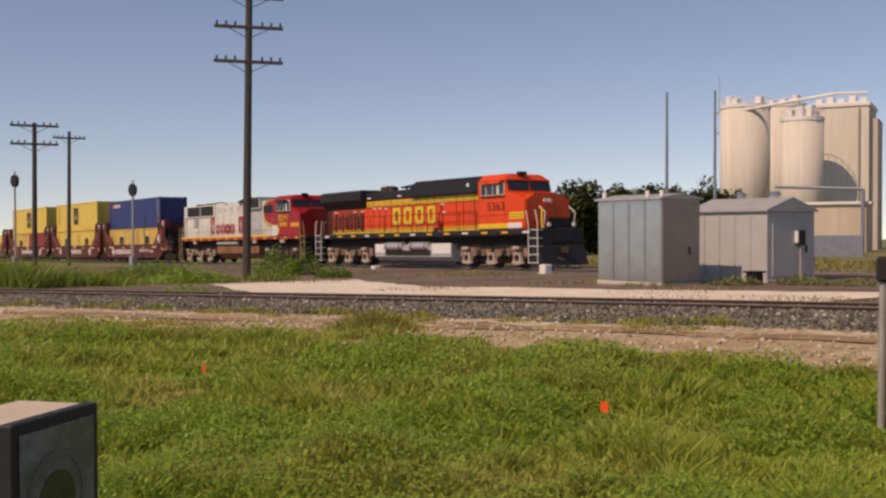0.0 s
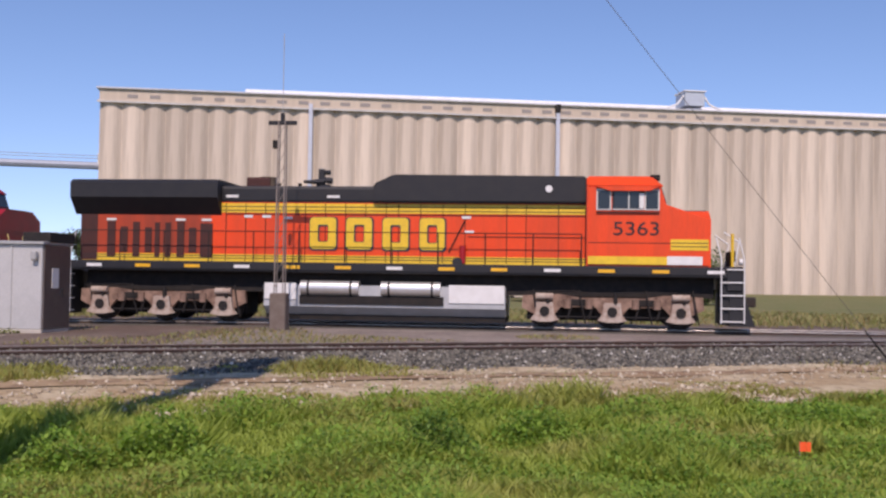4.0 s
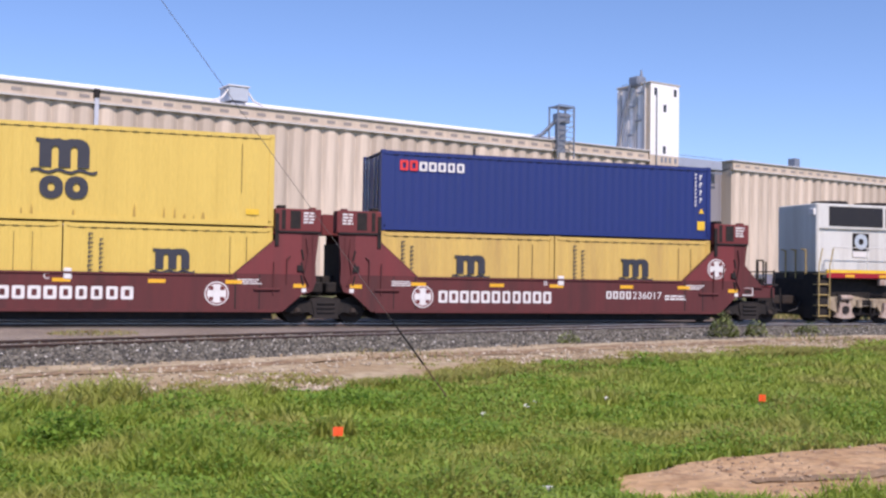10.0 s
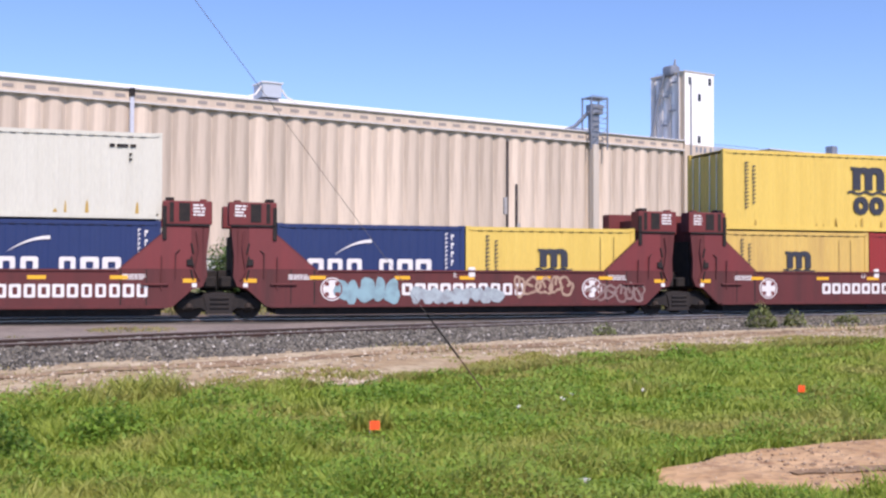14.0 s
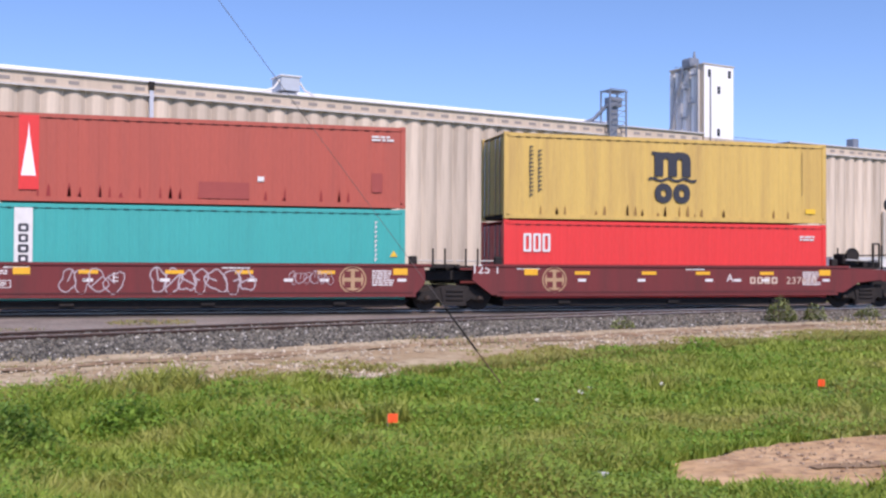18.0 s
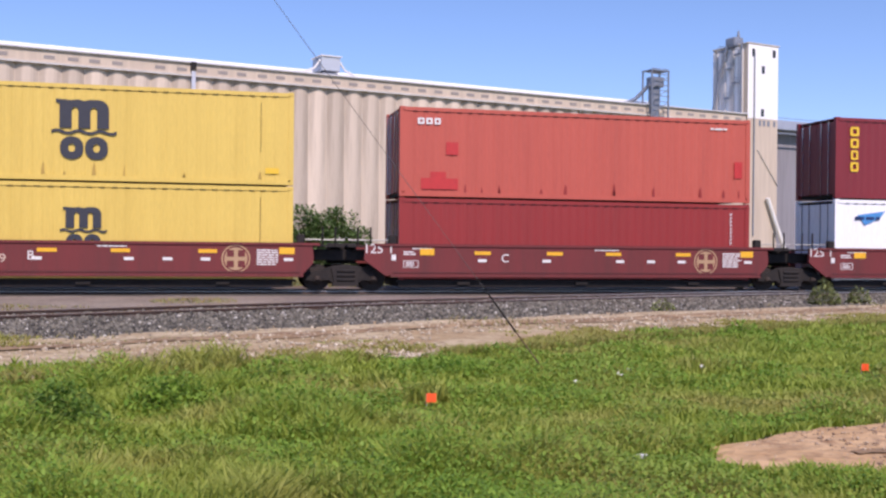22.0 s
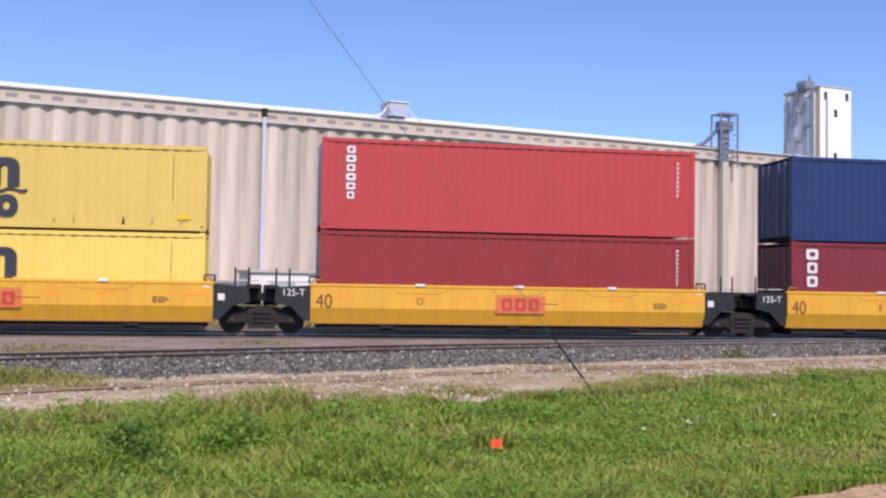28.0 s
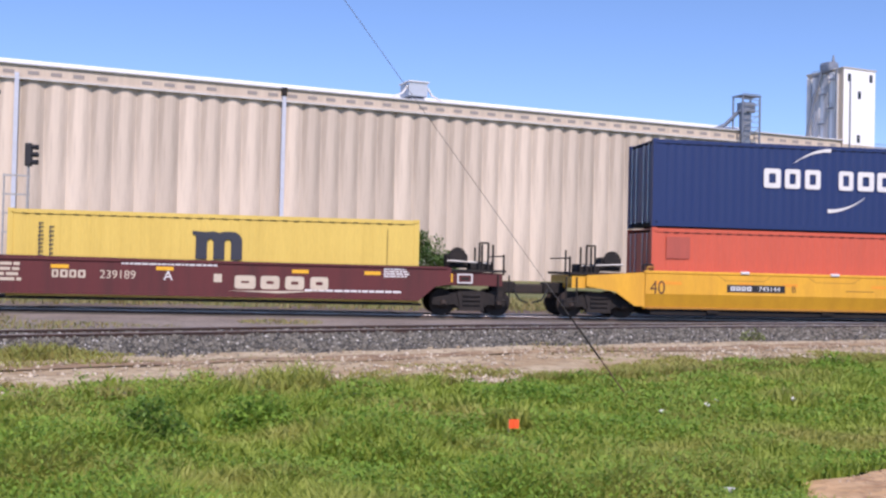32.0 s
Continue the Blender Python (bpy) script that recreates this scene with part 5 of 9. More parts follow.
def build_cabins():
    c = cabinet(-23.48, 24.33, 2.75, 1.75, 2.72, 0, "galvanised metal equipment cabin with one darkened side", 0.14)
    # overlay whose brown-grey paints the dark ground mirrored in this wall
    part("side_sheet", box(1.376, 1.416, -0.83, 0.83, 0.16, 2.68), M_DIMSIDE, c, "brown-grey overlay for the dim reflection on this side")
    for x in (-1.2, 0.7, 1.3):
        part("lifting_eye", rod((x, -0.75, 2.8), (x, -0.75, 3.0), 0.07), M_WHITE, c)
    c = cabinet(-22.78, 28.6, 3.2, 2.5, 2.35, 0, "ribbed light grey metal cabin with roof vents", 0.42, 5, M_CABPAINT)
    for x in (-0.5, 0.9):
        part("roof_vent", rod((x, 0.1, 2.7), (x, 0.1, 2.92), 0.13, 12), M_GALV, c)
        part("vent_hood", rod((x, 0.1, 2.92), (x, 0.1, 3.04), 0.22, 12, 0.12), M_GALV, c)
    part("meter_box", rounded(1.6, 1.77, 0.2, 0.55, 1.25, 1.75, 0.02, 1), M_BLACK, c)
    part("meter_face", rounded(1.61, 1.75, 0.14, 0.2, 1.32, 1.72, 0.01, 1), M_WHITE, c)
    part("meter_pipe", rod((1.7, 0.35, 0.0), (1.7, 0.35, 1.25), 0.04), M_PIPE, c)
    bn = thing("battery_box", "small black bin between the cabins", "box")
    bn.location = (-21.0, 26.5, land(-21, 26))
    part("body", rounded(-0.2, 0.2, -0.2, 0.2, 0, 0.4, 0.04, 1), M_BLACK, bn)
    part("lid", rounded(-0.26, 0.26, -0.26, 0.26, 0.4, 0.46, 0.02, 1), M_UNDER, bn)
    c = cabinet(-14.75, 27.1, 1.75, 1.55, 2.45, 0, "narrow galvanised cabin with a darkened door side", 0.05, 2, M_CABPAINT)
    # the shade of the cabin's right side, put into a dark brown panel
    part("side_cladding", box(0.875, 0.925, -0.74, 0.74, 0.15, 2.42), mat("shade-dark brown sheet", (0.11, 0.088, 0.078), 0.5, 0.2, (0.16, 0.13, 0.115), 0.5, 3), c, "side panel with its shade in the dark brown")
    part("wall_lamp", rounded(0.62, 0.78, -0.95, -0.8, 2.0, 2.25, 0.03, 1), M_PIPE, c)
    part("notice", box(0.926, 0.938, -0.32, 0.05, 1.25, 1.8), M_WHITE, c, "white notice plate on the door")
    part("hood", rounded(0.2, 1.0, -0.6, 0.85, 2.5, 2.78, 0.02, 1), M_UNDER, c, "dark cover on the roof")
    for (x, y, h, label) in ((-24.75, 26.6, 6.55, "tall thin grey aerial mast behind the cabin"), (-24.55, 28.85, 6.75, "tall thin aerial mast with short dipoles")):
        m = thing("aerial_mast", label, "mast", "aerial masts")
        m.location = (x, y, land(x, y))
        part("pole", rod((0, 0, 0), (0, 0, h), 0.07, 8, 0.04), M_STEELBLUE, m)
        if y > 27:
            for z in (5.2, 5.9):
                part("dipole", rod((-0.02, 0, z), (0.2, 0, z + 0.05), 0.025), M_PIPE, m)
            part("whip", rod((0.2, 0, 5.9), (0.2, 0, 7.2), 0.012), M_PIPE, m)
    for x, y, label in ((-34.1, 29.2, "small white trackside box"), (-48.5, 29.4, "low pale trackside plate"),):
        b = thing("track_box", label, "box")
        b.location = (x, y, land(x, y) + 0.05)
        part("body", rounded(-0.2, 0.2, -0.2, 0.2, 0, 0.42 if x > -40 else 0.2, 0.03, 1), M_WHITE, b)
        part("foot", box(-0.25, 0.25, -0.25, 0.25, -0.05, 0.05), M_CONC2, b)


def signal(az, r, head_el, label, ladder=True, oval=False, base=-0.2):
    t = thing("railway_signal", label, "signal", "railway signals")
    x, y = polar(az, r)
    z = EYE_Z + r * math.tan(radians(head_el))
    t.location = (x, y, 0)
    t.rotation_euler = (0, 0, radians(az * 0.5))
    g = land(x, y) - 0.05
    part("mast", rod((0, 0, g), (0, 0, z + 0.55), 0.06, 10), M_PIPE, t)
    w = 0.12 if oval else 0.3
    part("case", rounded(-w, w, -0.25, 0.25, g, g + 1.0, 0.03, 1), M_ALU if not oval else M_PIPE, t)
    if oval:
        bm = bmesh.new()
        disc(bm, 0, z, 0, 0.22, -0.12, 0.12, 20)
        for v in bm.verts:
            v.co.z = z + (v.co.z - z) * 1.6
        part("backboard", bm, M_BLACK, t)
        for k in (-0.2, 0, 0.2):
            part("lens", rod((0, 0.12, z + k), (0, 0.22, z + k), 0.09, 10), M_GLASS, t)
        return
    part("head", rounded(-0.16, 0.16, -0.16, 0.16, z - 0.52, z + 0.52, 0.05, 2), M_BLACK, t)
    for k in (-0.34, 0, 0.34):
        part("hood", rod((0.08, -0.05, z + k), (0.4, -0.17, z + k), 0.11, 10, 0.12), M_BLACK, t)
    if ladder:
        for k in range(4):
            part("platform_rail", box(-1.05, 0.1, -0.05, 0.05, z - 1.0 - k * 0.85, z - 0.92 - k * 0.85), M_PIPE, t)
        part("ladder_post", rod((-1.0, 0, g), (-1.0, 0, z - 0.9), 0.04), M_PIPE, t)


def build_signals():
    signal(13.3, 50, 5.4, "three-aspect colour-light signal with side ladder")
    signal(22.65, 52, 4.12, "three-aspect colour-light signal with side ladder")
    signal(77.52, 66, 2.62, "oval-headed colour-light signal on a slim mast", False, True)
    signal(71.74, 62, 2.22, "oval-headed colour-light signal on a slim mast", False, True)
    signal(-39.1, 62, 3.2, "dark signal head beside the far track", False, True)
    m = thing("lattice_mast", "slim lattice mast with crossarm on a concrete base", "mast")
    m.location = (-8.17, 29.45, land(-8, 29))
    part("base", rounded(-0.24, 0.24, -0.24, 0.24, -0.1, 1.15, 0.03, 1), mat("stained brown concrete", (0.14, 0.105, 0.085), 0.9, 0, (0.24, 0.20, 0.17), 0.5, 4), m, "stained concrete base block")
    for x in (-0.13, 0.13):
        for y in (-0.13, 0.13):
            part("leg", rod((x, y, 1.1), (x * 0.75, y * 0.75, 6.2), 0.02, 6), M_MAST, m)
    for k in range(12):
        z = 1.3 + k * 0.4
        s = 0.13 - 0.03 * (z - 1.1) / 5.1
        part("brace", rod((-s, -s, z), (s, -s, z + 0.4), 0.01, 4), M_MAST, m)
    part("crossarm", rounded(-0.42, 0.42, -0.05, 0.05, 6.1, 6.22, 0.01, 1), M_BLACK, m)
    part("insulator", rod((0, 0, 6.2), (0, 0, 6.45), 0.07, 8), M_BLACK, m)
    part("lamp", rounded(-0.28, -0.16, -0.08, 0.08, 5.4, 5.65, 0.02, 1), M_UNDER, m)
    part("whip", rod((0, 0, 6.2), (0, 0, 8.8), 0.012, 5), M_PIPE, m)
    b = thing("relay_box", "white relay box on a short post", "box")
    x, y = polar(18.6, 42)
    b.location = (x, y, land(x, y))
    part("post", rod((0, 0, 0), (0, 0, 1.0), 0.06), M_PIPE, b)
    part("body", rounded(-0.38, 0.38, -0.25, 0.25, 0.8, 1.7, 0.04, 1), M_WHITE, b)
    part("pole", rod((0.1, 0.4, 0), (0.1, 0.4, 3.4), 0.15), M_POLE, b)
    for az, r, el, h in ((-20.25, 60, 7.3, 0), (-20.76, 58, 4.9, 0)):
        t = thing("short_pole", "slim dark service pole beyond the track", "pole")
        x, y = polar(az, r)
        t.location = (x, y, land(x, y))
        part("pole", rod((0, 0, -0.1), (0, 0, EYE_Z + r * math.tan(radians(el)) + 0.17), 0.09), M_POLEFAR, t)
        part("box", rounded(-0.22, -0.02, -0.1, 0.1, 5.0, 6.0, 0.02, 1) if el > 5 else rounded(0.02, 0.2, -0.1, 0.1, 4.0, 4.4, 0.02, 1), M_PIPE, t)


def telegraph_pole(az, r, top, arms, arm_w, label, lean=0.0, rad=0.17):
    t = thing("telegraph_pole", label, "utility pole", "telegraph poles")
    x, y = polar(az, r)
    t.location, t.rotation_euler = (x, y, land(x, y) - 0.1), (0, radians(lean), radians(az))
    part("pole", rod((0, 0, 0), (0, 0, top), rad, 12, rad * 0.75), M_POLEFAR, t)
    for z in arms:
        part("crossarm", rounded(-arm_w / 2, arm_w / 2, -0.16, -0.05, z - 0.07, z + 0.07, 0.01, 1), M_POLEFAR, t)
        for k in range(8):
            if k in (3, 4):
                continue
            q = -arm_w / 2 + 0.12 + k * (arm_w - 0.24) / 7
            part("insulator", rod((q, -0.1, z + 0.07), (q, -0.1, z + 0.24), 0.045, 6), M_BLACK, t)
        for s in (-1, 1):
            part("arm_brace", rod((0, -0.12, z - 0.5), (s * arm_w * 0.3, -0.12, z - 0.05), 0.018, 4), M_POLEFAR, t)


def build_poles():
    telegraph_pole(65.9, 46, 12.8, (9.55, 11.05, 12.35), 2.95, "tall dark telegraph pole with three crossarms", 0.9, 0.19)
    telegraph_pole(76.6, 70, 9.45, (8.1, 9.25), 2.85, "dark telegraph pole with two crossarms", 0.4)
    telegraph_pole(74.9, 92, 11.3, (10.75,), 2.6, "dark telegraph pole with one crossarm", 0.6)
    # the near pole with its conduits
    p = thing("utility_pole", "thick brown timber utility pole with grey conduits and white cable loop", "utility pole")
    p.location = (-4.66, 7.53, land(-4, 8) - 0.27)
    p.rotation_euler = (0, radians(-0.2), radians(31))
    part("pole", rod((0, 0, 0), (0, 0, 12.4), 0.20, 20, 0.165), M_POLE, p, "brown creosoted timber shaft")
    part("conduit", rod((0.06, -0.2, 0), (0.06, -0.2, 12), 0.022, 8), M_PIPE, p)
    part("conduit", rod((0.15, -0.16, 0), (0.13, -0.14, 12), 0.032, 8), mat("dull brown conduit", (0.17, 0.12, 0.095), 0.7, 0.1, (0.26, 0.21, 0.18), 0.6, 5), p)
    part("conduit", rod((0.10, -0.19, 0), (0.10, -0.19, 1.1), 0.045, 8), M_PIPE, p)
    part("conduit", rod((0.02, -0.215, 0), (0.02, -0.215, 1.25), 0.04, 10), M_PIPE, p, "grey riser pipe")
    part("pipe_cap", rod((0.02, -0.215, 1.25), (0.02, -0.215, 1.38), 0.028, 8), M_ALU, p)
    part("conduit", rod((-0.2, -0.16, 0), (-0.13, -0.17, 2.0), 0.042, 10), M_PIPERED, p, "rust-brown slanting conduit")
    part("conduit", rod((-0.27, -0.1, 0), (-0.25, -0.1, 1.48), 0.03, 8), M_PIPE, p)
    part("junction_box", rounded(-0.3, -0.18, -0.16, -0.02, 1.48, 1.68, 0.02, 1), M_UNDER, p)
    part("clamp", box(-0.05, 0.13, -0.235, -0.2, 1.08, 1.12), M_ALU, p)
    loop = [(-0.14, -0.18, 2.02)] + [(-0.14 + 0.075 * (1 - math.cos(w)), -0.2, 2.12 + 0.075 * math.sin(w)) for w in (0, 0.6, 1.2, 1.8, 2.4)] + [(0.02, -0.2, 2.02), (0.05, -0.2, 1.93), (0.1, -0.2, 1.9)]
    part("cable_loop", pipe(loop, 0.02, 8), M_WHITE, p, "white cable loop")
    part("ground_wire", pipe([(-0.19, -0.04, 1.48), (-0.18, -0.03, 5), (-0.16, -0.02, 11)], 0.014, 5), M_CABLE, p)
    part("hook", pipe([(-0.03, -0.19, 3.05), (-0.04, -0.24, 3.2), (-0.06, -0.19, 3.3)], 0.012, 5), M_UNDER, p)
    for z, w in ((8.2, 0.5), (10.0, 0.7), (11.4, 0.8), (12.2, 0.7)):
        part("crossarm", rounded(-w, w, 0.16, 0.28, z - 0.07, z + 0.07, 0.01, 1), M_POLE, p)
        for k in range(5):
            q = -w + 0.12 + k * (2 * w - 0.24) / 4
            part("insulator", rod((q, 0.22, z + 0.07), (q, 0.22, z + 0.32), 0.07, 8), M_UNDER, p)
    for x, y, z in ((0.42, 0.12, 8.5), (-0.42, 0.16, 8.7), (0.02, 0.52, 9.3), (0.3, 0.4, 10.4)):
        part("transformer", rod((x, y, z), (x, y, z + 1.2), 0.3, 16), M_PIPE, p)
        part("bushing", rod((x, y, z + 1.15), (x + 0.12, y, z + 1.5), 0.05, 8), M_UNDER, p)
        part("bracket", rod((0, 0, z + 0.6), (x, y, z + 0.6), 0.05, 6), M_UNDER, p)
    g = thing("guy_wire", "steel guy wire from pole to ground anchor", "cable")
    a, b = Vector((-4.54, 7.59, 9.86)), Vector((4.42, 12.75, -0.15))
    part("strand", rod(a, b, 0.0033, 6), M_GUY, g)
    c, d = b + (a - b) * 0.052, b + (a - b) * 0.108
    part("anchor_rod", rod(b, c, 0.009, 8), M_PIPERED, g, "rusty anchor rod")
    part("guard", rod(c, d, 0.013, 8, 0.009), M_UNDER, g, "dark grip wrapped on the strand")


def flag(x, y, h=0.17):
    t = thing("marker_flag", "small orange utility marker flag on a wire", "flag", "marker flags")
    t.location = (x, y, land(x, y) - 0.02)
    part("wire", rod((0, 0, 0), (0, 0, h), 0.003, 5), M_PIPE, t)
    bm = bmesh.new()
    for k in range(5):
        x0 = k * 0.02
        bx(bm, x0, x0 + 0.0205, -0.004 + 0.008 * math.sin(k * 1.4), 0.0 + 0.008 * math.sin(k * 1.4), h - 0.09, h)
    part("cloth", bm, M_FLAG, t)


def build_small():
    for x, y in FLAGS:
        flag(x, y)
    rnd = random.Random(9)
    for x, y in ((6.35, 12.1), (5.3, 12.0), (4.2, 11.0), (1.0, 6.9), (3.2, 7.0), (-9.0, 10.2), (-11.9, 7.2), (-3.5, 6.2), (5.0, 11.6)):
        t = thing("litter", "scrap of crumpled white paper in the grass", "litter", "paper scraps")
        t.location = (x, y, land(x, y) + 0.09)
        bm = bmesh.new()
        bmesh.ops.create_icosphere(bm, subdivisions=1, radius=0.042)
        for v in bm.verts:
            v.co = Vector((v.co.x * rnd.uniform(0.6, 1.5), v.co.y * rnd.uniform(0.6, 1.4), v.co.z * rnd.uniform(0.3, 0.9)))
        part("paper", bm, M_WHITE, t)
    # boxed flood lamp at the camera's left
    f = thing("flood_lamp", "weathered boxed lamp with dark frame and round reflector", "lamp")
    f.location, f.rotation_euler = (-3.374, 0.634, -0.018), (0, 0, radians(130))
    part("housing", rounded(-0.195, 0.195, 0.0, 0.17, 0.34, 0.80, 0.012, 2), M_BLACK, f, "black housing")
    part("hood", rounded(-0.20, 0.20, 0.0, 0.24, 0.80, 0.935, 0.012, 2), M_PALEWOOD, f, "cream sheet hood")
    part("bezel", rounded(-0.204, 0.204, -0.045, 0.0, 0.32, 0.938, 0.004, 1), M_BLACK, f, "dark rim")
    part("glass_front", rounded(-0.175, 0.175, -0.05, -0.045, 0.37, 0.905, 0.002, 1), M_LAMPGLASS, f)
    bm = bmesh.new()
    disc(bm, -0.01, 0.70, 0.118, 0.138, -0.053, -0.05, 32)
    part("reflector_ring", bm, mat("dim reflector rim", (0.14, 0.16, 0.18), 0.25, 0.3), f)
    bm = bmesh.new()
    disc(bm, -0.01, 0.69, 0, 0.085, -0.053, -0.05, 28)
    part("reflector_bowl", bm, mat("olive reflector bowl", (0.05, 0.055, 0.03), 0.15, 0.2, (0.10, 0.11, 0.10), 0.7, 8), f)
    part("back_case", rounded(-0.18, 0.18, 0.17, 0.24, 0.36, 0.8, 0.02, 1), M_BLACK, f)
    part("post", box(-0.06, 0.06, 0.06, 0.18, -0.2, 0.34), M_UNDER, f)


M_LAMPGLASS = mat("clouded lamp glass", (0.10, 0.12, 0.11), 0.15, 0, (0.22, 0.26, 0.30), 0.8, 9, 40, 0.02)


# ---- rolling stock ----
def freight_truck(parent, x, mat_frame=None):
    """A two-axle freight truck at x on its car."""
    mf = mat_frame or M_UNDER
    side = shared("side_frame", lambda: shape([(-1.25, 0.36), (-0.95, 0.30), (-0.55, 0.36), (-0.32, 0.20), (0.32, 0.20), (0.55, 0.36), (0.95, 0.30), (1.25, 0.36), (1.22, 0.56), (0.75, 0.66), (0.4, 0.80), (-0.4, 0.80), (-0.75, 0.66), (-1.22, 0.56)], -0.09, 0.09))
    t = put("truck_bolster", shared("bolster", lambda: rounded(-0.22, 0.22, -1.05, 1.05, 0.45, 0.82, 0.03, 1)), mf, parent, "", x)
    for y in (-1.0, 1.0):
        put("side_frame", side, mf, t, "", 0, y)
        put("spring_nest", shared("springs", lambda: shape([(-0.42, 0.16), (0.42, 0.16), (0.36, 0.3), (0.46, 0.74), (0.3, 0.8), (-0.3, 0.8), (-0.46, 0.74), (-0.36, 0.3)], -0.14, 0.14)), M_NEST, t, "", 0, y)
        for z in (0.36, 0.5, 0.64):
            put("spring_coil", shared("coil", lambda: rod((-0.28, 0, 0), (0.28, 0, 0), 0.05, 8)), M_UNDER, t, "", 0, y - 0.14 if y < 0 else y + 0.14, z)
    for ax in (-0.88, 0.88):
        for y in (-0.76, 0.76):
            put("wheel", shared("fwheel", lambda: wheel_mesh(0.42)), M_WHEEL, t, "", ax, y)
        put("axle", shared("axle", lambda: rod((0, -0.95, 0.42), (0, 0.95, 0.42), 0.08, 8)), M_WHEEL, t, "", ax, 0)
        for y in (-1.1, 1.1):
            put("bearing_cap", shared("bcap", lambda: rod((0, -0.06, 0.30), (0, 0.05, 0.42), 0.11, 10)), M_WHEEL, t, "", ax, y)
    return t


def wheel_mesh(r):
    bm = bmesh.new()
    cyl(bm, (0, -0.06, r), (0, 0.06, r), r, None, 24)
    cyl(bm, (0, -0.09, r), (0, -0.06, r), r * 0.42, r * 0.5, 16)
    cyl(bm, (0, 0.06, r), (0, 0.09, r), r * 0.5, r * 0.42, 16)
    return bm


def loco_truck(parent, x, frame_mat):
    """A three-axle locomotive truck."""
    t = put("truck_frame", shared("loco_truck", lambda: shape([(-2.75, 0.62), (-2.35, 0.42), (-1.75, 0.42), (-1.55, 0.66), (-0.5, 0.66), (-0.3, 0.40), (0.3, 0.40), (0.5, 0.66), (1.55, 0.66), (1.75, 0.42), (2.35, 0.42), (2.75, 0.62), (2.72, 1.0), (1.6, 1.05), (1.0, 0.95), (-1.0, 0.95), (-1.6, 1.05), (-2.72, 1.0)], -0.08, 0.08)), frame_mat, parent, "", x, -1.08)
    put("truck_frame", shared("loco_truck", None), frame_mat, parent, "", x, 1.08)
    for ax in (-2.05, 0.0, 2.05):
        for y in (-0.76, 0.76):
            put("wheel", shared("lwheel", lambda: wheel_mesh(0.53)), M_WHEEL, parent, "", x + ax, y)
        put("axle", shared("laxle", lambda: rod((0, -1.0, 0.53), (0, 1.0, 0.53), 0.1, 8)), M_WHEEL, parent, "", x + ax, 0)
        j = put("journal_box", shared("journal", lambda: shape([(-0.44, 0.26), (-0.16, 0.2), (0.16, 0.2), (0.44, 0.26), (0.3, 0.44), (0.25, 0.8), (-0.25, 0.8), (-0.3, 0.44)], -0.13, 0.0)), M_JOURNAL if frame_mat in (M_RUSTY, M_CREAMFRAME) else M_WHEEL, t, "", ax, -0.08)
        put("journal_cap", shared("jcap", lambda: rod((0, -0.17, 0.53), (0, -0.12, 0.53), 0.15, 14)), M_UNDER, t, "", ax, -0.08)
        put("damper", shared("damper", lambda: rod((0.1, -0.14, 0.78), (0.1, -0.14, 1.12), 0.06, 8)), M_UNDER, t, "", ax, -0.06)
    for ax in (-1.35, -0.7, 0.7, 1.35):
        put("coil_spring", shared("lspring", lambda: rod((0, 0, 0.62), (0, 0, 0.9), 0.11, 10)), frame_mat, t, "", ax, -0.12)
        put("brake_hanger", shared("lhanger", lambda: rod((0, 0, 0.3), (0.12, 0, 0.72), 0.035, 6)), M_UNDER, t, "", ax, -0.12)
    put("brake_rod", shared("lbrod", lambda: rod((-2.6, 0, 0.36), (2.6, 0, 0.36), 0.025, 6)), M_UNDER, t, "", 0, -0.1)
    for ax in (-2.4, -1.0, 1.0, 2.4):
        put("sand_pipe", shared("sandpipe", lambda: pipe([(0, -0.1, 1.2), (0.08, -0.14, 0.7), (0.2, -0.05, 0.16)], 0.025, 5)), M_UNDER, t, "", ax, -0.06)
    for ax in (-1.02, 1.02):
        put("frame_pocket", shared("fpocket", lambda: rounded(-0.34, 0.34, -0.03, 0.0, 0.7, 0.9, 0.02, 1)), M_UNDER, t, "", ax, -0.082)
    put("air_pipe", shared("lairpipe", lambda: pipe([(-2.6, 0, 1.12), (-1.2, -0.03, 1.16), (-0.6, -0.02, 1.08), (1.1, -0.03, 1.14), (2.6, 0, 1.1)], 0.018, 5)), M_UNDER, t, "", 0, -0.12)
    for ax in (-2.05, 2.05):
        put("brake_cylinder", shared("bcyl", lambda: rod((-0.26, -0.2, 0.98), (0.26, -0.2, 0.98), 0.10, 12)), M_JOURNAL, t, "", ax, -0.02)
    put("bolster_beam", shared("lbolster", lambda: box(-2.6, 2.6, -0.66, 0.66, 0.24, 1.0)), M_UNDER, parent, "traction gear block, shade in its black", x, 0)


def stair(parent, x0, x1, face, body_mat, edge_mat, n=5, z0=0.30, z1=1.86, y=-1.5):
    """Boarding steps in the corner of a locomotive."""
    part("step_well", box(x0, x1, y + 0.12, y + 0.85, z0 - 0.1, z1), body_mat, parent)
    for k in range(n):
        z = z0 + k * (z1 - z0) / (n - 1)
        part("step", rounded(x0 - 0.01, x1 + 0.01, y, y + 0.3, z - 0.02, z + 0.02, 0.006, 1), edge_mat, parent)
    for x in (x0, x1):
        part("step_rail", pipe([(x, y - 0.02, z0 - 0.05), (x, y - 0.02, z1 + 0.3), (x + 0.16 * face, y - 0.02, z1 + 0.95)], 0.022, 6), edge_mat, parent)


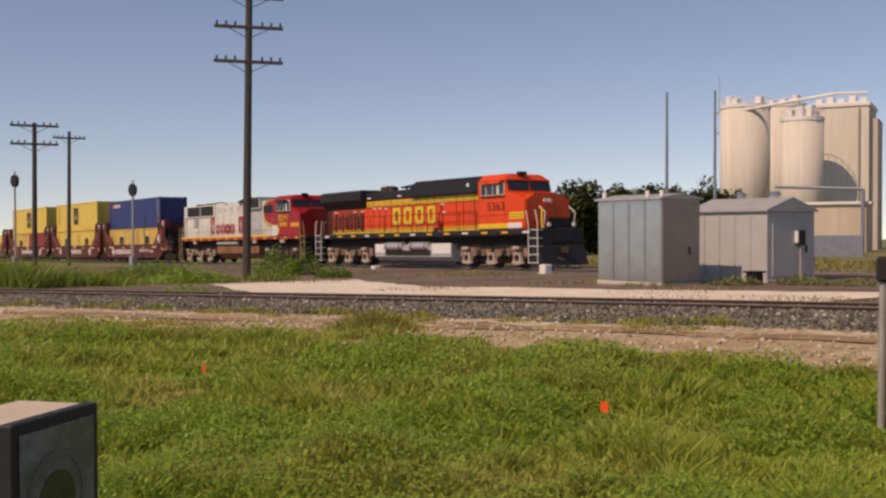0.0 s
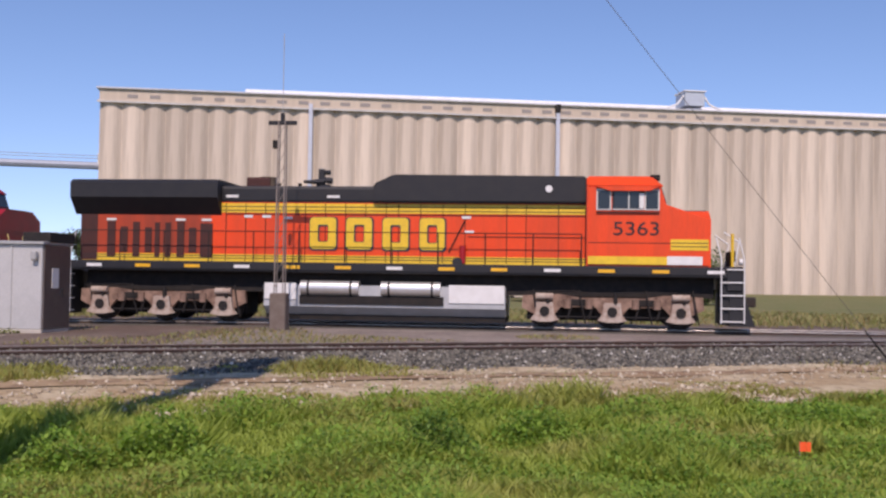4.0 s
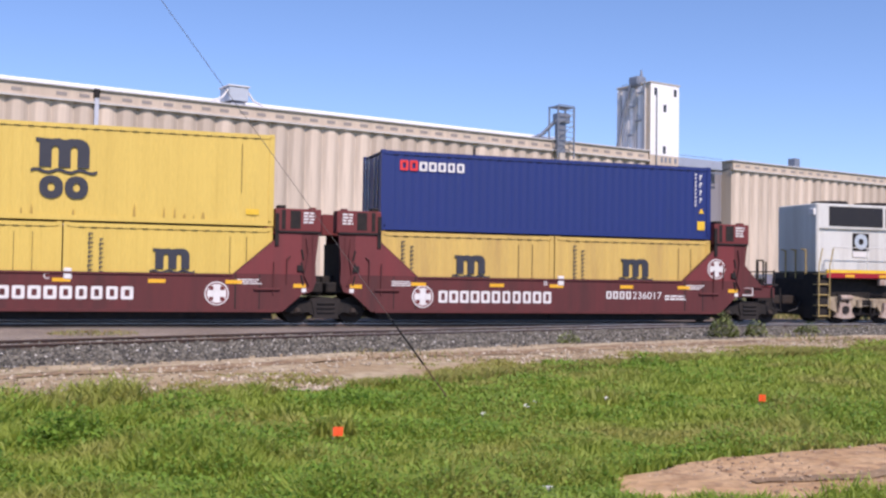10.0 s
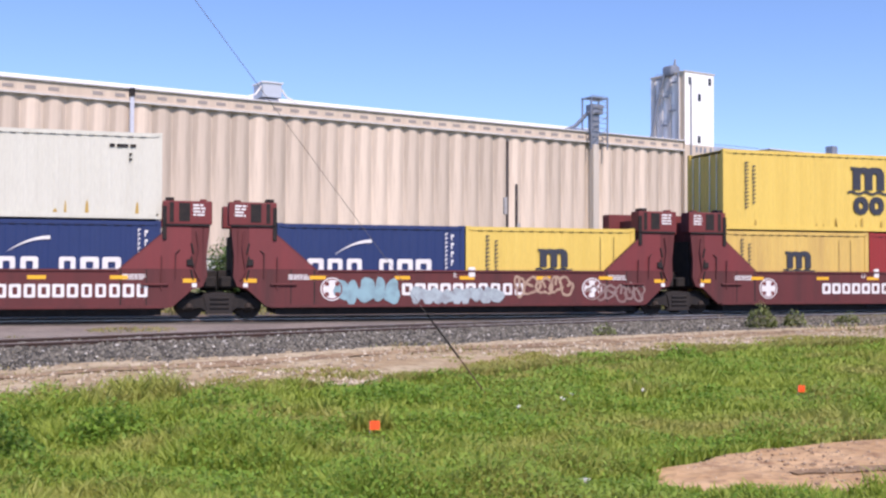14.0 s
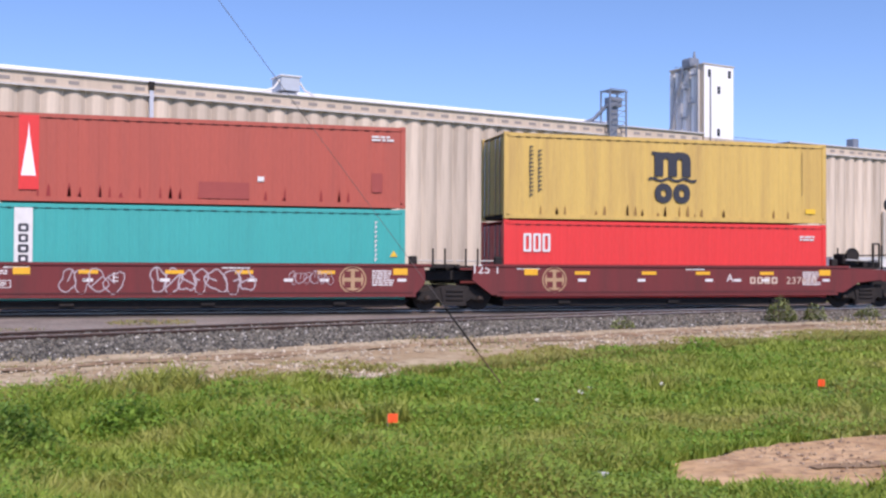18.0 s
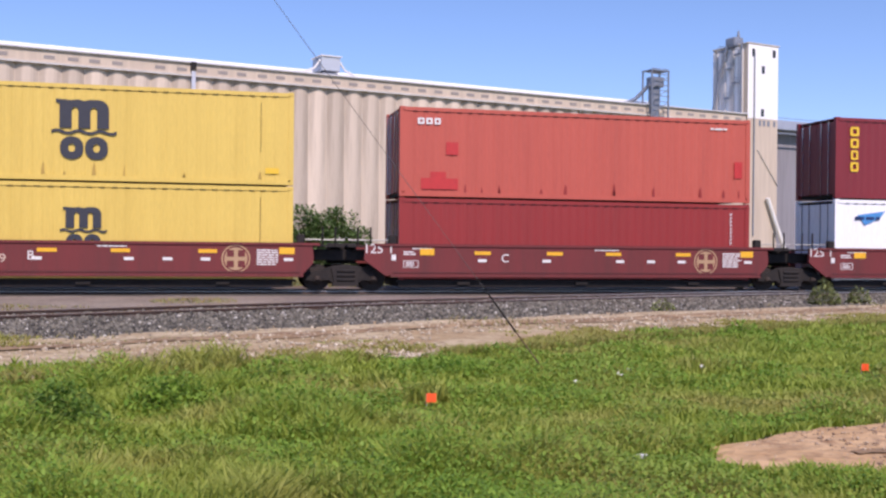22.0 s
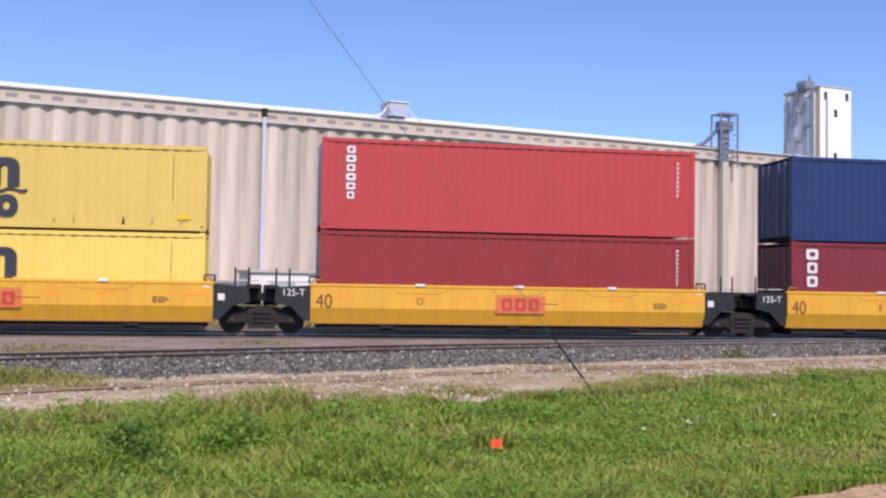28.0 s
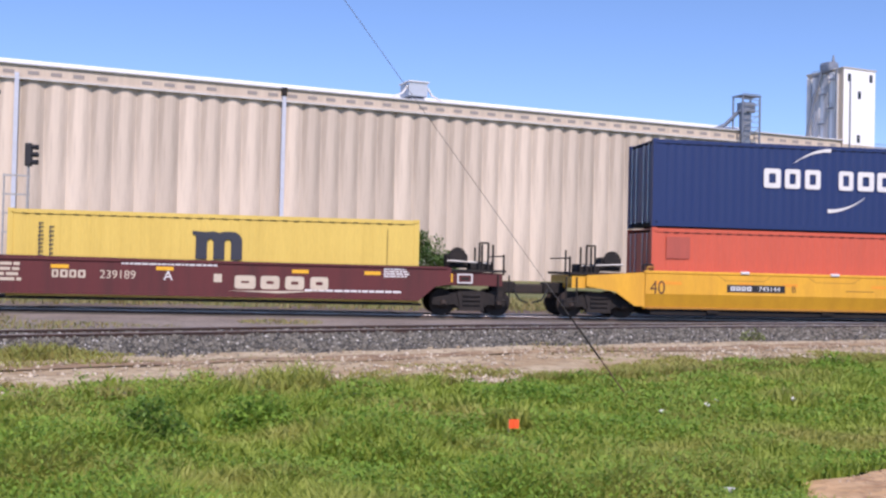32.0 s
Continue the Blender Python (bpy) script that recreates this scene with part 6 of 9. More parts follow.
def handrail(parent, xa, xb, z0, z1, y, material, step=1.45):
    n = max(2, int(abs(xb - xa) / step))
    post = shared(("post", z0, z1), lambda: rod((0, 0, z0), (0, 0, z1), 0.02, 6))
    for k in range(n + 1):
        put("handrail_post", post, material, parent, "", xa + (xb - xa) * k / n, y, 0)
    part("handrail", rod((xa, y, z1), (xb, y, z1), 0.018, 6), material, parent)


def couplers(parent, xs, z=0.87):
    for x, s in xs:
        part("coupler", rounded(min(x, x + s * 0.62), max(x, x + s * 0.62), -0.12, 0.12, z - 0.16, z + 0.16, 0.05, 2), M_WHEEL, parent)
        part("air_hose", pipe([(x, -0.4, z), (x + s * 0.2, -0.42, z - 0.35), (x + s * 0.5, -0.3, z - 0.45)], 0.03, 6), M_BLACK, parent)


def cab_shell(parent, body, xf, xb, zb, zt, w, nose_x, nose_z, roof_mat, label):
    """A wide-nosed cab: side profile from the rear wall to the nose, pushed across the width."""
    eave = zt - 0.27
    low, high = (xf + 0.08, nose_z + 0.36), (xf - 0.1, eave)
    bm = shape([(xb, zb), (nose_x, zb), (nose_x, nose_z - 0.08), low, high, (xb, eave)], -w, w)
    bmesh.ops.bevel(bm, geom=[e for e in bm.edges if abs(e.verts[0].co.y - e.verts[1].co.y) < 0.01], offset=0.05, segments=2, affect="EDGES")
    part("cab", bm, body, parent, label)
    bm = bmesh.new()
    lo = [bm.verts.new(q) for q in ((xb, -w - 0.015, eave - 0.03), (xf + 0.02, -w - 0.015, eave - 0.03), (xf + 0.02, w + 0.015, eave - 0.03), (xb, w + 0.015, eave - 0.03))]
    up = [bm.verts.new(q) for q in ((xb, -w + 0.36, zt + 0.05), (xf - 0.34, -w + 0.36, zt + 0.05), (xf - 0.34, w - 0.36, zt + 0.05), (xb, w - 0.36, zt + 0.05))]
    bm.faces.new(lo[::-1])
    bm.faces.new(up)
    for i in range(4):
        bm.faces.new((lo[i], lo[(i + 1) % 4], up[(i + 1) % 4], up[i]))
    bmesh.ops.bevel(bm, geom=bm.edges[:], offset=0.05, segments=2, affect="EDGES")
    part("cab_roof", bm, roof_mat, parent, "hipped cab roof")
    part("horn_cluster", rounded(xf - 0.32, xf - 0.02, -0.55, -0.1, zt - 0.02, zt + 0.16, 0.05, 2), M_UNDER, parent)
    # black panel that paints the shade on the wall behind the cab
    part("rear_doorway", box(xb - 0.012, xb, -w + 0.03, -1.05, zb + 0.1, eave - 0.15), M_BLACK, parent, "black panel for the shaded rear cab wall")
    part("roof_antenna", rod((xb + 0.9, 0, zt), (xb + 0.9, 0, zt + 0.14), 0.16, 12, 0.12), M_UNDER, parent)
    part("side_weld", box(xb + 0.05, nose_x - 0.25, -w - 0.006, -w, nose_z - 0.82, nose_z - 0.80), M_UNDER, parent)
    # raised middle of the nose with sloping shoulders
    bm = shape([(-w + 0.1, nose_z - 0.5), (w - 0.1, nose_z - 0.5), (w - 0.1, nose_z - 0.1), (0.85, nose_z + 0.2), (-0.85, nose_z + 0.2), (-w + 0.1, nose_z - 0.1)], -nose_x - 0.012, -xf)
    bmesh.ops.rotate(bm, verts=bm.verts[:], cent=(0, 0, 0), matrix=Matrix.Rotation(math.pi / 2, 3, "Z"))
    part("nose_hump", bm, body, parent)
    part("nose_top", rounded(xf + 0.1, nose_x - 0.06, -0.82, 0.82, nose_z + 0.19, nose_z + 0.225, 0.01, 1), M_BLACK, parent, "black nose top")
    # windscreens in the steep front
    for y0, y1 in ((-w + 0.1, -0.06), (0.06, w - 0.1)):
        bm = bmesh.new()
        c = [(low[0] + (high[0] - low[0]) * f + 0.03, y, low[1] + (high[1] - low[1]) * f) for f, y in ((0.08, y0), (0.08, y1), (0.93, y1), (0.93, y0))]
        bm.faces.new([bm.verts.new(p) for p in c])
        r = bmesh.ops.extrude_face_region(bm, geom=bm.faces[:])
        for v in [g for g in r["geom"] if isinstance(g, bmesh.types.BMVert)]:
            v.co.x -= 0.05
        part("windscreen", bm, M_GLASS, parent)


def side_windows(parent, x0, x1, z0, z1, y, frame_mat, visor=True):
    """Two framed quarter lights and a recessed sliding pair between them."""
    w = x1 - x0
    for a, b in ((0.0, 0.20), (0.80, 1.0)):
        part("window_frame", rounded(x0 + a * w - 0.045, x0 + b * w + 0.045, y - 0.03, y, z0 - 0.045, z1 + 0.045, 0.01, 1), frame_mat, parent)
        part("window_pane", rounded(x0 + a * w, x0 + b * w, y - 0.045, y - 0.02, z0, z1, 0.006, 1), M_GLASS, parent)
    part("window_recess", box(x0 + 0.24 * w, x0 + 0.77 * w, y - 0.012, y, z0 - 0.02, z1 + 0.02), M_BLACK, parent)
    for a, b in ((0.27, 0.50), (0.53, 0.69)):
        part("sliding_pane", rounded(x0 + a * w, x0 + b * w, y - 0.026, y - 0.012, z0 + 0.03, z1, 0.006, 1), M_GLASS, parent)
    part("sliding_post", box(x0 + 0.505 * w, x0 + 0.525 * w, y - 0.034, y - 0.012, z0, z1), frame_mat, parent)
    part("sliding_sill", box(x0 + 0.24 * w, x0 + 0.77 * w, y - 0.04, y - 0.012, z0 - 0.03, z0), frame_mat, parent)
    part("seat_back", box(x0 + 0.69 * w, x0 + 0.77 * w, y - 0.03, y - 0.012, z0 + 0.02, z1 - 0.08), M_WHITE, parent)
    part("arm_rest", box(x0 - 0.04, x1 + 0.04, y - 0.06, y, z0 - 0.13, z0 - 0.09), M_UNDER, parent)
    if visor:
        bm = shape([(x0 + 0.12 * w, z1 + 0.06), (x0 + 0.20 * w, z1 - 0.12), (x0 + 0.70 * w, z1 - 0.12), (x0 + 0.80 * w, z1 + 0.06)], y - 0.24, y - 0.03)
        part("sun_visor", bm, M_BLACK, parent, "black window awning")
    else:
        bm = shape([(x0 - 0.05, z1 + 0.12), (x0 + 0.2 * w, z1 - 0.02), (x0 + 0.85 * w, z1 - 0.02), (x1 + 0.05, z1 + 0.12)], y - 0.16, y - 0.012)
        part("sun_visor", bm, M_ORANGE, parent)


M_LOUVRE = mat("sooty red louvre paint", (0.06, 0.014, 0.010), 0.75, 0, (0.025, 0.010, 0.008), 0.6, 4)


def locomotive_orange():
    t = thing("lead_locomotive", "orange, yellow and black six-axle freight locomotive leading the train", "locomotive")
    part("underframe", rounded(-21.3, -0.55, -1.5, 1.5, 1.60, 1.92, 0.03, 1), M_BLACK, t)
    part("side_sill", box(-21.25, -0.9, -1.53, -1.5, 1.68, 1.9), M_BLACK, t)
    part("underbody", box(-20.8, -0.9, -1.02, 1.02, 0.98, 1.62), M_UNDER, t, "gear block under the frame, shade in its black")
    # long hood in bands
    part("hood", rounded(-21.05, -4.7, -1.0, 1.0, 1.92, 4.28, 0.05, 2), M_ORANGE, t, "orange engine hood")
    part("lower_stripe", box(-21.06, -4.72, -1.012, 1.012, 1.93, 2.16), M_LYELLOW, t, "yellow stripe")
    part("upper_stripe", box(-17.3, -4.72, -1.012, 1.012, 3.50, 3.80), M_LYELLOW, t, "yellow stripe")
    for z in (2.02, 2.10, 3.56, 3.68):
        part("pinstripe", box(-21.0 if z < 3 else -17.3, -4.74, -1.018, 1.018, z, z + 0.025), M_BLACK, t)
    part("hood_roof", rounded(-16.4, -4.74, -1.03, 1.03, 3.81, 4.36, 0.10, 2), M_BLACK, t, "black hood top")
    bm = shape([(-1.02, 3.42), (1.02, 3.42), (1.46, 3.95), (1.46, 4.42), (1.3, 4.53), (-1.3, 4.53), (-1.46, 4.42), (-1.46, 3.95)], 16.35, 21.25)
    bmesh.ops.rotate(bm, verts=bm.verts[:], cent=(0, 0, 0), matrix=Matrix.Rotation(math.pi / 2, 3, "Z"))
    part("radiator_wing", bm, M_BLACK, t, "black flared radiator wing")
    bm = shape([(-11.4, 3.84), (-4.76, 3.84), (-4.76, 4.68), (-10.75, 4.72), (-11.4, 4.42)], -1.22, 1.22)
    bmesh.ops.bevel(bm, geom=bm.edges[:], offset=0.05, segments=2, affect="EDGES")
    part("dynamic_brake_box", bm, M_BLACK, t)
    # soot and the shadow of the wing both painted into this panel
    part("rear_hood_panel", box(-21.04, -16.7, -1.007, 1.007, 2.18, 3.44), mat("orange enamel dark with soot and wing shade", (0.40, 0.045, 0.010), 0.6, 0, (0.09, 0.022, 0.012), 0.75, 1.3, streak=True), t, "red-orange panel darkened for soot and wing shade")
    for x, w, low, top in ((-20.03, 0.28, 2.06, 3.20), (-19.6, 0.25, 2.2, 3.02), (-19.19, 0.23, 2.06, 3.18), (-18.78, 0.23, 2.2, 3.0), (-18.48, 0.17, 2.06, 3.16), (-18.12, 0.19, 2.06, 3.16), (-17.7, 0.25, 2.06, 3.18), (-17.3, 0.25, 2.2, 3.0), (-16.84, 0.41, 2.06, 3.14)):
        part("louvre", rounded(x - w / 2, x + w / 2, -1.034, -0.99, low, top, 0.008, 1), M_LOUVRE, t)
    for x in (-20.03, -17.7, -16.84):
        part("warning_plate", box(x - 0.16, x + 0.16, -1.036, -1.0, 3.22, 3.29), M_WHITE, t)
    part("sooty_corner", box(-21.07, -20.5, -1.016, 1.016, 1.94, 3.44), M_LOUVRE, t, "near-black hood end")
    for x in (-16.2, -15.55, -14.9, -14.25, -13.6, -12.95, -12.3, -11.65, -11.0, -10.6, -9.9, -9.2, -8.5, -7.2, -6.6, -5.6):
        part("hood_door_seam", box(x - 0.011, x + 0.011, -1.019, -1.0, 1.95, 3.80), M_UNDER, t)
    part("hood_seam", box(-8.4, -4.75, -1.019, -1.0, 2.78, 2.80), M_UNDER, t)
    part("hood_seam", box(-16.2, -4.75, -1.019, -1.0, 3.44, 3.465), M_UNDER, t)
    for x, z in ((-14.6, 3.66), (-13.9, 3.66)):
        part("lift_hook", rod((x, -0.6, 4.3), (x, -0.6, 4.48), 0.06, 8), M_UNDER, t)
    part("grab_slope", rod((-9.0, -1.04, 2.3), (-8.5, -1.04, 3.3), 0.02, 6), M_UNDER, t)
    part("extinguisher", rod((-8.55, -1.2, 1.95), (-8.55, -1.2, 2.5), 0.1, 10), M_LRED, t, "red extinguisher")
    part("hose_reel", rod((-8.7, -1.38, 1.98), (-8.7, -1.25, 1.98), 0.16, 12), M_BLACK, t)
    bm = bmesh.new()
    disc(bm, -5.9, 4.28, 0, 0.11, -1.235, -1.22, 14)
    part("roof_badge", bm, M_WHITE, t, "small white badge")
    part("hood_badge", box(-12.9, -12.5, -1.045, -1.03, 3.98, 4.06), M_WHITE, t)
    part("hood_badge", box(-16.2, -15.8, -1.045, -1.03, 3.98, 4.06), M_WHITE, t)
    part("exhaust_stack", rounded(-15.75, -14.95, -0.4, 0.4, 4.3, 4.7, 0.06, 2), M_LOUVRE, t)
    part("stack_liner", rod((-15.1, -0.1, 4.3), (-15.1, -0.1, 4.72), 0.28, 16), M_TAN, t)
    part("horn_post", rod((-13.45, 0, 4.34), (-13.45, 0, 4.62), 0.06, 8), M_BLACK, t)
    part("horn_bell", rod((-13.0, 0.1, 4.63), (-13.6, 0.1, 4.63), 0.10, 8, 0.05), M_BLACK, t)
    part("horn_bell", rod((-13.9, -0.1, 4.58), (-13.2, -0.1, 4.58), 0.05, 8, 0.10), M_BLACK, t)
    cab_shell(t, M_ORANGE, -2.45, -4.75, 1.92, 4.64, 1.46, -1.05, 3.44, M_ORANGE, "orange wide-nosed cab")
    side_windows(t, -4.42, -2.62, 3.66, 4.22, -1.46, M_SILVER, False)
    part("cab_stripe", box(-2.24, -1.12, -1.472, 1.472, 2.42, 2.75), M_LYELLOW, t, "yellow nose stripe")
    for z in (2.52, 2.63):
        part("pinstripe", box(-2.22, -1.13, -1.478, 1.478, z, z + 0.022), M_BLACK, t)
    part("cab_sill_stripe", box(-4.7, -2.34, -1.472, 1.472, 1.98, 2.22), M_LYELLOW, t)
    part("cab_sill_patch", box(-2.34, -1.3, -1.474, 1.474, 1.98, 2.24), M_WHITE, t, "white sill patch")
    words("5363", 0.40, t, M_BLACK, -3.26, -1.475, 2.87, "road_number", 1.0, 1.25, label="black road number")
    emblem_row(t, M_LYELLOW, -13.6, -8.95, 2.36, 3.36, -1.02, 4, 5, "painted_emblem", "large yellow emblem shapes", M_DARKMARK, 0.11, 0.10)
    for x, z in ((-15.6, 3.34), (-15.0, 3.34), (-14.3, 3.3), (-8.6, 3.35), (-8.5, 2.9)):
        part("warning_plate", box(x, x + 0.28, -1.022, -1.0, z, z + 0.08), M_WHITE, t)
    # tank, reservoirs
    bm = shape([(-0.95, 0.18), (0.95, 0.18), (1.38, 0.55), (1.38, 1.22), (-1.38, 1.22), (-1.38, 0.55)], 7.2, 14.8)
    bmesh.ops.rotate(bm, verts=bm.verts[:], cent=(0, 0, 0), matrix=Matrix.Rotation(math.pi / 2, 3, "Z"))
    part("fuel_tank", bm, M_GREY, t, "dull grey fuel tank")
    part("tank_skirt", box(-14.8, -7.2, -1.1, 1.1, 0.12, 0.3), M_UNDER, t)
    for a, b in ((-13.6, -11.75), (-11.05, -9.2)):
        part("air_reservoir", rod((a, -1.36, 1.13), (b, -1.36, 1.13), 0.23, 18), M_ALU, t, "bright air reservoir")
        for x in (a + 0.25, b - 0.25):
            part("strap", rod((x - 0.03, -1.36, 1.13), (x + 0.03, -1.36, 1.13), 0.24, 18), M_UNDER, t)
    part("tank_recess", box(-13.65, -9.1, -1.42, -1.3, 0.62, 0.9), M_UNDER, t)
    part("tank_end_box", rounded(-14.78, -13.75, -1.42, -1.3, 0.75, 1.27, 0.02, 1), M_WHITE, t)
    part("tank_end_box", rounded(-8.95, -7.22, -1.42, -1.3, 0.7, 1.27, 0.02, 1), M_WHITE, t)
    loco_truck(t, -18.2, M_RUSTY)
    loco_truck(t, -3.95, M_RUSTY)
    stair(t, -0.75, -0.08, -1, M_BLACK, M_WHITE)
    stair(t, -21.85, -21.15, 1, M_BLACK, M_WHITE)
    handrail(t, -21.0, -4.9, 1.92, 2.88, -1.46, M_UNDER)
    for k in range(13):
        x = -20.6 + k * 1.62
        part("sill_reflector", box(x, x + 0.5, -1.54, -1.53, 1.72, 1.82), M_REFLECT if k % 3 else M_WHITE, t)
    part("end_plate", rounded(-0.6, -0.1, -1.45, 1.45, 1.2, 1.95, 0.04, 1), M_BLACK, t)
    part("plough", shape([(-0.5, 0.16), (0.25, 0.16), (0.05, 0.75), (-0.1, 1.15), (-0.5, 1.15)], -1.45, 1.45), M_BLACK, t)
    part("rear_pilot", rounded(-21.85, -21.4, -1.4, 1.4, 0.3, 1.6, 0.04, 1), M_BLACK, t)
    part("front_gate", rounded(-0.3, -0.2, -0.7, 0.7, 1.95, 2.45, 0.03, 1), M_UNDER, t)
    part("headlight", rod((-1.06, -0.2, 3.3), (-0.97, -0.2, 3.3), 0.11, 14), M_WHITE, t)
    part("headlight", rod((-1.06, 0.1, 3.3), (-0.97, 0.1, 3.3), 0.11, 14), M_WHITE, t)
    for y in (-0.8, 0.8):
        part("ditch_light", rod((-0.12, y, 2.1), (-0.02, y, 2.1), 0.1, 12), M_WHITE, t)
        part("front_rail", pipe([(-0.3, y * 1.2, 1.9), (-0.15, y * 1.2, 2.7), (-0.6, y * 1.2, 3.0)], 0.025, 6), M_WHITE, t)
    part("flag_post", rod((-0.35, -1.0, 1.95), (-0.35, -1.0, 2.95), 0.05), M_LYELLOW, t)
    couplers(t, ((-0.1, 1), (-21.8, -1)))
    part("nose_door", rounded(-1.05, -1.02, -0.35, 0.35, 1.98, 3.2, 0.005, 1), M_ORANGE, t)
    return t


def locomotive_silver():
    t = thing("second_locomotive", "silver and crimson six-axle freight locomotive with yellow trim", "locomotive")
    part("underframe", rounded(-20.9, -0.45, -1.48, 1.48, 1.68, 1.92, 0.03, 1), M_BLACK, t)
    part("underbody", box(-20.4, -0.7, -1.02, 1.02, 0.98, 1.70), M_UNDER, t, "gear block under the frame, shade in its black")
    part("sill_band", box(-20.7, -0.6, -1.51, -1.48, 1.72, 1.90), M_LRED, t, "crimson sill band")
    part("sill_trim", box(-20.7, -4.9, -1.50, -1.40, 1.90, 2.02), M_LYELLOW, t, "yellow sill trim")
    part("hood", rounded(-20.75, -4.6, -1.0, 1.0, 1.92, 4.45, 0.06, 2), M_SILVER, t, "dull silver engine hood")
    part("radiator_housing", rounded(-20.8, -15.0, -1.10, 1.10, 3.55, 4.50, 0.05, 2), M_SILVER, t)
    part("rear_face", rounded(-20.9, -20.74, -1.15, 1.15, 1.92, 4.5, 0.04, 1), M_SILVER, t)
    for a, b in ((-20.3, -17.82), (-17.68, -15.25)):
        part("radiator_grille", rounded(a, b, -1.12, -1.09, 3.66, 4.40, 0.01, 1), M_BLACK, t, "dark radiator grille")
        for k in range(6):
            z = 3.72 + k * 0.115
            part("grille_slat", box(a + 0.05, b - 0.05, -1.128, -1.12, z, z + 0.03), M_BLACK, t)
    for x in (-19.4, -17.4, -15.9):
        part("roof_fan", rod((x, 0, 4.48), (x, 0, 4.66), 0.72, 24, 0.66), M_UNDER, t)
    part("air_filter_box", rounded(-9.1, -7.05, -1.22, 1.22, 3.90, 4.70, 0.05, 2), M_SILVER, t)
    part("filter_grille", rounded(-9.0, -7.15, -1.25, -1.21, 4.0, 4.62, 0.01, 1), M_BLACK, t, "dark intake grille")
    part("filter_eave", shape([(-10.7, 4.47), (-9.2, 4.62), (-7.0, 4.66), (-7.0, 4.72), (-9.4, 4.73), (-10.2, 4.6)], -1.26, 1.26), M_UNDER, t, "sooty sloping eave")
    part("door_surround", box(-9.1, -7.05, -1.012, -1.0, 2.05, 3.9), M_GREY, t)
    part("roof_hump", rounded(-10.5, -9.1, -0.9, 0.9, 4.4, 4.72, 0.06, 2), M_SILVER, t)
    part("roof_catwalk", rounded(-15.0, -10.5, -0.95, 0.95, 4.45, 4.58, 0.03, 1), M_SILVER, t)
    part("large_door", rounded(-8.9, -7.25, -1.03, -1.0, 2.2, 3.88, 0.01, 1), M_GREY, t, "pale access door")
    part("small_door", rounded(-7.1, -6.2, -1.03, -1.0, 2.2, 3.8, 0.01, 1), M_SILVER, t)
    for k in range(6):
        x = -17.0 + k * 0.56
        part("panel_door", rounded(x, x + 0.5, -1.03, -1.0, 2.1, 3.3, 0.01, 1), M_SILVER, t)
    for k in range(5):
        x = -14.7 + k * 1.1
        part("panel_seam", box(x - 0.01, x + 0.01, -1.006, -1.0, 2.05, 4.15), M_SEAM, t)
        part("vent_slot", box(x + 0.62, x + 0.68, -1.01, -1.0, 3.72, 3.98), M_SEAM, t)
        part("latch", box(x + 0.3, x + 0.38, -1.03, -1.0, 3.95, 4.05), M_UNDER, t)
    part("roof_seam", box(-15.0, -9.2, -1.008, -1.0, 4.14, 4.165), M_SEAM, t)
    for x, z, w, m in ((-14.35, 3.58, 0.16, M_WHITE), (-13.4, 3.4, 0.17, M_PEELED), (-10.4, 3.55, 0.2, M_WHITE), (-12.1, 3.5, 0.1, M_WHITE)):
        part("sticker", box(x - w, x + w, -1.008, -1.0, z - 0.05, z + 0.06), m, t)
    for x, w, z in ((-10.7, 0.22, 4.33), (-8.95, 0.2, 4.3), (-13.1, 0.3, 4.4)):
        part("soot_stain", shape([(x - w, z), (x + w * 0.8, z - 0.03), (x + w, z + 0.08), (x - w * 0.4, z + 0.11)], -1.006, -1.0), M_SOOT, t, "sooty stain under the roof edge")
    part("deck_shelf", rounded(-15.1, -14.4, -0.9, -0.4, 4.56, 4.66, 0.02, 1), M_UNDER, t)
    part("shutter", rounded(-19.15, -18.4, -1.03, -1.0, 2.75, 3.42, 0.01, 1), M_UNDER, t, "dark shutter opening")
    bm = bmesh.new()
    disc(bm, -18.78, 3.1, 0.12, 0.3, -1.045, -1.03, 16)
    part("fan_ring", bm, M_ALU, t)
    part("white_patch", box(-19.15, -18.4, -1.035, -1.0, 2.52, 2.73), M_WHITE, t)
    emblem_row(t, M_LRED, -15.0, -12.4, 2.2, 2.95, -1.03, 3, 6, "painted_emblem", "large crimson emblem shapes", None, 0.05, 0.2, 0.36)
    emblem_row(t, M_LRED, -15.9, -15.1, 2.2, 3.5, -1.035, 1, 7, "painted_emblem", "large crimson emblem shapes", None, 0.05, 0.2, 0.36)
    emblem_row(t, M_LRED, -12.4, -11.6, 2.2, 2.95, -1.03, 1, 8, "painted_emblem", "", None, 0.05, 0.2, 0.36)
    emblem_row(t, M_LRED, -10.95, -10.1, 2.22, 3.45, -1.03, 1, 3, "painted_emblem", "large crimson emblem shapes", None, 0.05, 0.2, 0.36)
    emblem_row(t, M_LRED, -10.1, -9.3, 2.22, 2.9, -1.03, 1, 12, "painted_emblem", "", None, 0.05, 0.2, 0.36)
    # crimson sweep ahead of the silver
    arc = [(-5.5 - 1.25 * math.sin(math.pi * k / 14), 4.45 - 1.7 * (1 - math.cos(math.pi * k / 14)) / 2) for k in range(15)]
    part("sweep_outline", shape([(-4.6, 4.53)] + [(x - 0.15, z + (0.08 if z > 3.6 else -0.14)) for x, z in arc] + [(-4.6, 2.60)], -1.03, -0.99), M_BLACK, t, "black edge of the sweep")
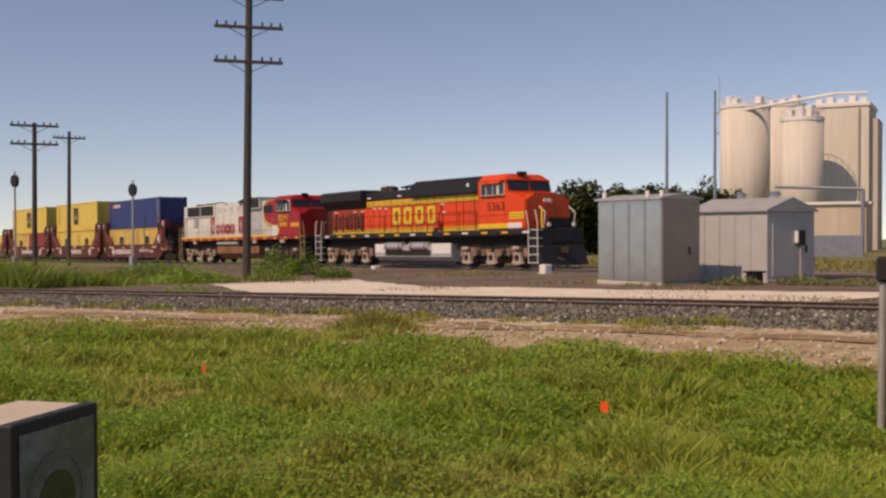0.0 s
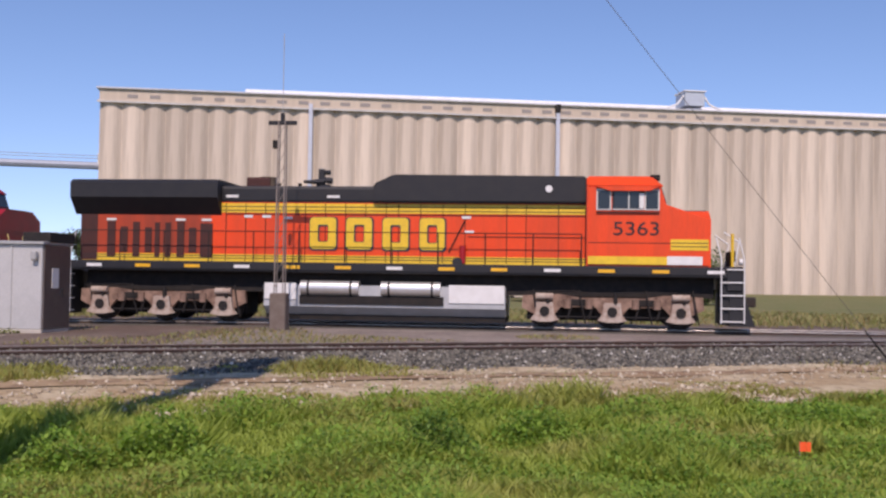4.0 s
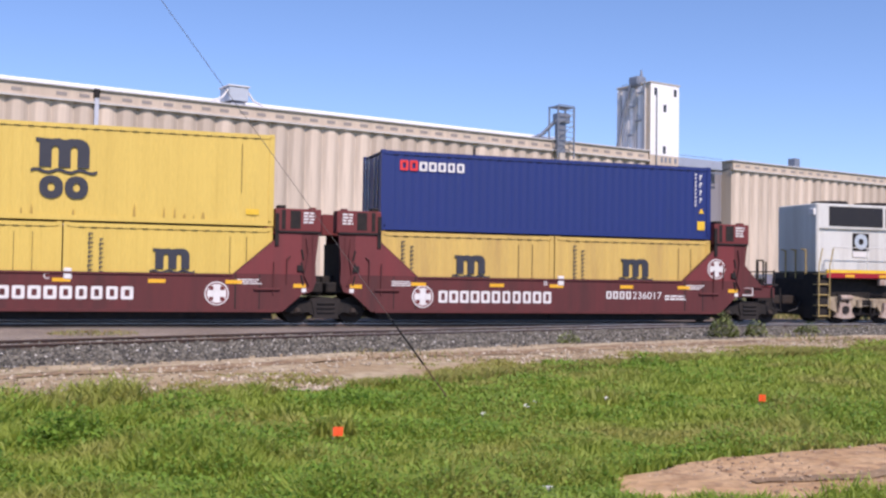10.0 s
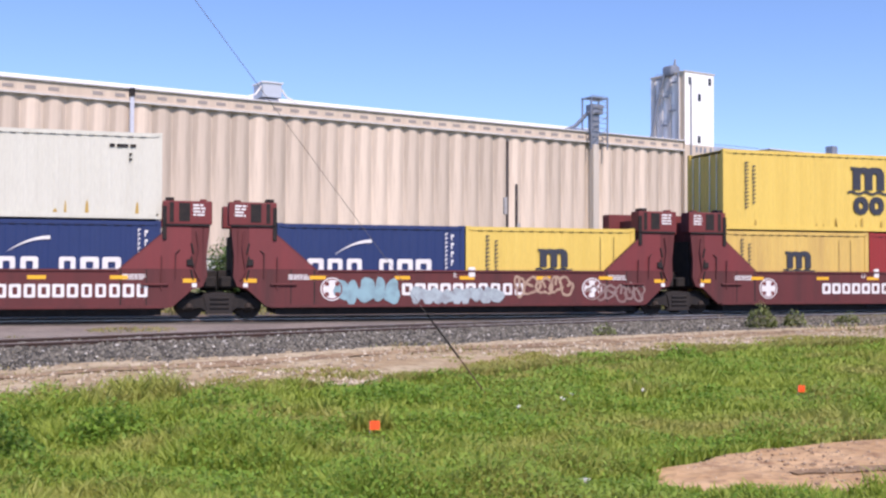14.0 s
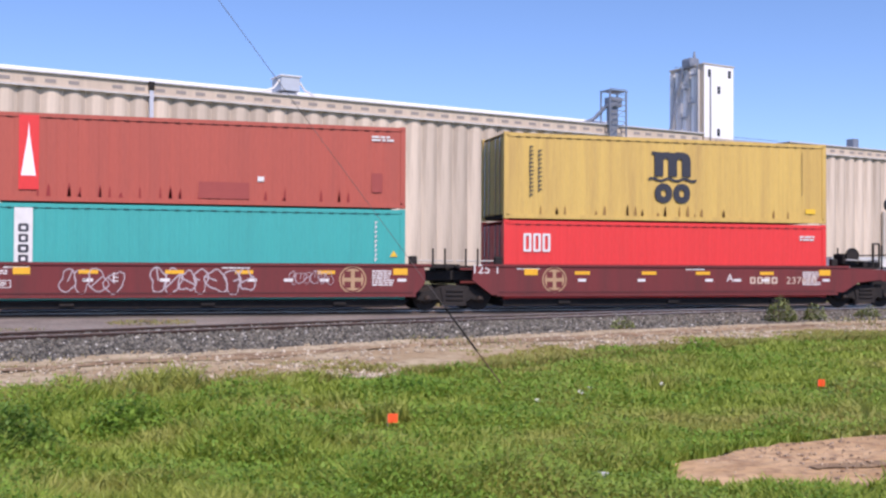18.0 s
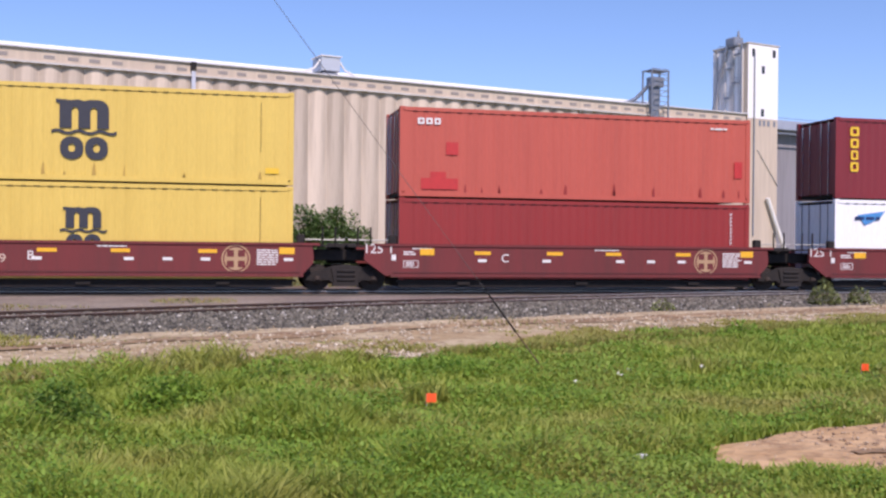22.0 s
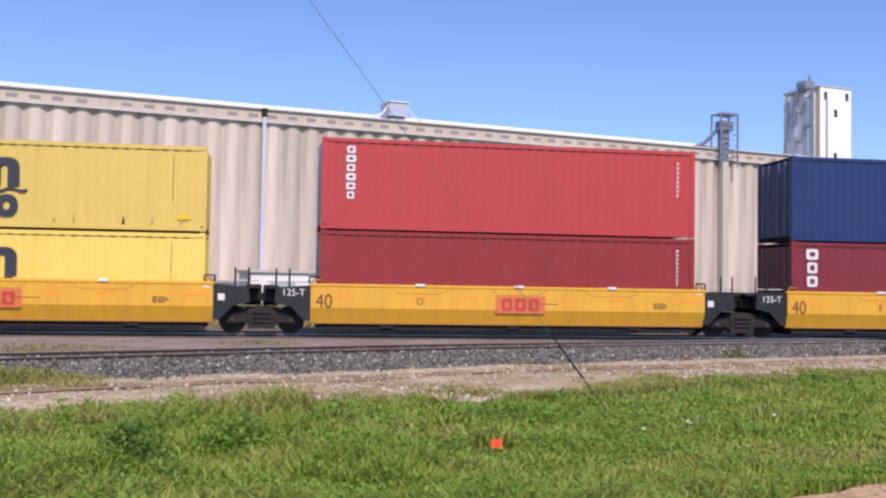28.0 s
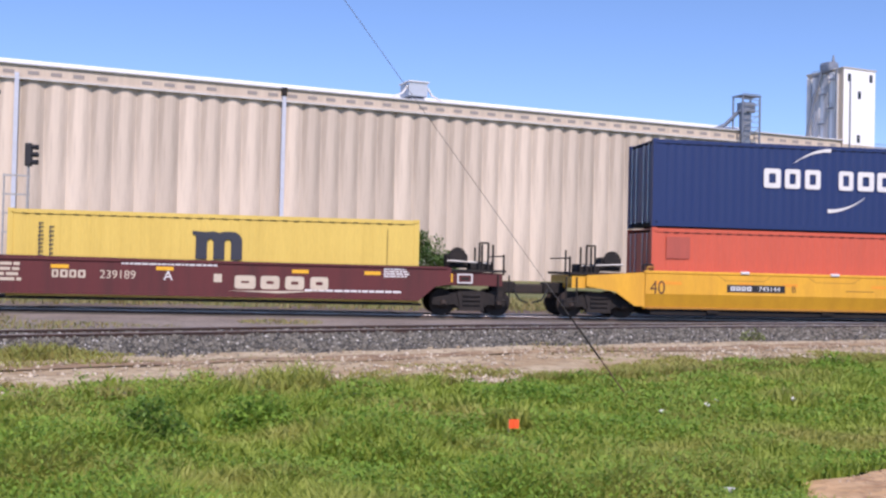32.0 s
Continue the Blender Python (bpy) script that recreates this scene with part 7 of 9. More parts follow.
    part("trim_sweep", shape([(-4.6, 4.5)] + [(x - 0.1, z + (0.05 if z > 3.6 else -0.1)) for x, z in arc] + [(-4.6, 2.65)], -1.036, -0.99), M_LYELLOW, t, "yellow edge of the sweep")
    part("crimson_sweep", shape([(-4.6, 4.45)] + arc + [(-4.6, 2.75)], -1.045, -0.99), M_LRED, t, "crimson nose sweep")
    part("side_grille", rounded(-6.72, -5.15, -1.07, -1.0, 3.55, 4.12, 0.01, 1), M_BLACK, t, "dark side grille")
    cab_shell(t, M_LRED, -1.86, -4.55, 1.92, 4.62, 1.46, -0.62, 3.46, M_LRED, "crimson wide-nosed cab")
    side_windows(t, -3.92, -2.05, 3.63, 4.26, -1.46, M_SILVER)
    part("silver_tongue", shape([(-4.58, 1.95), (-4.0, 1.95), (-3.75, 2.2), (-3.75, 2.4), (-4.0, 2.66), (-4.58, 2.66)], -1.475, -1.44), M_SILVER, t)
    part("tongue_trim", shape([(-4.0, 1.93), (-3.88, 1.93), (-3.62, 2.18), (-3.62, 2.42), (-3.88, 2.68), (-4.0, 2.68), (-3.77, 2.4), (-3.77, 2.2)], -1.48, -1.44), M_LYELLOW, t)
    part("nose_stripe", box(-1.95, -0.74, -1.472, 1.472, 2.52, 2.76), M_LYELLOW, t, "yellow nose stripes")
    for z in (2.58, 2.66):
        part("pinstripe", box(-1.94, -0.75, -1.478, 1.478, z, z + 0.02), M_LRED, t)
    words("8241", 0.44, t, M_LYELLOW, -2.98, -1.475, 2.95, "road_number", 1.0, 1.15, label="yellow road number")
    emblem_row(t, M_LYELLOW, -3.6, -2.4, 2.58, 2.82, -1.47, 4, 9, "painted_emblem", "small yellow emblem shapes")
    part("cab_grab", pipe([(-4.62, -1.3, 2.0), (-4.62, -1.3, 3.3), (-5.0, -1.3, 2.9)], 0.025, 6), M_SILVER, t)
    bm = shape([(-0.95, 0.34), (0.95, 0.34), (1.36, 0.75), (1.36, 1.25), (-1.36, 1.25), (-1.36, 0.75)], 6.9, 14.0)
    bmesh.ops.rotate(bm, verts=bm.verts[:], cent=(0, 0, 0), matrix=Matrix.Rotation(math.pi / 2, 3, "Z"))
    part("fuel_tank", bm, M_TANKRUST, t, "rust-stained fuel tank")
    part("air_reservoir", rod((-13.95, -1.3, 1.48), (-10.3, -1.3, 1.48), 0.13, 14), M_ALU, t, "long bright air reservoir")
    loco_truck(t, -17.65, M_CREAMFRAME)
    loco_truck(t, -3.6, M_TAN)
    stair(t, -0.55, -0.02, -1, M_UNDER, M_DULLYEL)
    stair(t, -21.08, -20.6, 1, M_UNDER, M_DULLYEL)
    handrail(t, -20.4, -4.9, 1.92, 2.85, -1.46, M_SILVER)
    for k in range(13):
        x = -19.9 + k * 1.55
        part("sill_reflector", box(x, x + 0.42, -1.52, -1.51, 1.74, 1.84), M_REFLECT, t)
    for x in (-18.0, -7.4, -3.2):
        part("jack_pad", rounded(x - 0.3, x + 0.3, -1.5, -1.35, 1.45, 1.68, 0.02, 1), M_JOURNAL, t)
    part("front_pilot", rounded(-0.5, -0.05, -1.4, 1.4, 0.3, 1.7, 0.04, 1), M_UNDER, t)
    part("rear_pilot", rounded(-21.0, -20.55, -1.4, 1.4, 0.3, 1.7, 0.04, 1), M_UNDER, t)
    for x in (-0.15, -20.95):
        for y in (-0.6, 0.0, 0.6):
            part("end_rail", pipe([(x, y, 1.7), (x, y, 2.75), (x, y + 0.25, 2.8)], 0.03, 6), M_DULLYEL, t)
    part("number_lamp", rounded(-21.0, -20.86, -1.1, -0.8, 4.05, 4.3, 0.02, 1), M_WHITE, t)
    couplers(t, ((-0.05, 1), (-21.0, -1)))
    return t


M_SEAM = mat("grey panel joint", (0.30, 0.295, 0.285), 0.8)
M_SOOT = mat("soot on silver paint", (0.22, 0.17, 0.13), 0.9, 0, (0.4, 0.36, 0.32), 0.6, 9)
M_PEELED = mat("peeling orange label", (0.72, 0.50, 0.28), 0.7)
M_DULLYEL = mat("dull yellow step paint", (0.45, 0.33, 0.12), 0.7, 0, (0.2, 0.15, 0.09), 0.6, 5)


def roundel(parent, x, z, y, r, disc_mat, cross_mat, bold):
    bm = bmesh.new()
    disc(bm, x, z, 0, r, y - 0.006, y, 28)
    p = part("roundel", bm, disc_mat, parent, "round emblem")
    bm = bmesh.new()
    disc(bm, x, z, r * 0.80, r * 0.90, y - 0.012, y - 0.006, 28)
    for sx, sz in ((1, 1), (1, -1), (-1, 1), (-1, -1)):
        bx(bm, min(x + sx * r * bold, x + sx * r * 0.62), max(x + sx * r * bold, x + sx * r * 0.62), y - 0.012, y - 0.006, min(z + sz * r * bold, z + sz * r * 0.60), max(z + sz * r * bold, z + sz * r * 0.60))
    part("cross_mark", bm, cross_mat, p)


def flip_x(pts, s):
    """The outline itself, or mirrored for the rear end."""
    return pts if s > 0 else [(-x, z) for x, z in reversed(pts)]


def end_platform(t, s, paint_):
    """Open end deck with brake gear and coupler on the side s (+1 front, -1 rear)."""
    def X(a, b):
        return (min(s * a, s * b), max(s * a, s * b))
    part("end_deck", shape([(s * 6.2, 0.95), (s * 6.6, 0.95), (s * 8.75, 0.95), (s * 8.75, 1.35), (s * 6.2, 1.45)] if s > 0 else [(s * 6.2, 1.45), (s * 8.75, 1.35), (s * 8.75, 0.95), (s * 6.6, 0.95), (s * 6.2, 0.95)], -1.3, 1.3), paint_, t)
    part("deck_lip", box(*X(6.3, 8.85), -1.36, 1.36, 1.38, 1.46), M_UNDER, t)
    part("brake_housing", rounded(*X(7.0, 7.7), -0.95, -0.35, 1.5, 1.95, 0.08, 2), M_UNDER, t)
    bm = bmesh.new()
    disc(bm, s * 7.35, 1.88, 0, 0.27, -1.04, -0.96, 20)
    part("brake_wheel", bm, M_UNDER, t)
    for x in (8.1, 8.45, 8.8):
        part("end_post", rod((s * x, -1.2, 1.3), (s * x, -1.2, 2.25 if x < 8.5 else 1.95), 0.035, 6), M_UNDER, t)
    part("end_post", rod((s * 8.3, 1.1, 1.3), (s * 8.3, 1.1, 2.2), 0.035, 6), M_UNDER, t)
    part("crossover_rail", rod((s * 8.8, -1.2, 1.9), (s * 8.8, 1.2, 1.9), 0.025, 6), M_UNDER, t)
    part("corner_step", pipe([(s * 8.6, -1.35, 1.3), (s * 8.6, -1.38, 0.5), (s * 8.95, -1.38, 0.5), (s * 8.95, -1.35, 1.3)], 0.025, 6), M_UNDER, t)
    part("placard", box(*X(7.3, 7.78), -1.375, -1.36, 1.02, 1.32), M_WHITE, t, "white-framed placard")
    part("placard_field", box(*X(7.34, 7.74), -1.38, -1.375, 1.06, 1.28), paint_, t)
    part("placard_mark", box(*X(7.42, 7.66), -1.384, -1.38, 1.12, 1.22), M_UNDER, t)
    part("deck_frame", pipe([(s * 8.0, -1.28, 1.4), (s * 8.0, -1.28, 2.3), (s * 8.28, -1.28, 2.3), (s * 8.28, -1.28, 1.4)], 0.035, 6), M_UNDER, t)
    part("deck_gear", rounded(*X(7.75, 8.5), -1.1, -0.3, 1.45, 1.72, 0.06, 2), M_UNDER, t)
    part("brake_pipe", rod((s * 7.0, -1.1, 1.72), (s * 8.4, -1.1, 1.66), 0.035, 6), M_PIPE, t)
    part("amber_plate", box(*X(6.75, 7.15), -1.375, -1.36, 1.05, 1.32), M_REFLECT, t)
    part("draft_sill", rounded(*X(8.6, 9.4), -0.25, 0.25, 0.72, 1.1, 0.04, 1), M_UNDER, t)
    couplers(t, ((s * 9.3, s),))
    freight_truck(t, s * 7.8)


def joint_platform(t, s, low=True):
    """Articulated end over a shared truck on the side s."""
    def X(a, b):
        return (min(s * a, s * b), max(s * a, s * b))
    part("end_sill", rounded(*X(6.2, 7.75), -0.9, 0.9, 0.95, 1.3, 0.05, 1), M_UNDER, t)
    part("articulation", rounded(*X(7.3, 7.79), -0.35, 0.35, 0.85, 1.5, 0.06, 2), M_UNDER, t)
    if low:
        part("end_ladder", pipe([(s * 7.0, -1.25, 1.4), (s * 7.0, -1.25, 2.0)], 0.03, 6), M_UNDER, t)
        part("end_ladder", pipe([(s * 7.4, -1.25, 1.4), (s * 7.4, -1.25, 2.0)], 0.03, 6), M_UNDER, t)
        part("walkway", box(*X(6.4, 7.7), -1.25, -0.4, 1.38, 1.44), M_UNDER, t)
        part("pipe_run", rod((s * 6.3, -1.2, 1.6), (s * 7.7, -1.2, 1.6), 0.025, 6), M_PIPE, t)


def floor_of_well(t, paint_):
    part("well_floor", box(-6.2, 6.2, -1.25, 1.25, 0.30, 0.36), M_UNDER, t)
    part("far_side_sill", box(-6.2, 6.2, 1.27, 1.38, 0.36, 1.45), paint_, t)
    part("belly_pan", box(-5.9, 5.9, -0.55, 0.55, 0.10, 0.22), M_UNDER, t)
    # dark block that stands for the strip of shade below the well
    part("well_keel", box(-6.1, 6.1, -1.2, 1.2, 0.15, 0.36), M_UNDER, t, "dark block for the shade under the well")
    for x in (-4, 0, 4):
        part("cross_bearer", box(x - 0.2, x + 0.2, -1.3, 1.3, 0.22, 0.30), M_UNDER, t)


M_GUSSET = mat("deep red well car paint", (0.17, 0.026, 0.026), 0.55, 0, (0.11, 0.026, 0.024), 0.5, 1.8, streak=True)
# darkened for the shade that the car body throws on its trucks
M_NEST = mat("spring casting dark with grime and shade", (0.024, 0.019, 0.017), 0.9, 0, (0.012, 0.010, 0.010), 0.7, 6)


def well_bulkhead(front, rear, letter, seed, graffiti=False, number_end=0, coupler_end=False):
    """A deep well unit with tall end bulkheads."""
    t = thing("bulkhead_well_car", "faded brown well car unit with tall bulkhead ends" + (" and pale graffiti" if graffiti else ""), "well car", "brown articulated well cars")
    side = shared("bulkhead_side", lambda: shape([(-6.4, 0.38), (6.4, 0.38), (7.0, 0.92), (7.3, 1.0), (7.3, 1.3), (7.3, 2.85), (6.18, 2.85), (6.14, 2.62), (4.85, 1.5), (-4.85, 1.5), (-6.14, 2.62), (-6.18, 2.85), (-7.3, 2.85), (-7.3, 1.3), (-7.3, 1.0), (-7.0, 0.92)], -0.06, 0.06))
    put("side_panel", side, M_WELLBRN, t, "", 0, -1.34)
    put("side_panel", side, M_WELLBRN, t, "", 0, 1.34)
    floor_of_well(t, M_WELLBRN)
    part("top_flange", box(-4.85, 4.85, -1.44, -1.3, 1.46, 1.52), M_WELLBRN, t)
    part("bottom_flange", box(-6.3, 6.3, -1.44, -1.3, 0.36, 0.44), M_WELLBRN, t)
    for s in (-1, 1):
        a, b = sorted((s * 6.12, s * 7.56))
        part("bulkhead_box", rounded(a, b, -1.42, -0.85, 2.85, 3.56, 0.04, 2), M_WELLRED, t, "dark red bulkhead head")
        part("bulkhead_box", rounded(a, b, 0.85, 1.42, 2.85, 3.56, 0.04, 2), M_WELLRED, t)
        m = s * 6.75
        part("pocket", box(m - 0.16, m + 0.16, -1.435, -1.3, 2.95, 3.5), M_UNDER, t)
        part("bulkhead_wall", box(*sorted((s * 6.55, s * 6.75)), -1.27, 1.27, 0.9, 3.3), M_WELLBRN, t)
        part("gusset_plate", shape([(4.95, 1.53), (6.95, 1.53), (6.95, 2.82), (6.2, 2.82), (6.16, 2.6)] if s > 0 else [(-6.16, 2.6), (-6.2, 2.82), (-6.95, 2.82), (-6.95, 1.53), (-4.95, 1.53)], -1.405, -1.40), M_GUSSET, t, "redder upper plate")
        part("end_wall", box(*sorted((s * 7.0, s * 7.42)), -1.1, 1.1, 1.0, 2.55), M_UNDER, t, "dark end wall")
        part("side_pocket", box(*sorted((s * 6.32, s * 6.44)), -1.435, -1.3, 2.92, 3.52), M_UNDER, t)
        for z in (1.5, 1.9, 2.3):
            part("brake_pipe", rod((s * 6.95, -1.42, z), (s * 7.02, -1.42, z - 0.3), 0.03, 6), M_UNDER, t)
        part("post", rounded(*sorted((s * 6.12, s * 6.24)), -1.46, -1.38, 2.4, 3.4, 0.01, 1), M_UNDER, t)
        bars(t, M_WHITE, *sorted((s * 7.0, s * 7.38)), 3.1, 3.48, -1.425, 4, seed + s, "stencil_block")
        part("head_lug", rounded(*sorted((s * 6.2, s * 6.45)), -1.4, -1.0, 3.56, 3.66, 0.02, 1), M_UNDER, t)
        part("head_lug", rounded(*sorted((s * 7.2, s * 7.4)), -1.35, -1.1, 3.56, 3.62, 0.02, 1), M_WELLRED, t)
        part("head_shelf", rounded(*sorted((s * 6.14, s * 7.5)), -1.46, -1.36, 2.80, 2.87, 0.02, 1), M_UNDER, t, "dark shelf under the head")
        part("neck_plate", shape([(7.3, 1.0), (7.42, 1.3), (7.40, 1.9), (7.50, 2.85), (7.28, 2.85)] if s > 0 else [(-7.28, 2.85), (-7.50, 2.85), (-7.40, 1.9), (-7.42, 1.3), (-7.3, 1.0)], -1.40, -1.28), M_WELLBRN, t)
        part("junction_box", rounded(*sorted((s * 6.82, s * 7.0)), -1.47, -1.39, 1.62, 1.82, 0.02, 1), M_UNDER, t)
        part("brake_lever", pipe([(s * 7.1, -1.44, 2.65), (s * 7.16, -1.46, 2.2), (s * 7.05, -1.44, 1.5), (s * 7.2, -1.44, 1.2)], 0.028, 6), M_WELLBRN, t)
        part("side_step", rounded(*sorted((s * 5.5, s * 6.3)), -1.47, -1.38, 1.03, 1.10, 0.015, 1), M_WELLBRN, t, "narrow step ledge")
        part("panel_seam", box(*sorted((s * 4.93, s * 4.97)), -1.404, -1.39, 0.46, 1.5), M_UNDER, t)
        part("panel_seam", box(*sorted((s * 5.66, s * 5.69)), -1.404, -1.39, 0.46, 2.1), M_UNDER, t)
        part("white_plate", box(*sorted((s * 6.98, s * 7.12)), -1.412, -1.40, 0.98, 1.1), M_WHITE, t)
        part("grab_iron", pipe([(s * 6.5, -1.42, 1.25), (s * 6.5, -1.46, 2.0), (s * 6.62, -1.42, 2.1)], 0.022, 6), M_WELLBRN, t)
        part("grab_iron", pipe([(s * 6.1, -1.42, 0.9), (s * 6.1, -1.46, 1.9)], 0.022, 6), M_WELLBRN, t)
        part("amber_plate", box(*sorted((s * 6.72, s * 7.1)), -1.412, -1.40, 1.12, 1.24), M_REFLECT, t)
        bars(t, M_WHITE, *sorted((s * 5.0, s * 5.75)), 1.2, 1.38, -1.402, 3, seed + 3 * s, "stencil_block")
        if (s > 0 and front) or (s < 0 and rear):
            end_platform(t, s, M_WELLBRN)
            part("end_gusset", shape([(s * 7.2, 1.3), (s * 8.2, 1.3), (s * 7.15, 2.4)] if s > 0 else [(s * 7.15, 2.4), (s * 8.2, 1.3), (s * 7.2, 1.3)], -1.38, -1.28), M_WELLBRN, t)
            roundel(t, 6.22 if s > 0 else -6.85, 1.95, -1.41, 0.36, M_WHITE, M_WELLRED, 0.28)
        else:
            joint_platform(t, s, False)
    for x in (-4.85, -2.15, 0.0, 2.65, 4.9):
        part("amber_plate", box(x - 0.25, x + 0.25, -1.412, -1.40, 1.22, 1.33), M_REFLECT, t)
    if number_end:
        roundel(t, -4.7 if number_end > 0 else 1.05, 0.88, -1.40, 0.36, M_WHITE, M_WELLRED, 0.28)
        emblem_row(t, M_WHITE, *((-4.2, -0.15) if number_end > 0 else (1.5, 5.75)), 0.69, 1.08, -1.40, 11, 4, "painted_emblem", "white emblem shapes")
        emblem_row(t, M_WHITE, *((1.85, 2.85) if number_end > 0 else (-6.1, -5.05)), 0.86, 1.12, -1.40, 4, 5, "painted_emblem")
        words("236017", 0.24, t, M_WHITE, 3.45 if number_end > 0 else -4.4, -1.405, 0.87, "car_number", 1, 1.1)
        bars(t, M_WHITE, *((4.15, 5.05) if number_end > 0 else (-3.0, -1.3)), 0.82, 1.02, -1.402, 2, seed + 9, "stencil_block")
    else:
        roundel(t, -4.4, 0.92, -1.40, 0.36, M_WHITE, M_WELLRED, 0.28)
        roundel(t, 4.4, 0.92, -1.40, 0.36, M_WHITE, M_WELLRED, 0.28)
        emblem_row(t, M_WHITE, -2.2, 2.03, 0.72, 1.10, -1.40, 10, 4, "painted_emblem", "white emblem shapes")
    words(letter, 0.18, t, M_WHITE, -0.4, -1.405, 1.3, "unit_letter")
    part("valve", rounded(0.05, 0.28, -1.43, -1.36, 1.28, 1.62, 0.03, 1), M_WHITE, t)
    if graffiti:
        scrawl(t, -4.3, -2.4, 0.5, 1.25, mat("pale teal spray paint", (0.22, 0.37, 0.41), 0.8, 0, (0.12, 0.18, 0.2), 0.6, 4), 3, 0.10, solid=True)
        scrawl(t, -1.9, 0.9, 0.45, 1.0, mat("grey-white spray paint", (0.34, 0.41, 0.43), 0.8, 0, (0.16, 0.16, 0.17), 0.7, 4), 5, 0.12, solid=True)
        scrawl(t, 1.6, 3.6, 0.7, 1.4, mat("cream spray paint", (0.38, 0.27, 0.19), 0.8, 0, (0.2, 0.1, 0.08), 0.7, 6), 7, 0.09)
        scrawl(t, 4.2, 6.2, 0.5, 1.1, mat("grey spray paint", (0.24, 0.17, 0.155), 0.8, 0, (0.14, 0.07, 0.06), 0.7, 6), 9, 0.08)
    return t


def scrawl(parent, x0, x1, z0, z1, material, seed, width=0.03, y=-1.405, solid=False):
    """Sprayed bubble shapes, each a wobbly closed line, or filled in."""
    rnd = random.Random(seed)
    h = z1 - z0
    x = x0
    while x < x1:
        y -= 0.0015
        w = rnd.uniform(0.5, 0.85) * h
        cx, cz = x + w / 2, (z0 + z1) / 2 + rnd.uniform(-0.08, 0.08) * h
        n = 18
        ph = [rnd.uniform(0, 6.28) for _ in range(3)]
        ring_ = []
        for k in range(n):
            a = 2 * math.pi * k / n
            q = 1 + 0.16 * math.sin(2 * a + ph[0]) + 0.12 * math.sin(3 * a + ph[1]) + 0.07 * math.sin(5 * a + ph[2])
            ring_.append((math.cos(a) * q * w * 0.52, math.sin(a) * q * h * 0.46))
        if solid:
            part("sprayed_blob", shape([(cx + a, cz + b) for a, b in ring_], y - 0.003, y + 0.002), material, parent)
        else:
            bm = bmesh.new()
            vs = []
            for a, b in ring_:
                l = math.hypot(a, b)
                vs.append((bm.verts.new((cx + a, y - 0.003, cz + b)), bm.verts.new((cx + a * (1 - width / l), y - 0.003, cz + b * (1 - width / l)))))
            for k in range(n):
                p, q = vs[k], vs[(k + 1) % n]
                f = bm.faces.new((p[0], q[0], q[1], p[1]))
                f.normal_update()
                if f.normal.y > 0:
                    f.normal_flip()
            k = rnd.randrange(n // 2)
            p, q = vs[k][1].co, vs[(k + n // 2) % n][1].co
            d = Vector((q.z - p.z, 0, p.x - q.x)).normalized() * width / 2
            mid = p * 0.45 + q * 0.55 if rnd.random() < 0.6 else q
            f = bm.faces.new([bm.verts.new(v + Vector((0, -0.001, 0))) for v in (p + d, p - d, mid - d, mid + d)])
            f.normal_update()
            if f.normal.y > 0:
                f.normal_flip()
            part("sprayed_loop", bm, material, parent)
        x += w * 0.82


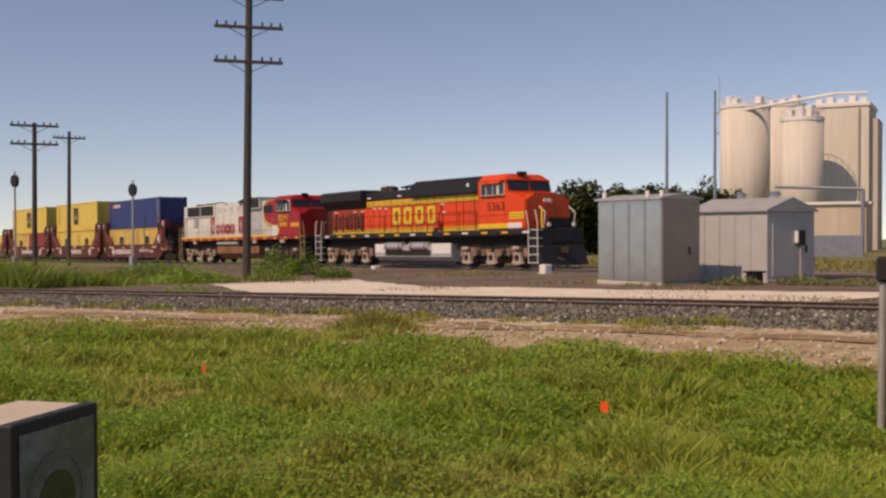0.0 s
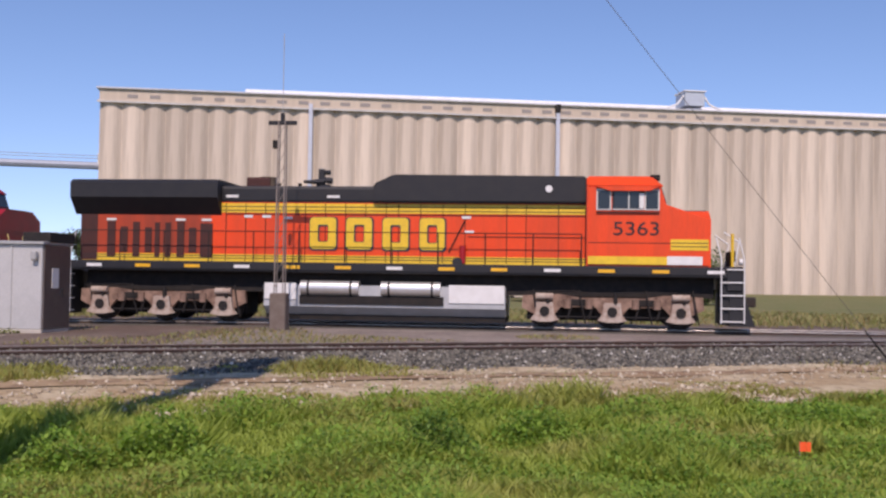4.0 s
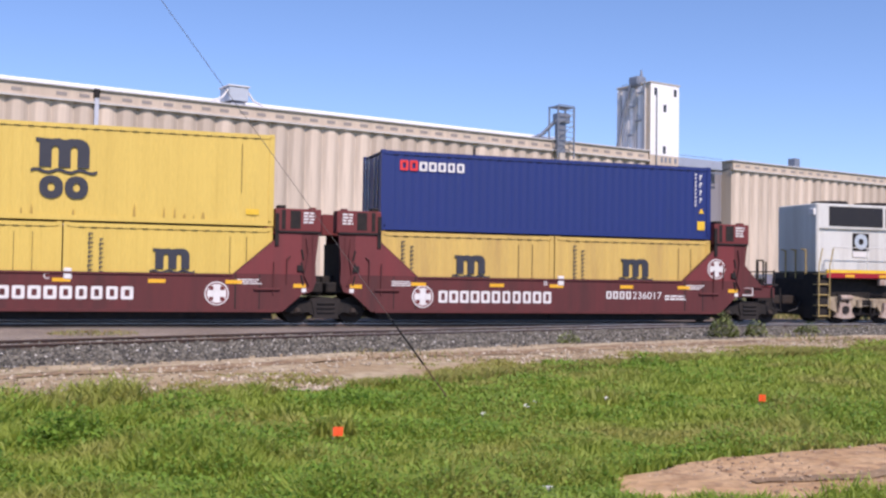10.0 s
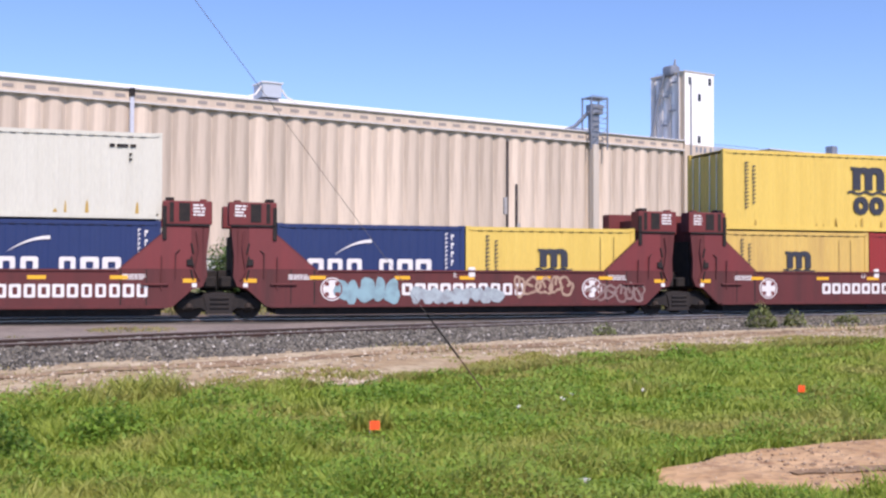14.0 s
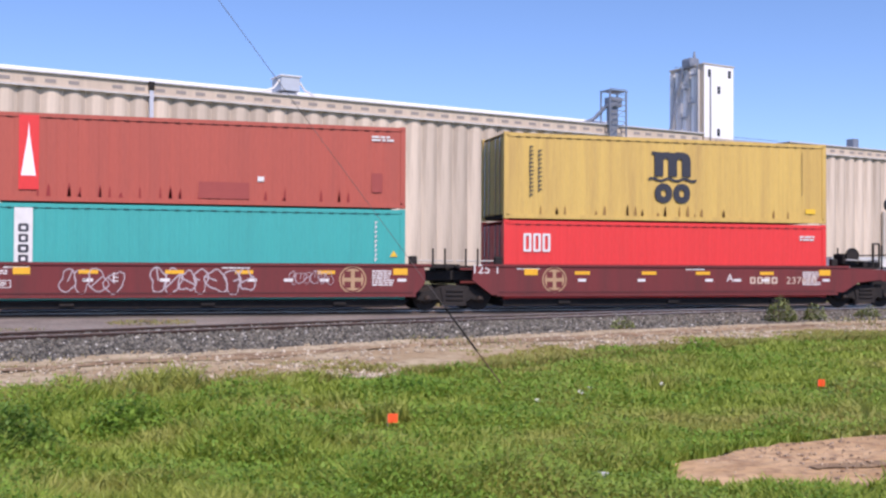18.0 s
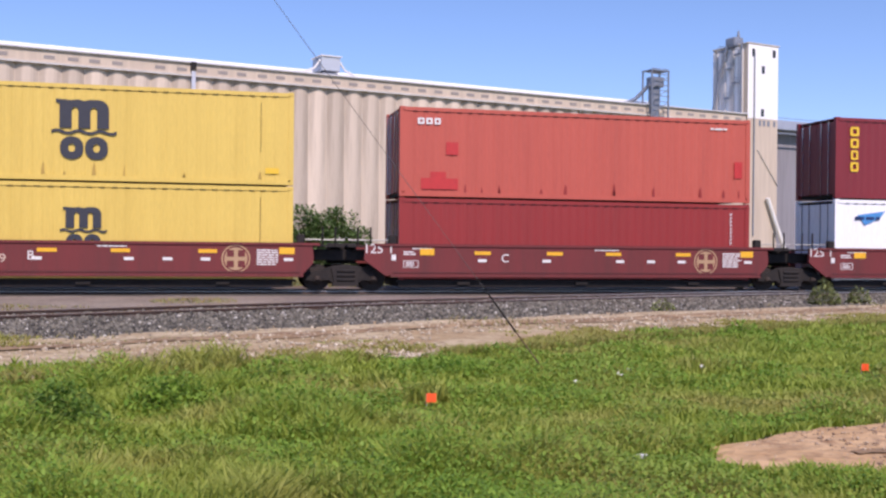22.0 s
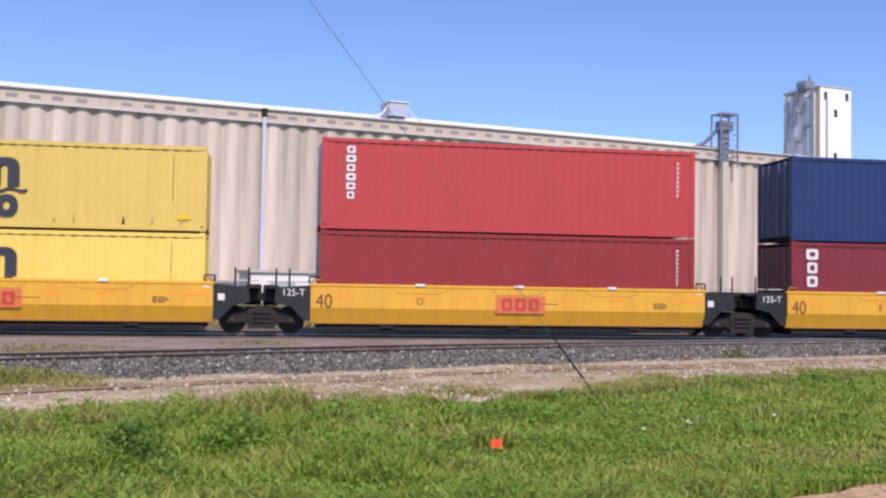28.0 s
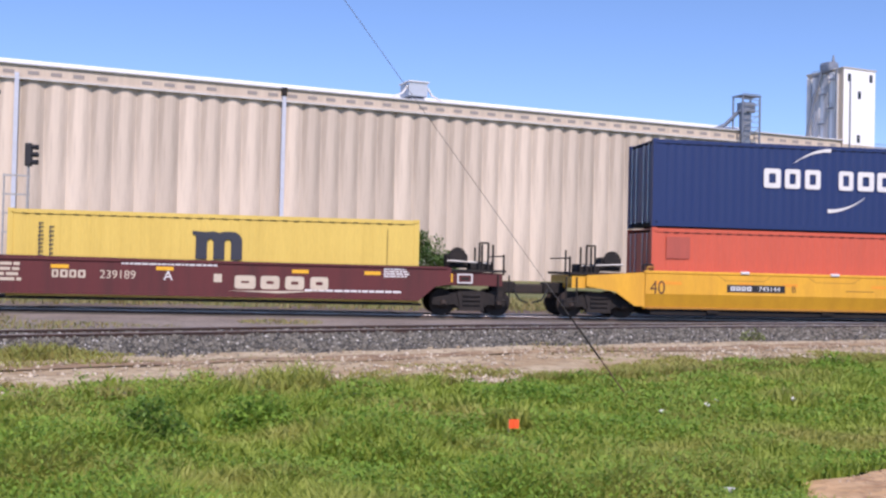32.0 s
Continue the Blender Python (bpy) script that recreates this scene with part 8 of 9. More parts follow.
def well_red(front, rear, letter, seed, tags=0):
    """A low-sided oxide red well unit."""
    t = thing("red_well_car", "oxide red low-sided well car with tan emblem" + (" and graffiti" if tags else ""), "well car", "red articulated well cars")
    side = shared("red_side", lambda: shape([(-6.55, 0.50), (6.35, 0.50), (6.68, 0.85), (6.72, 1.0), (6.68, 1.45), (-7.18, 1.45), (-7.22, 1.0), (-7.1, 0.9)], -0.06, 0.06))
    put("side_panel", side, M_WELLRED, t, "", 0, -1.34)
    put("side_panel", side, M_WELLRED, t, "", 0, 1.34)
    floor_of_well(t, M_WELLRED)
    part("top_flange", box(-6.9, 6.9, -1.44, -1.3, 1.42, 1.5), M_WELLRED, t)
    part("bottom_flange", box(-6.4, 6.4, -1.45, -1.3, 0.46, 0.54), M_WELLRED, t)
    for s, end in ((1, front), (-1, rear)):
        if end:
            end_platform(t, s, M_WELLRED)
            part("tapered_end", shape(flip_x([(6.3, 0.56), (6.7, 0.56), (7.3, 0.9), (8.4, 1.02), (8.4, 1.36), (6.3, 1.44)], s), -1.395, -1.365), M_WELLRED, t)
        else:
            joint_platform(t, s)
        ax = 5.9 if s > 0 else -5.22
        part("amber_plate", box(ax - 0.23, ax + 0.23, -1.412, -1.40, 1.15, 1.35), M_REFLECT, t)
        part("guide_lug", rounded(*sorted((s * 6.2, s * 6.45)), -1.4, -1.2, 1.48, 1.75, 0.03, 1), M_UNDER, t)
    tan_ = mat("faded tan emblem paint", (0.42, 0.27, 0.15), 0.7)
    roundel(t, 4.38 if not (front and not rear) else -4.4, 1.0, -1.40, 0.43, tan_, M_WELLRED, 0.14)
    for x in (-3.41, -0.98, 1.05, 3.55):
        part("amber_plate", box(x - 0.27, x + 0.27, -1.412, -1.40, 1.17, 1.28), M_REFLECT, t)
    for x in (-3.42, -1.26, 1.29, 2.39, 3.49, 5.95):
        part("white_plate", box(x - 0.14, x + 0.14, -1.412, -1.40, 0.94, 1.03), M_WHITE, t)
    bars(t, M_WHITE, 5.0, 5.72, 0.8, 1.3, -1.402, 7, seed, "stencil_block")
    part("panel_rib", box(-6.3, 6.3, -1.42, -1.40, 0.58, 0.62), M_WELLBRN, t)
    bars(t, M_WHITE, -5.7, -4.9, 1.32, 1.38, -1.402, 1, seed + 1, "stencil_block")
    bars(t, M_WHITE, 0.4, 1.3, 1.32, 1.38, -1.402, 1, seed + 2, "stencil_block")
    words(letter, 0.26, t, M_WHITE, -2.66 if not (front or rear) else (2.1 if front else -1.42), -1.405, 0.94, "unit_letter")
    if front or rear:
        x = 3.6 if front else -4.05
        emblem_row(t, mat("worn cream lettering", (0.55, 0.42, 0.33), 0.7), x - 0.75, x + 0.4, 0.86, 1.10, -1.40, 4, 6, "painted_emblem")
        words("237619", 0.24, t, mat("worn cream lettering", (0.55, 0.42, 0.33)), x + 1.35, -1.405, 0.86, "car_number", 1, 1.2)
    else:
        bars(t, M_WHITE, -5.98, -5.55, 1.14, 1.28, -1.402, 2, seed + 4, "stencil_block")
        part("framed_mark", ring_block(-5.98, -5.5, 0.76, 0.98, 0.01, 0.02, -1.412, -1.40), M_WHITE, t, "thin white frame")
        bars(t, M_WHITE, -5.9, -5.58, 0.80, 0.94, -1.402, 3, seed + 6, "stencil_block")
        part("white_plate", box(-6.36, -6.22, -1.412, -1.40, 0.98, 1.16), M_WHITE, t)
    if not rear:
        words("125 T", 0.29, t, M_WHITE, -6.75, -1.405, 1.20, "load_mark")
    if tags:
        spray = mat("white spray line", (0.42, 0.36, 0.38), 0.7)
        if tags == 1:
            scrawl(t, -4.2, -2.9, 0.6, 1.3, spray, 11, 0.035)
            scrawl(t, -1.7, 0.9, 0.6, 1.35, spray, 12, 0.045)
            scrawl(t, 2.4, 3.5, 0.85, 1.25, spray, 13, 0.02)
        else:
            scrawl(t, 0.5, 2.6, 0.75, 1.3, spray, 14, 0.022)
            scrawl(t, 3.0, 4.0, 0.7, 1.2, spray, 15, 0.02)
    return t


M_AMBERFADE = mat("faded orange plate", (0.78, 0.30, 0.02), 0.5, 0, (0.66, 0.30, 0.02), 0.5, 6)
M_TTXEDGE = mat("grimy yellow edge", (0.40, 0.19, 0.02), 0.6, 0, (0.28, 0.12, 0.02), 0.5, 4)


def well_yellow(front, rear, letter, seed):
    """A yellow well unit with black articulated ends."""
    t = thing("yellow_well_car", "bright yellow well car unit with black ends and faded red emblem", "well car", "yellow articulated well cars")
    side = shared("yellow_side", lambda: yellow_side())
    put("side_panel", side, M_TTX, t, "", 0, 0)
    floor_of_well(t, M_TTX)
    part("side_ledge", rounded(-6.4, 6.4, -1.46, -1.3, 1.46, 1.56, 0.02, 1), M_TTX, t)
    for s, end in ((1, front), (-1, rear)):
        if end:
            end_platform(t, s, M_TTX)
            part("tapered_end", shape(flip_x([(6.37, 0.40), (6.7, 0.42), (7.35, 0.86), (8.3, 1.02), (8.3, 1.36), (6.37, 1.5)], s), -1.41, -1.37), M_TTX, t)
        else:
            part("black_end", shape([(s * 6.36, 0.42), (s * 6.55, 0.42), (s * 6.95, 0.85), (s * 7.45, 0.95), (s * 7.4, 1.42), (s * 6.36, 1.5)] if s > 0 else [(s * 6.36, 1.5), (s * 7.4, 1.42), (s * 7.45, 0.95), (s * 6.95, 0.85), (s * 6.55, 0.42), (s * 6.36, 0.42)], -1.36, 1.36), M_BLACK, t)
            joint_platform(t, s)
            part("white_plate", box(*sorted((s * 6.5, s * 6.7)), -1.372, -1.36, 1.0, 1.2), M_WHITE, t) if s > 0 else words("125-T", 0.2, t, M_WHITE, -6.88, -1.365, 1.18, "load_mark")
        part("guide_lug", pipe([(s * 6.1, -1.36, 1.55), (s * 6.1, -1.36, 1.75), (s * 6.4, -1.36, 1.75), (s * 6.4, -1.36, 1.55)], 0.03, 6), M_UNDER, t)
    dark = mat("dark brown stencil paint", (0.10, 0.045, 0.02), 0.7)
    words("40", 0.42, t, dark, -5.95, -1.445, 0.82, "length_mark", 1.0, 0.85)
    if front or rear:
        part("number_panel", box(1.7 if front else -3.6, 3.7 if front else -1.6, -1.45, -1.43, 0.92, 1.16), M_BLACK, t)
        emblem_row(t, M_WHITE, *((1.8, 2.55) if front else (-3.5, -2.75)), 0.97, 1.11, -1.45, 4, 3, "painted_emblem")
        words("743144", 0.14, t, M_WHITE, 3.1 if front else -2.15, -1.455, 0.97, "car_number", 1, 1.25)
        words(letter, 0.2, t, dark, 1.4 if front else -1.3, -1.445, 0.95, "unit_letter")
    else:
        red = mat("faded red emblem paint", (0.62, 0.16, 0.05), 0.7)
        deep = mat("deep red emblem paint", (0.50, 0.05, 0.03), 0.7)
        x = -0.66 if letter != "D" else -0.6
        part("emblem_panel", box(x, x + 1.6, -1.446, -1.43, 0.72, 1.26), red, t, "faded red panel")
        emblem_row(t, deep, x + 0.15, x + 1.45, 0.8, 1.18, -1.446, 3, 10, "painted_emblem")
        words(letter, 0.2, t, dark, -3.0, -1.445, 0.95, "unit_letter")
    for x, w in ((-5.62, 0.47), (-2.95, 0.26), (-1.42, 0.26), (1.71, 0.26), (3.3, 0.26), (5.77, 0.47)):
        part("amber_plate", box(x - w, x + w, -1.446, -1.43, 1.12, 1.22), M_AMBERFADE, t, "faded orange plate")
    for x in (-3.0, 0.14, 3.2):
        part("guide_cap", rounded(x - 0.15, x + 0.15, -1.5, -1.4, 1.5, 1.59, 0.02, 1), M_WHITE, t)
        part("recess_edge", shape([(x - 0.95, 1.46), (x - 0.66, 1.275), (x + 0.66, 1.275), (x + 0.95, 1.46), (x + 0.92, 1.46), (x + 0.65, 1.295), (x - 0.65, 1.295), (x - 0.92, 1.46)], -1.444, -1.43), M_TTXEDGE, t)
    if front:
        for x in (-3.0, 0.14, 3.2):
            part("guide_strip", rounded(x - 0.75, x + 0.75, -1.43, -1.36, 1.58, 1.64, 0.015, 1), M_PALEWOOD, t, "pale guide strip")
    part("bottom_lip", box(-6.3, 6.3, -1.3, -1.2, 0.34, 0.40), M_TTXEDGE, t)
    for s in (-1, 1):
        part("corner_clip", pipe([(s * 6.28, -1.38, 1.5), (s * 6.28, -1.38, 1.68), (s * 6.05, -1.38, 1.66)], 0.03, 6), M_TTXEDGE, t, "rusty orange corner clip")
    bars(t, dark, 0.55, 1.6, 1.0, 1.04, -1.442, 1, seed + 3, "stencil_block")
    bars(t, M_WHITE, 6.06, 6.3, 1.36, 1.44, -1.442, 1, seed + 5, "stencil_block")
    bars(t, dark, 4.6, 5.1, 0.9, 1.1, -1.442, 3, seed, "stencil_block")
    return t


def yellow_side():
    bm = bmesh.new()
    pts = [(-1.44, 0.82), (-1.44, 1.5), (-1.3, 1.5), (-1.2, 0.34), (-1.25, 0.34)]
    a = [bm.verts.new((-6.36, y, z)) for y, z in pts]
    b = [bm.verts.new((6.36, y, z)) for y, z in pts]
    bm.faces.new(a)
    bm.faces.new(b[::-1])
    for i in range(5):
        j = (i + 1) % 5
        bm.faces.new((a[i], a[j], b[j], b[i]))
    bmesh.ops.recalc_face_normals(bm, faces=bm.faces[:])
    return bm


def well_single():
    """A lone brown well car."""
    t = thing("brown_well_car", "plain brown well car with a white emblem and open ends", "well car")
    put("side_panel", shared("single_side", lambda: shape([(-9.0, 0.46), (6.1, 0.46), (6.6, 0.9), (7.1, 0.98), (7.1, 1.5), (-9.0, 1.6), ], -0.06, 0.06)), M_WELLBRN, t, "", 0, -1.34)
    put("side_panel", shared("single_side", None), M_WELLBRN, t, "", 0, 1.34)
    part("well_floor", box(-9, 6.2, -1.25, 1.25, 0.30, 0.36), M_UNDER, t)
    part("top_flange", box(-9, 7.0, -1.44, -1.3, 1.46, 1.53), M_WELLBRN, t)
    end_platform(t, 1, M_WELLBRN)
    emblem_row(t, M_PALEWOOD, 0.44, 3.4, 0.72, 1.12, -1.40, 4, 14, "painted_emblem", "cream emblem shapes")
    part("emblem_swoosh", shape([(0.3, 0.66), (1.8, 0.60), (3.2, 0.70), (1.8, 0.67)], -1.412, -1.40), M_PALEWOOD, t)
    emblem_row(t, M_PALEWOOD, -4.8, -3.8, 0.95, 1.18, -1.40, 4, 15, "painted_emblem")
    words("239189", 0.24, t, M_PALEWOOD, -2.9, -1.405, 0.95, "car_number")
    words("A", 0.28, t, M_WHITE, -1.45, -1.405, 0.93, "unit_letter")
    part("panel_mark", box(-0.12, 0.12, -1.41, -1.40, 0.9, 1.15), M_PALEWOOD, t)
    for x in (-7.5, -4.8, -1.8, 2.2, 4.4):
        part("amber_plate", box(x, x + 0.5, -1.412, -1.40, 1.22, 1.33), M_REFLECT, t)
    bars(t, M_PALEWOOD, -6.7, -5.5, 0.8, 1.4, -1.402, 4, 41, "stencil_block")
    bars(t, M_WHITE, -2.8, 0.5, 1.36, 1.44, -1.402, 1, 42, "stencil_block")
    bars(t, M_WHITE, 2.6, 5.6, 0.66, 0.76, -1.402, 1, 43, "stencil_block")
    bars(t, M_WHITE, 5.0, 5.8, 1.15, 1.45, -1.402, 4, 44, "stencil_block")
    return t


# ---- containers ----
def corrugated(length, h, depth=0.011, pitch=0.283, flat=0.35):
    """A corrugated side facing -y: x from -length/2, z from 0 to h."""
    bm = bmesh.new()
    n = int((length - 2 * flat) / pitch)
    p = (length - 2 * flat) / n
    prof = [(-length / 2, 0.0), (-length / 2 + flat, 0.0)]
    for k in range(n):
        x = -length / 2 + flat + k * p
        prof += [(x + p * 0.18, depth), (x + p * 0.5, depth), (x + p * 0.68, 0.0), (x + p, 0.0)]
    prof.append((length / 2, 0.0))
    a = [bm.verts.new((x, y, 0)) for x, y in prof]
    b = [bm.verts.new((x, y, h)) for x, y in prof]
    for k in range(len(prof) - 1):
        bm.faces.new((a[k], a[k + 1], b[k + 1], b[k]))
    return bm


def container(length, h, paint_, label, group="shipping containers", doors=-1):
    """An ISO box whose base centre is the origin. Its doors close the end on the side `doors`."""
    t = thing("shipping_container", label, "container", group)
    L, W = length / 2, 1.219
    side = shared(("corr", length, h), lambda: corrugated(length - 0.2, h - 0.30))
    put("side_panel", side, paint_, t, "", 0, -W + 0.025, 0.17)
    put("side_panel", side, paint_, t, "", 0, W - 0.025, 0.17, True)
    put("top_rail", shared(("trail", length, h), lambda: box(-L + 0.1, L - 0.1, -W, -W + 0.08, h - 0.14, h - 0.02)), paint_, t)
    put("top_rail", shared(("trail", length, h), None), paint_, t, "", 0, 0, 0, True)
    put("bottom_rail", shared(("brail", length), lambda: box(-L + 0.1, L - 0.1, -W, -W + 0.1, 0.02, 0.17)), paint_, t)
    put("bottom_rail", shared(("brail", length), None), paint_, t, "", 0, 0, 0, True)
    put("roof_panel", shared(("roof", length, h), lambda: box(-L + 0.05, L - 0.05, -W + 0.07, W - 0.07, h - 0.06, h - 0.03)), paint_, t)
    put("floor", shared(("cfloor", length), lambda: box(-L + 0.1, L - 0.1, -W + 0.1, W - 0.1, 0.05, 0.14)), M_UNDER, t)
    post = shared(("cpost", h), lambda: box(-0.08, 0.08, -0.08, 0.08, 0.1, h - 0.1))
    cast = shared("casting", lambda: rounded(-0.09, 0.09, -0.083, 0.083, -0.06, 0.06, 0.012, 1))
    for sx in (-1, 1):
        for sy in (-1, 1):
            put("corner_post", post, paint_, t, "", sx * (L - 0.08), sy * (W - 0.08))
            for z in (0.06, h - 0.06):
                put("corner_casting", cast, paint_, t, "", sx * (L - 0.087), sy * (W - 0.08), z)
    d = doors
    put("end_panel", shared(("endp", h), lambda: end_wall(h)), paint_, t, "", -d * (L - 0.06), 0, 0.12).rotation_euler = (0, 0, -d * math.pi / 2 + math.pi)
    for sy in (-1, 1):
        dr = put("door", shared(("door", h), lambda: rounded(-0.03, 0.03, 0.01, 1.13, 0.16, h - 0.16, 0.01, 1)), paint_, t, "", d * (L - 0.05), 0 if sy > 0 else -1.14)
        for y in (0.35, 0.8):
            put("lock_rod", shared(("rod", h), lambda: rod((0, 0, 0.12), (0, 0, h - 0.12), 0.02, 6)), M_GALV, dr, "", d * 0.05, y)
    # shade under the top rail, drawn as a row of dark dashes
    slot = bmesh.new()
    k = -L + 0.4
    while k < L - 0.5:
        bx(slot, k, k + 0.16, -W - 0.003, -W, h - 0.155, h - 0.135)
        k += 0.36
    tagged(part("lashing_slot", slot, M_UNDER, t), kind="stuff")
    return t


def end_wall(h):
    bm = corrugated(2.2, h - 0.24, 0.04, 0.25, 0.1)
    return bm


YEL = mat("yellow container paint", (0.66, 0.475, 0.10), 0.55, 0, (0.50, 0.345, 0.062), 0.45, 1.3, streak=True)
YEL2 = mat("worn yellow container paint", (0.60, 0.41, 0.105), 0.6, 0, (0.33, 0.20, 0.075), 0.55, 1.6, streak=True)
YEL3 = mat("bright yellow container paint", (0.80, 0.58, 0.11), 0.5, 0, (0.62, 0.42, 0.06), 0.3, 1.3, streak=True)
NAVY = mat("navy container paint", (0.010, 0.026, 0.105), 0.45, 0, (0.016, 0.034, 0.11), 0.4, 1.3, streak=True)
ROYAL = mat("royal blue container paint", (0.010, 0.025, 0.145), 0.45, 0, (0.014, 0.03, 0.12), 0.35, 1.3, streak=True)
REDC = mat("dark red container paint", (0.27, 0.022, 0.019), 0.5, 0, (0.19, 0.02, 0.016), 0.45, 1.3, streak=True)
REDB = mat("brick red container paint", (0.46, 0.045, 0.038), 0.48, 0, (0.36, 0.04, 0.035), 0.4, 1.3, streak=True)
SALMON = mat("sun-faded red container paint", (0.47, 0.088, 0.058), 0.6, 0, (0.35, 0.062, 0.042), 0.5, 1.3, streak=True)
TERRA = mat("faded terracotta container paint", (0.42, 0.085, 0.055), 0.6, 0, (0.30, 0.07, 0.05), 0.5, 1.5, streak=True)
ORRED = mat("orange-red container paint", (0.58, 0.10, 0.05), 0.5, 0, (0.45, 0.09, 0.05), 0.4, 1.3, streak=True)
SCARLET = mat("scarlet container paint", (0.72, 0.04, 0.035), 0.45, 0, (0.55, 0.04, 0.03), 0.3, 1.3, streak=True)
MAROON = mat("maroon container paint", (0.205, 0.018, 0.024), 0.5, 0, (0.14, 0.017, 0.019), 0.45, 1.3, streak=True)
TEAL = mat("teal container paint", (0.03, 0.36, 0.33), 0.5, 0, (0.03, 0.27, 0.25), 0.4, 1.3, streak=True)
WHT = mat("white reefer paint", (0.82, 0.83, 0.84), 0.4, 0, (0.66, 0.66, 0.66), 0.3, 1.3, streak=True)
CREAM = mat("cream container paint", (0.57, 0.57, 0.48), 0.5, 0, (0.46, 0.45, 0.36), 0.4, 1.1, streak=True)
PATCHDULL = mat("dull repainted patch", (0.31, 0.055, 0.045), 0.6, 0, (0.36, 0.07, 0.05), 0.5, 3)
PATCHRED = mat("repainted red patch", (0.50, 0.03, 0.028), 0.5)
FACE = -1.224
M_RUSTSTAIN = mat("rust stain on yellow paint", (0.27, 0.15, 0.045), 0.8, 0, (0.38, 0.24, 0.06), 0.5, 9)
M_RUSTFAINT = mat("faint rust stain", (0.42, 0.28, 0.06), 0.7, 0, (0.36, 0.22, 0.05), 0.5, 9)


def mark_m(c, x, z, w, full=True):
    """Three heavy strokes joined by round arches over a wavy line, and below them two round blocks."""
    h = w * 0.61
    st = w * 0.245
    gap = (w - 3 * st) / 2
    x0 = x - w / 2
    out = [(x0, z), (x0 + st, z)]
    for k in range(2):
        a = x0 + st + k * (st + gap)
        out += [(a, z)] if k else []
        out += [(a + gap / 2 - gap / 2 * math.cos(q), z + h * 0.60 + gap * 0.6 * math.sin(q)) for q in [math.pi * i / 8 for i in range(9)]]
        out += [(a + gap, z)]
        out += [(a + gap + st, z)] if k else [(a + gap + st, z)]
    r = st * 0.9
    xr = x0 + w
    out += [(xr - r + r * math.cos(q), z + h - r + r * math.sin(q)) for q in [math.pi / 2 * i / 5 for i in range(6)]]
    out += [(x0 + 2 * st + gap, z + h), (x0 + 1.5 * st + gap, z + h * 0.95), (x0 + st + gap, z + h), (x0 + st * 0.9, z + h * 0.97), (x0 - st * 0.3, z + h), (x0 - st * 0.3, z + h * 0.88), (x0, z + h * 0.84)]
    part("painted_emblem", shape(out, FACE - 0.006, FACE), M_DARKMARK, c, "charcoal arched emblem")
    n = 18
    up = [(x - w * 0.66 + 1.32 * w * k / n, z - h * 0.11 + h * 0.05 * math.sin(k * 1.05)) for k in range(n + 1)]
    part("wave_line", shape([(a, b - h * 0.07) for a, b in up] + [(a, b + h * 0.03) for a, b in reversed(up)], FACE - 0.006, FACE), M_DARKMARK, c)
    if full:
        emblem_row(c, M_DARKMARK, x - w * 0.5, x + w * 0.5, z - h * 1.08, z - h * 0.29, FACE, 2, 17, "painted_emblem", "", None, 0.025, 0.42, 0.36)


def marks_yellow(c, L, h, big=True, mx=0.0, cols=True, seed=0, warn=True):
    if big:
        mark_m(c, mx, h * (0.54 if h > 2.7 else 0.47), 1.38, True)
    else:
        mark_m(c, mx, h * 0.527, 1.0, True)
    if cols:
        column_marks(c, M_STENCIL, -L / 2 + 0.95, h * 0.26, h * 0.86, FACE, 13, 0.17, seed)
        column_marks(c, M_STENCIL, -L / 2 + 1.25, h * 0.32, h * 0.82, FACE, 10, 0.15, seed + 1)
    if warn:
        part("sticker", box(L / 2 - 0.85, L / 2 - 0.45, FACE - 0.005, FACE, 0.35, 0.52), M_LYELLOW, c)
    part("panel_line", box(L / 2 - 1.0, L / 2 - 0.985, FACE - 0.004, FACE, h * 0.35, h * 0.88), M_UNDER, c)


def marks_20(c, h, L=6.06, seed=0):
    mark_m(c, 0.05, h * 0.49, 1.0, True)
    column_marks(c, M_STENCIL, -L / 2 + 0.75, h * 0.44, h * 0.9, FACE, 9, 0.15, seed)
    column_marks(c, M_STENCIL, -L / 2 + 1.05, h * 0.42, h * 0.84, FACE, 8, 0.13, seed + 1)
    part("panel_line", box(L / 2 - 1.3, L / 2 - 1.285, FACE - 0.004, FACE, h * 0.3, h * 0.88), M_UNDER, c)
    part("panel_line", box(L / 2 - 0.8, L / 2 - 0.785, FACE - 0.004, FACE, h * 0.3, h * 0.88), M_UNDER, c)


def swoosh(c, x, z, w, s, material):
    """A thin tapering arc."""
    bm = bmesh.new()
    n = 10
    prev = None
    for k in range(n + 1):
        f = k / n
        px = x + s * (-w / 2 + w * f)
        pz = z + s * (0.36 * w * (1 - (1 - f) ** 2))
        th = 0.015 + 0.085 * w * f
        cur = (bm.verts.new((px, FACE - 0.005, pz + th / 2)), bm.verts.new((px, FACE - 0.005, pz - th / 2)))
        if prev:
            bm.faces.new((prev[0], prev[1], cur[1], cur[0]))
        prev = cur
    bmesh.ops.recalc_face_normals(bm, faces=bm.faces[:])
    part("painted_arc", bm, material, c)


def marks_arc(c, x, z, w, h, material, both=True, k=6):
    n1 = w * 0.45
    emblem_row(c, material, x - w / 2, x - w / 2 + n1, z, z + h, FACE, 3, 21, "painted_emblem", "block emblem shapes")
    emblem_row(c, material, x + w / 2 - n1, x + w / 2, z, z + h, FACE, 3, 22, "painted_emblem")
    swoosh(c, x - w * 0.13, z + h * 1.3, w * 0.28, 1, material)
    if both:
        swoosh(c, x + w * 0.13, z - h * 0.35, w * 0.28, -1, material)


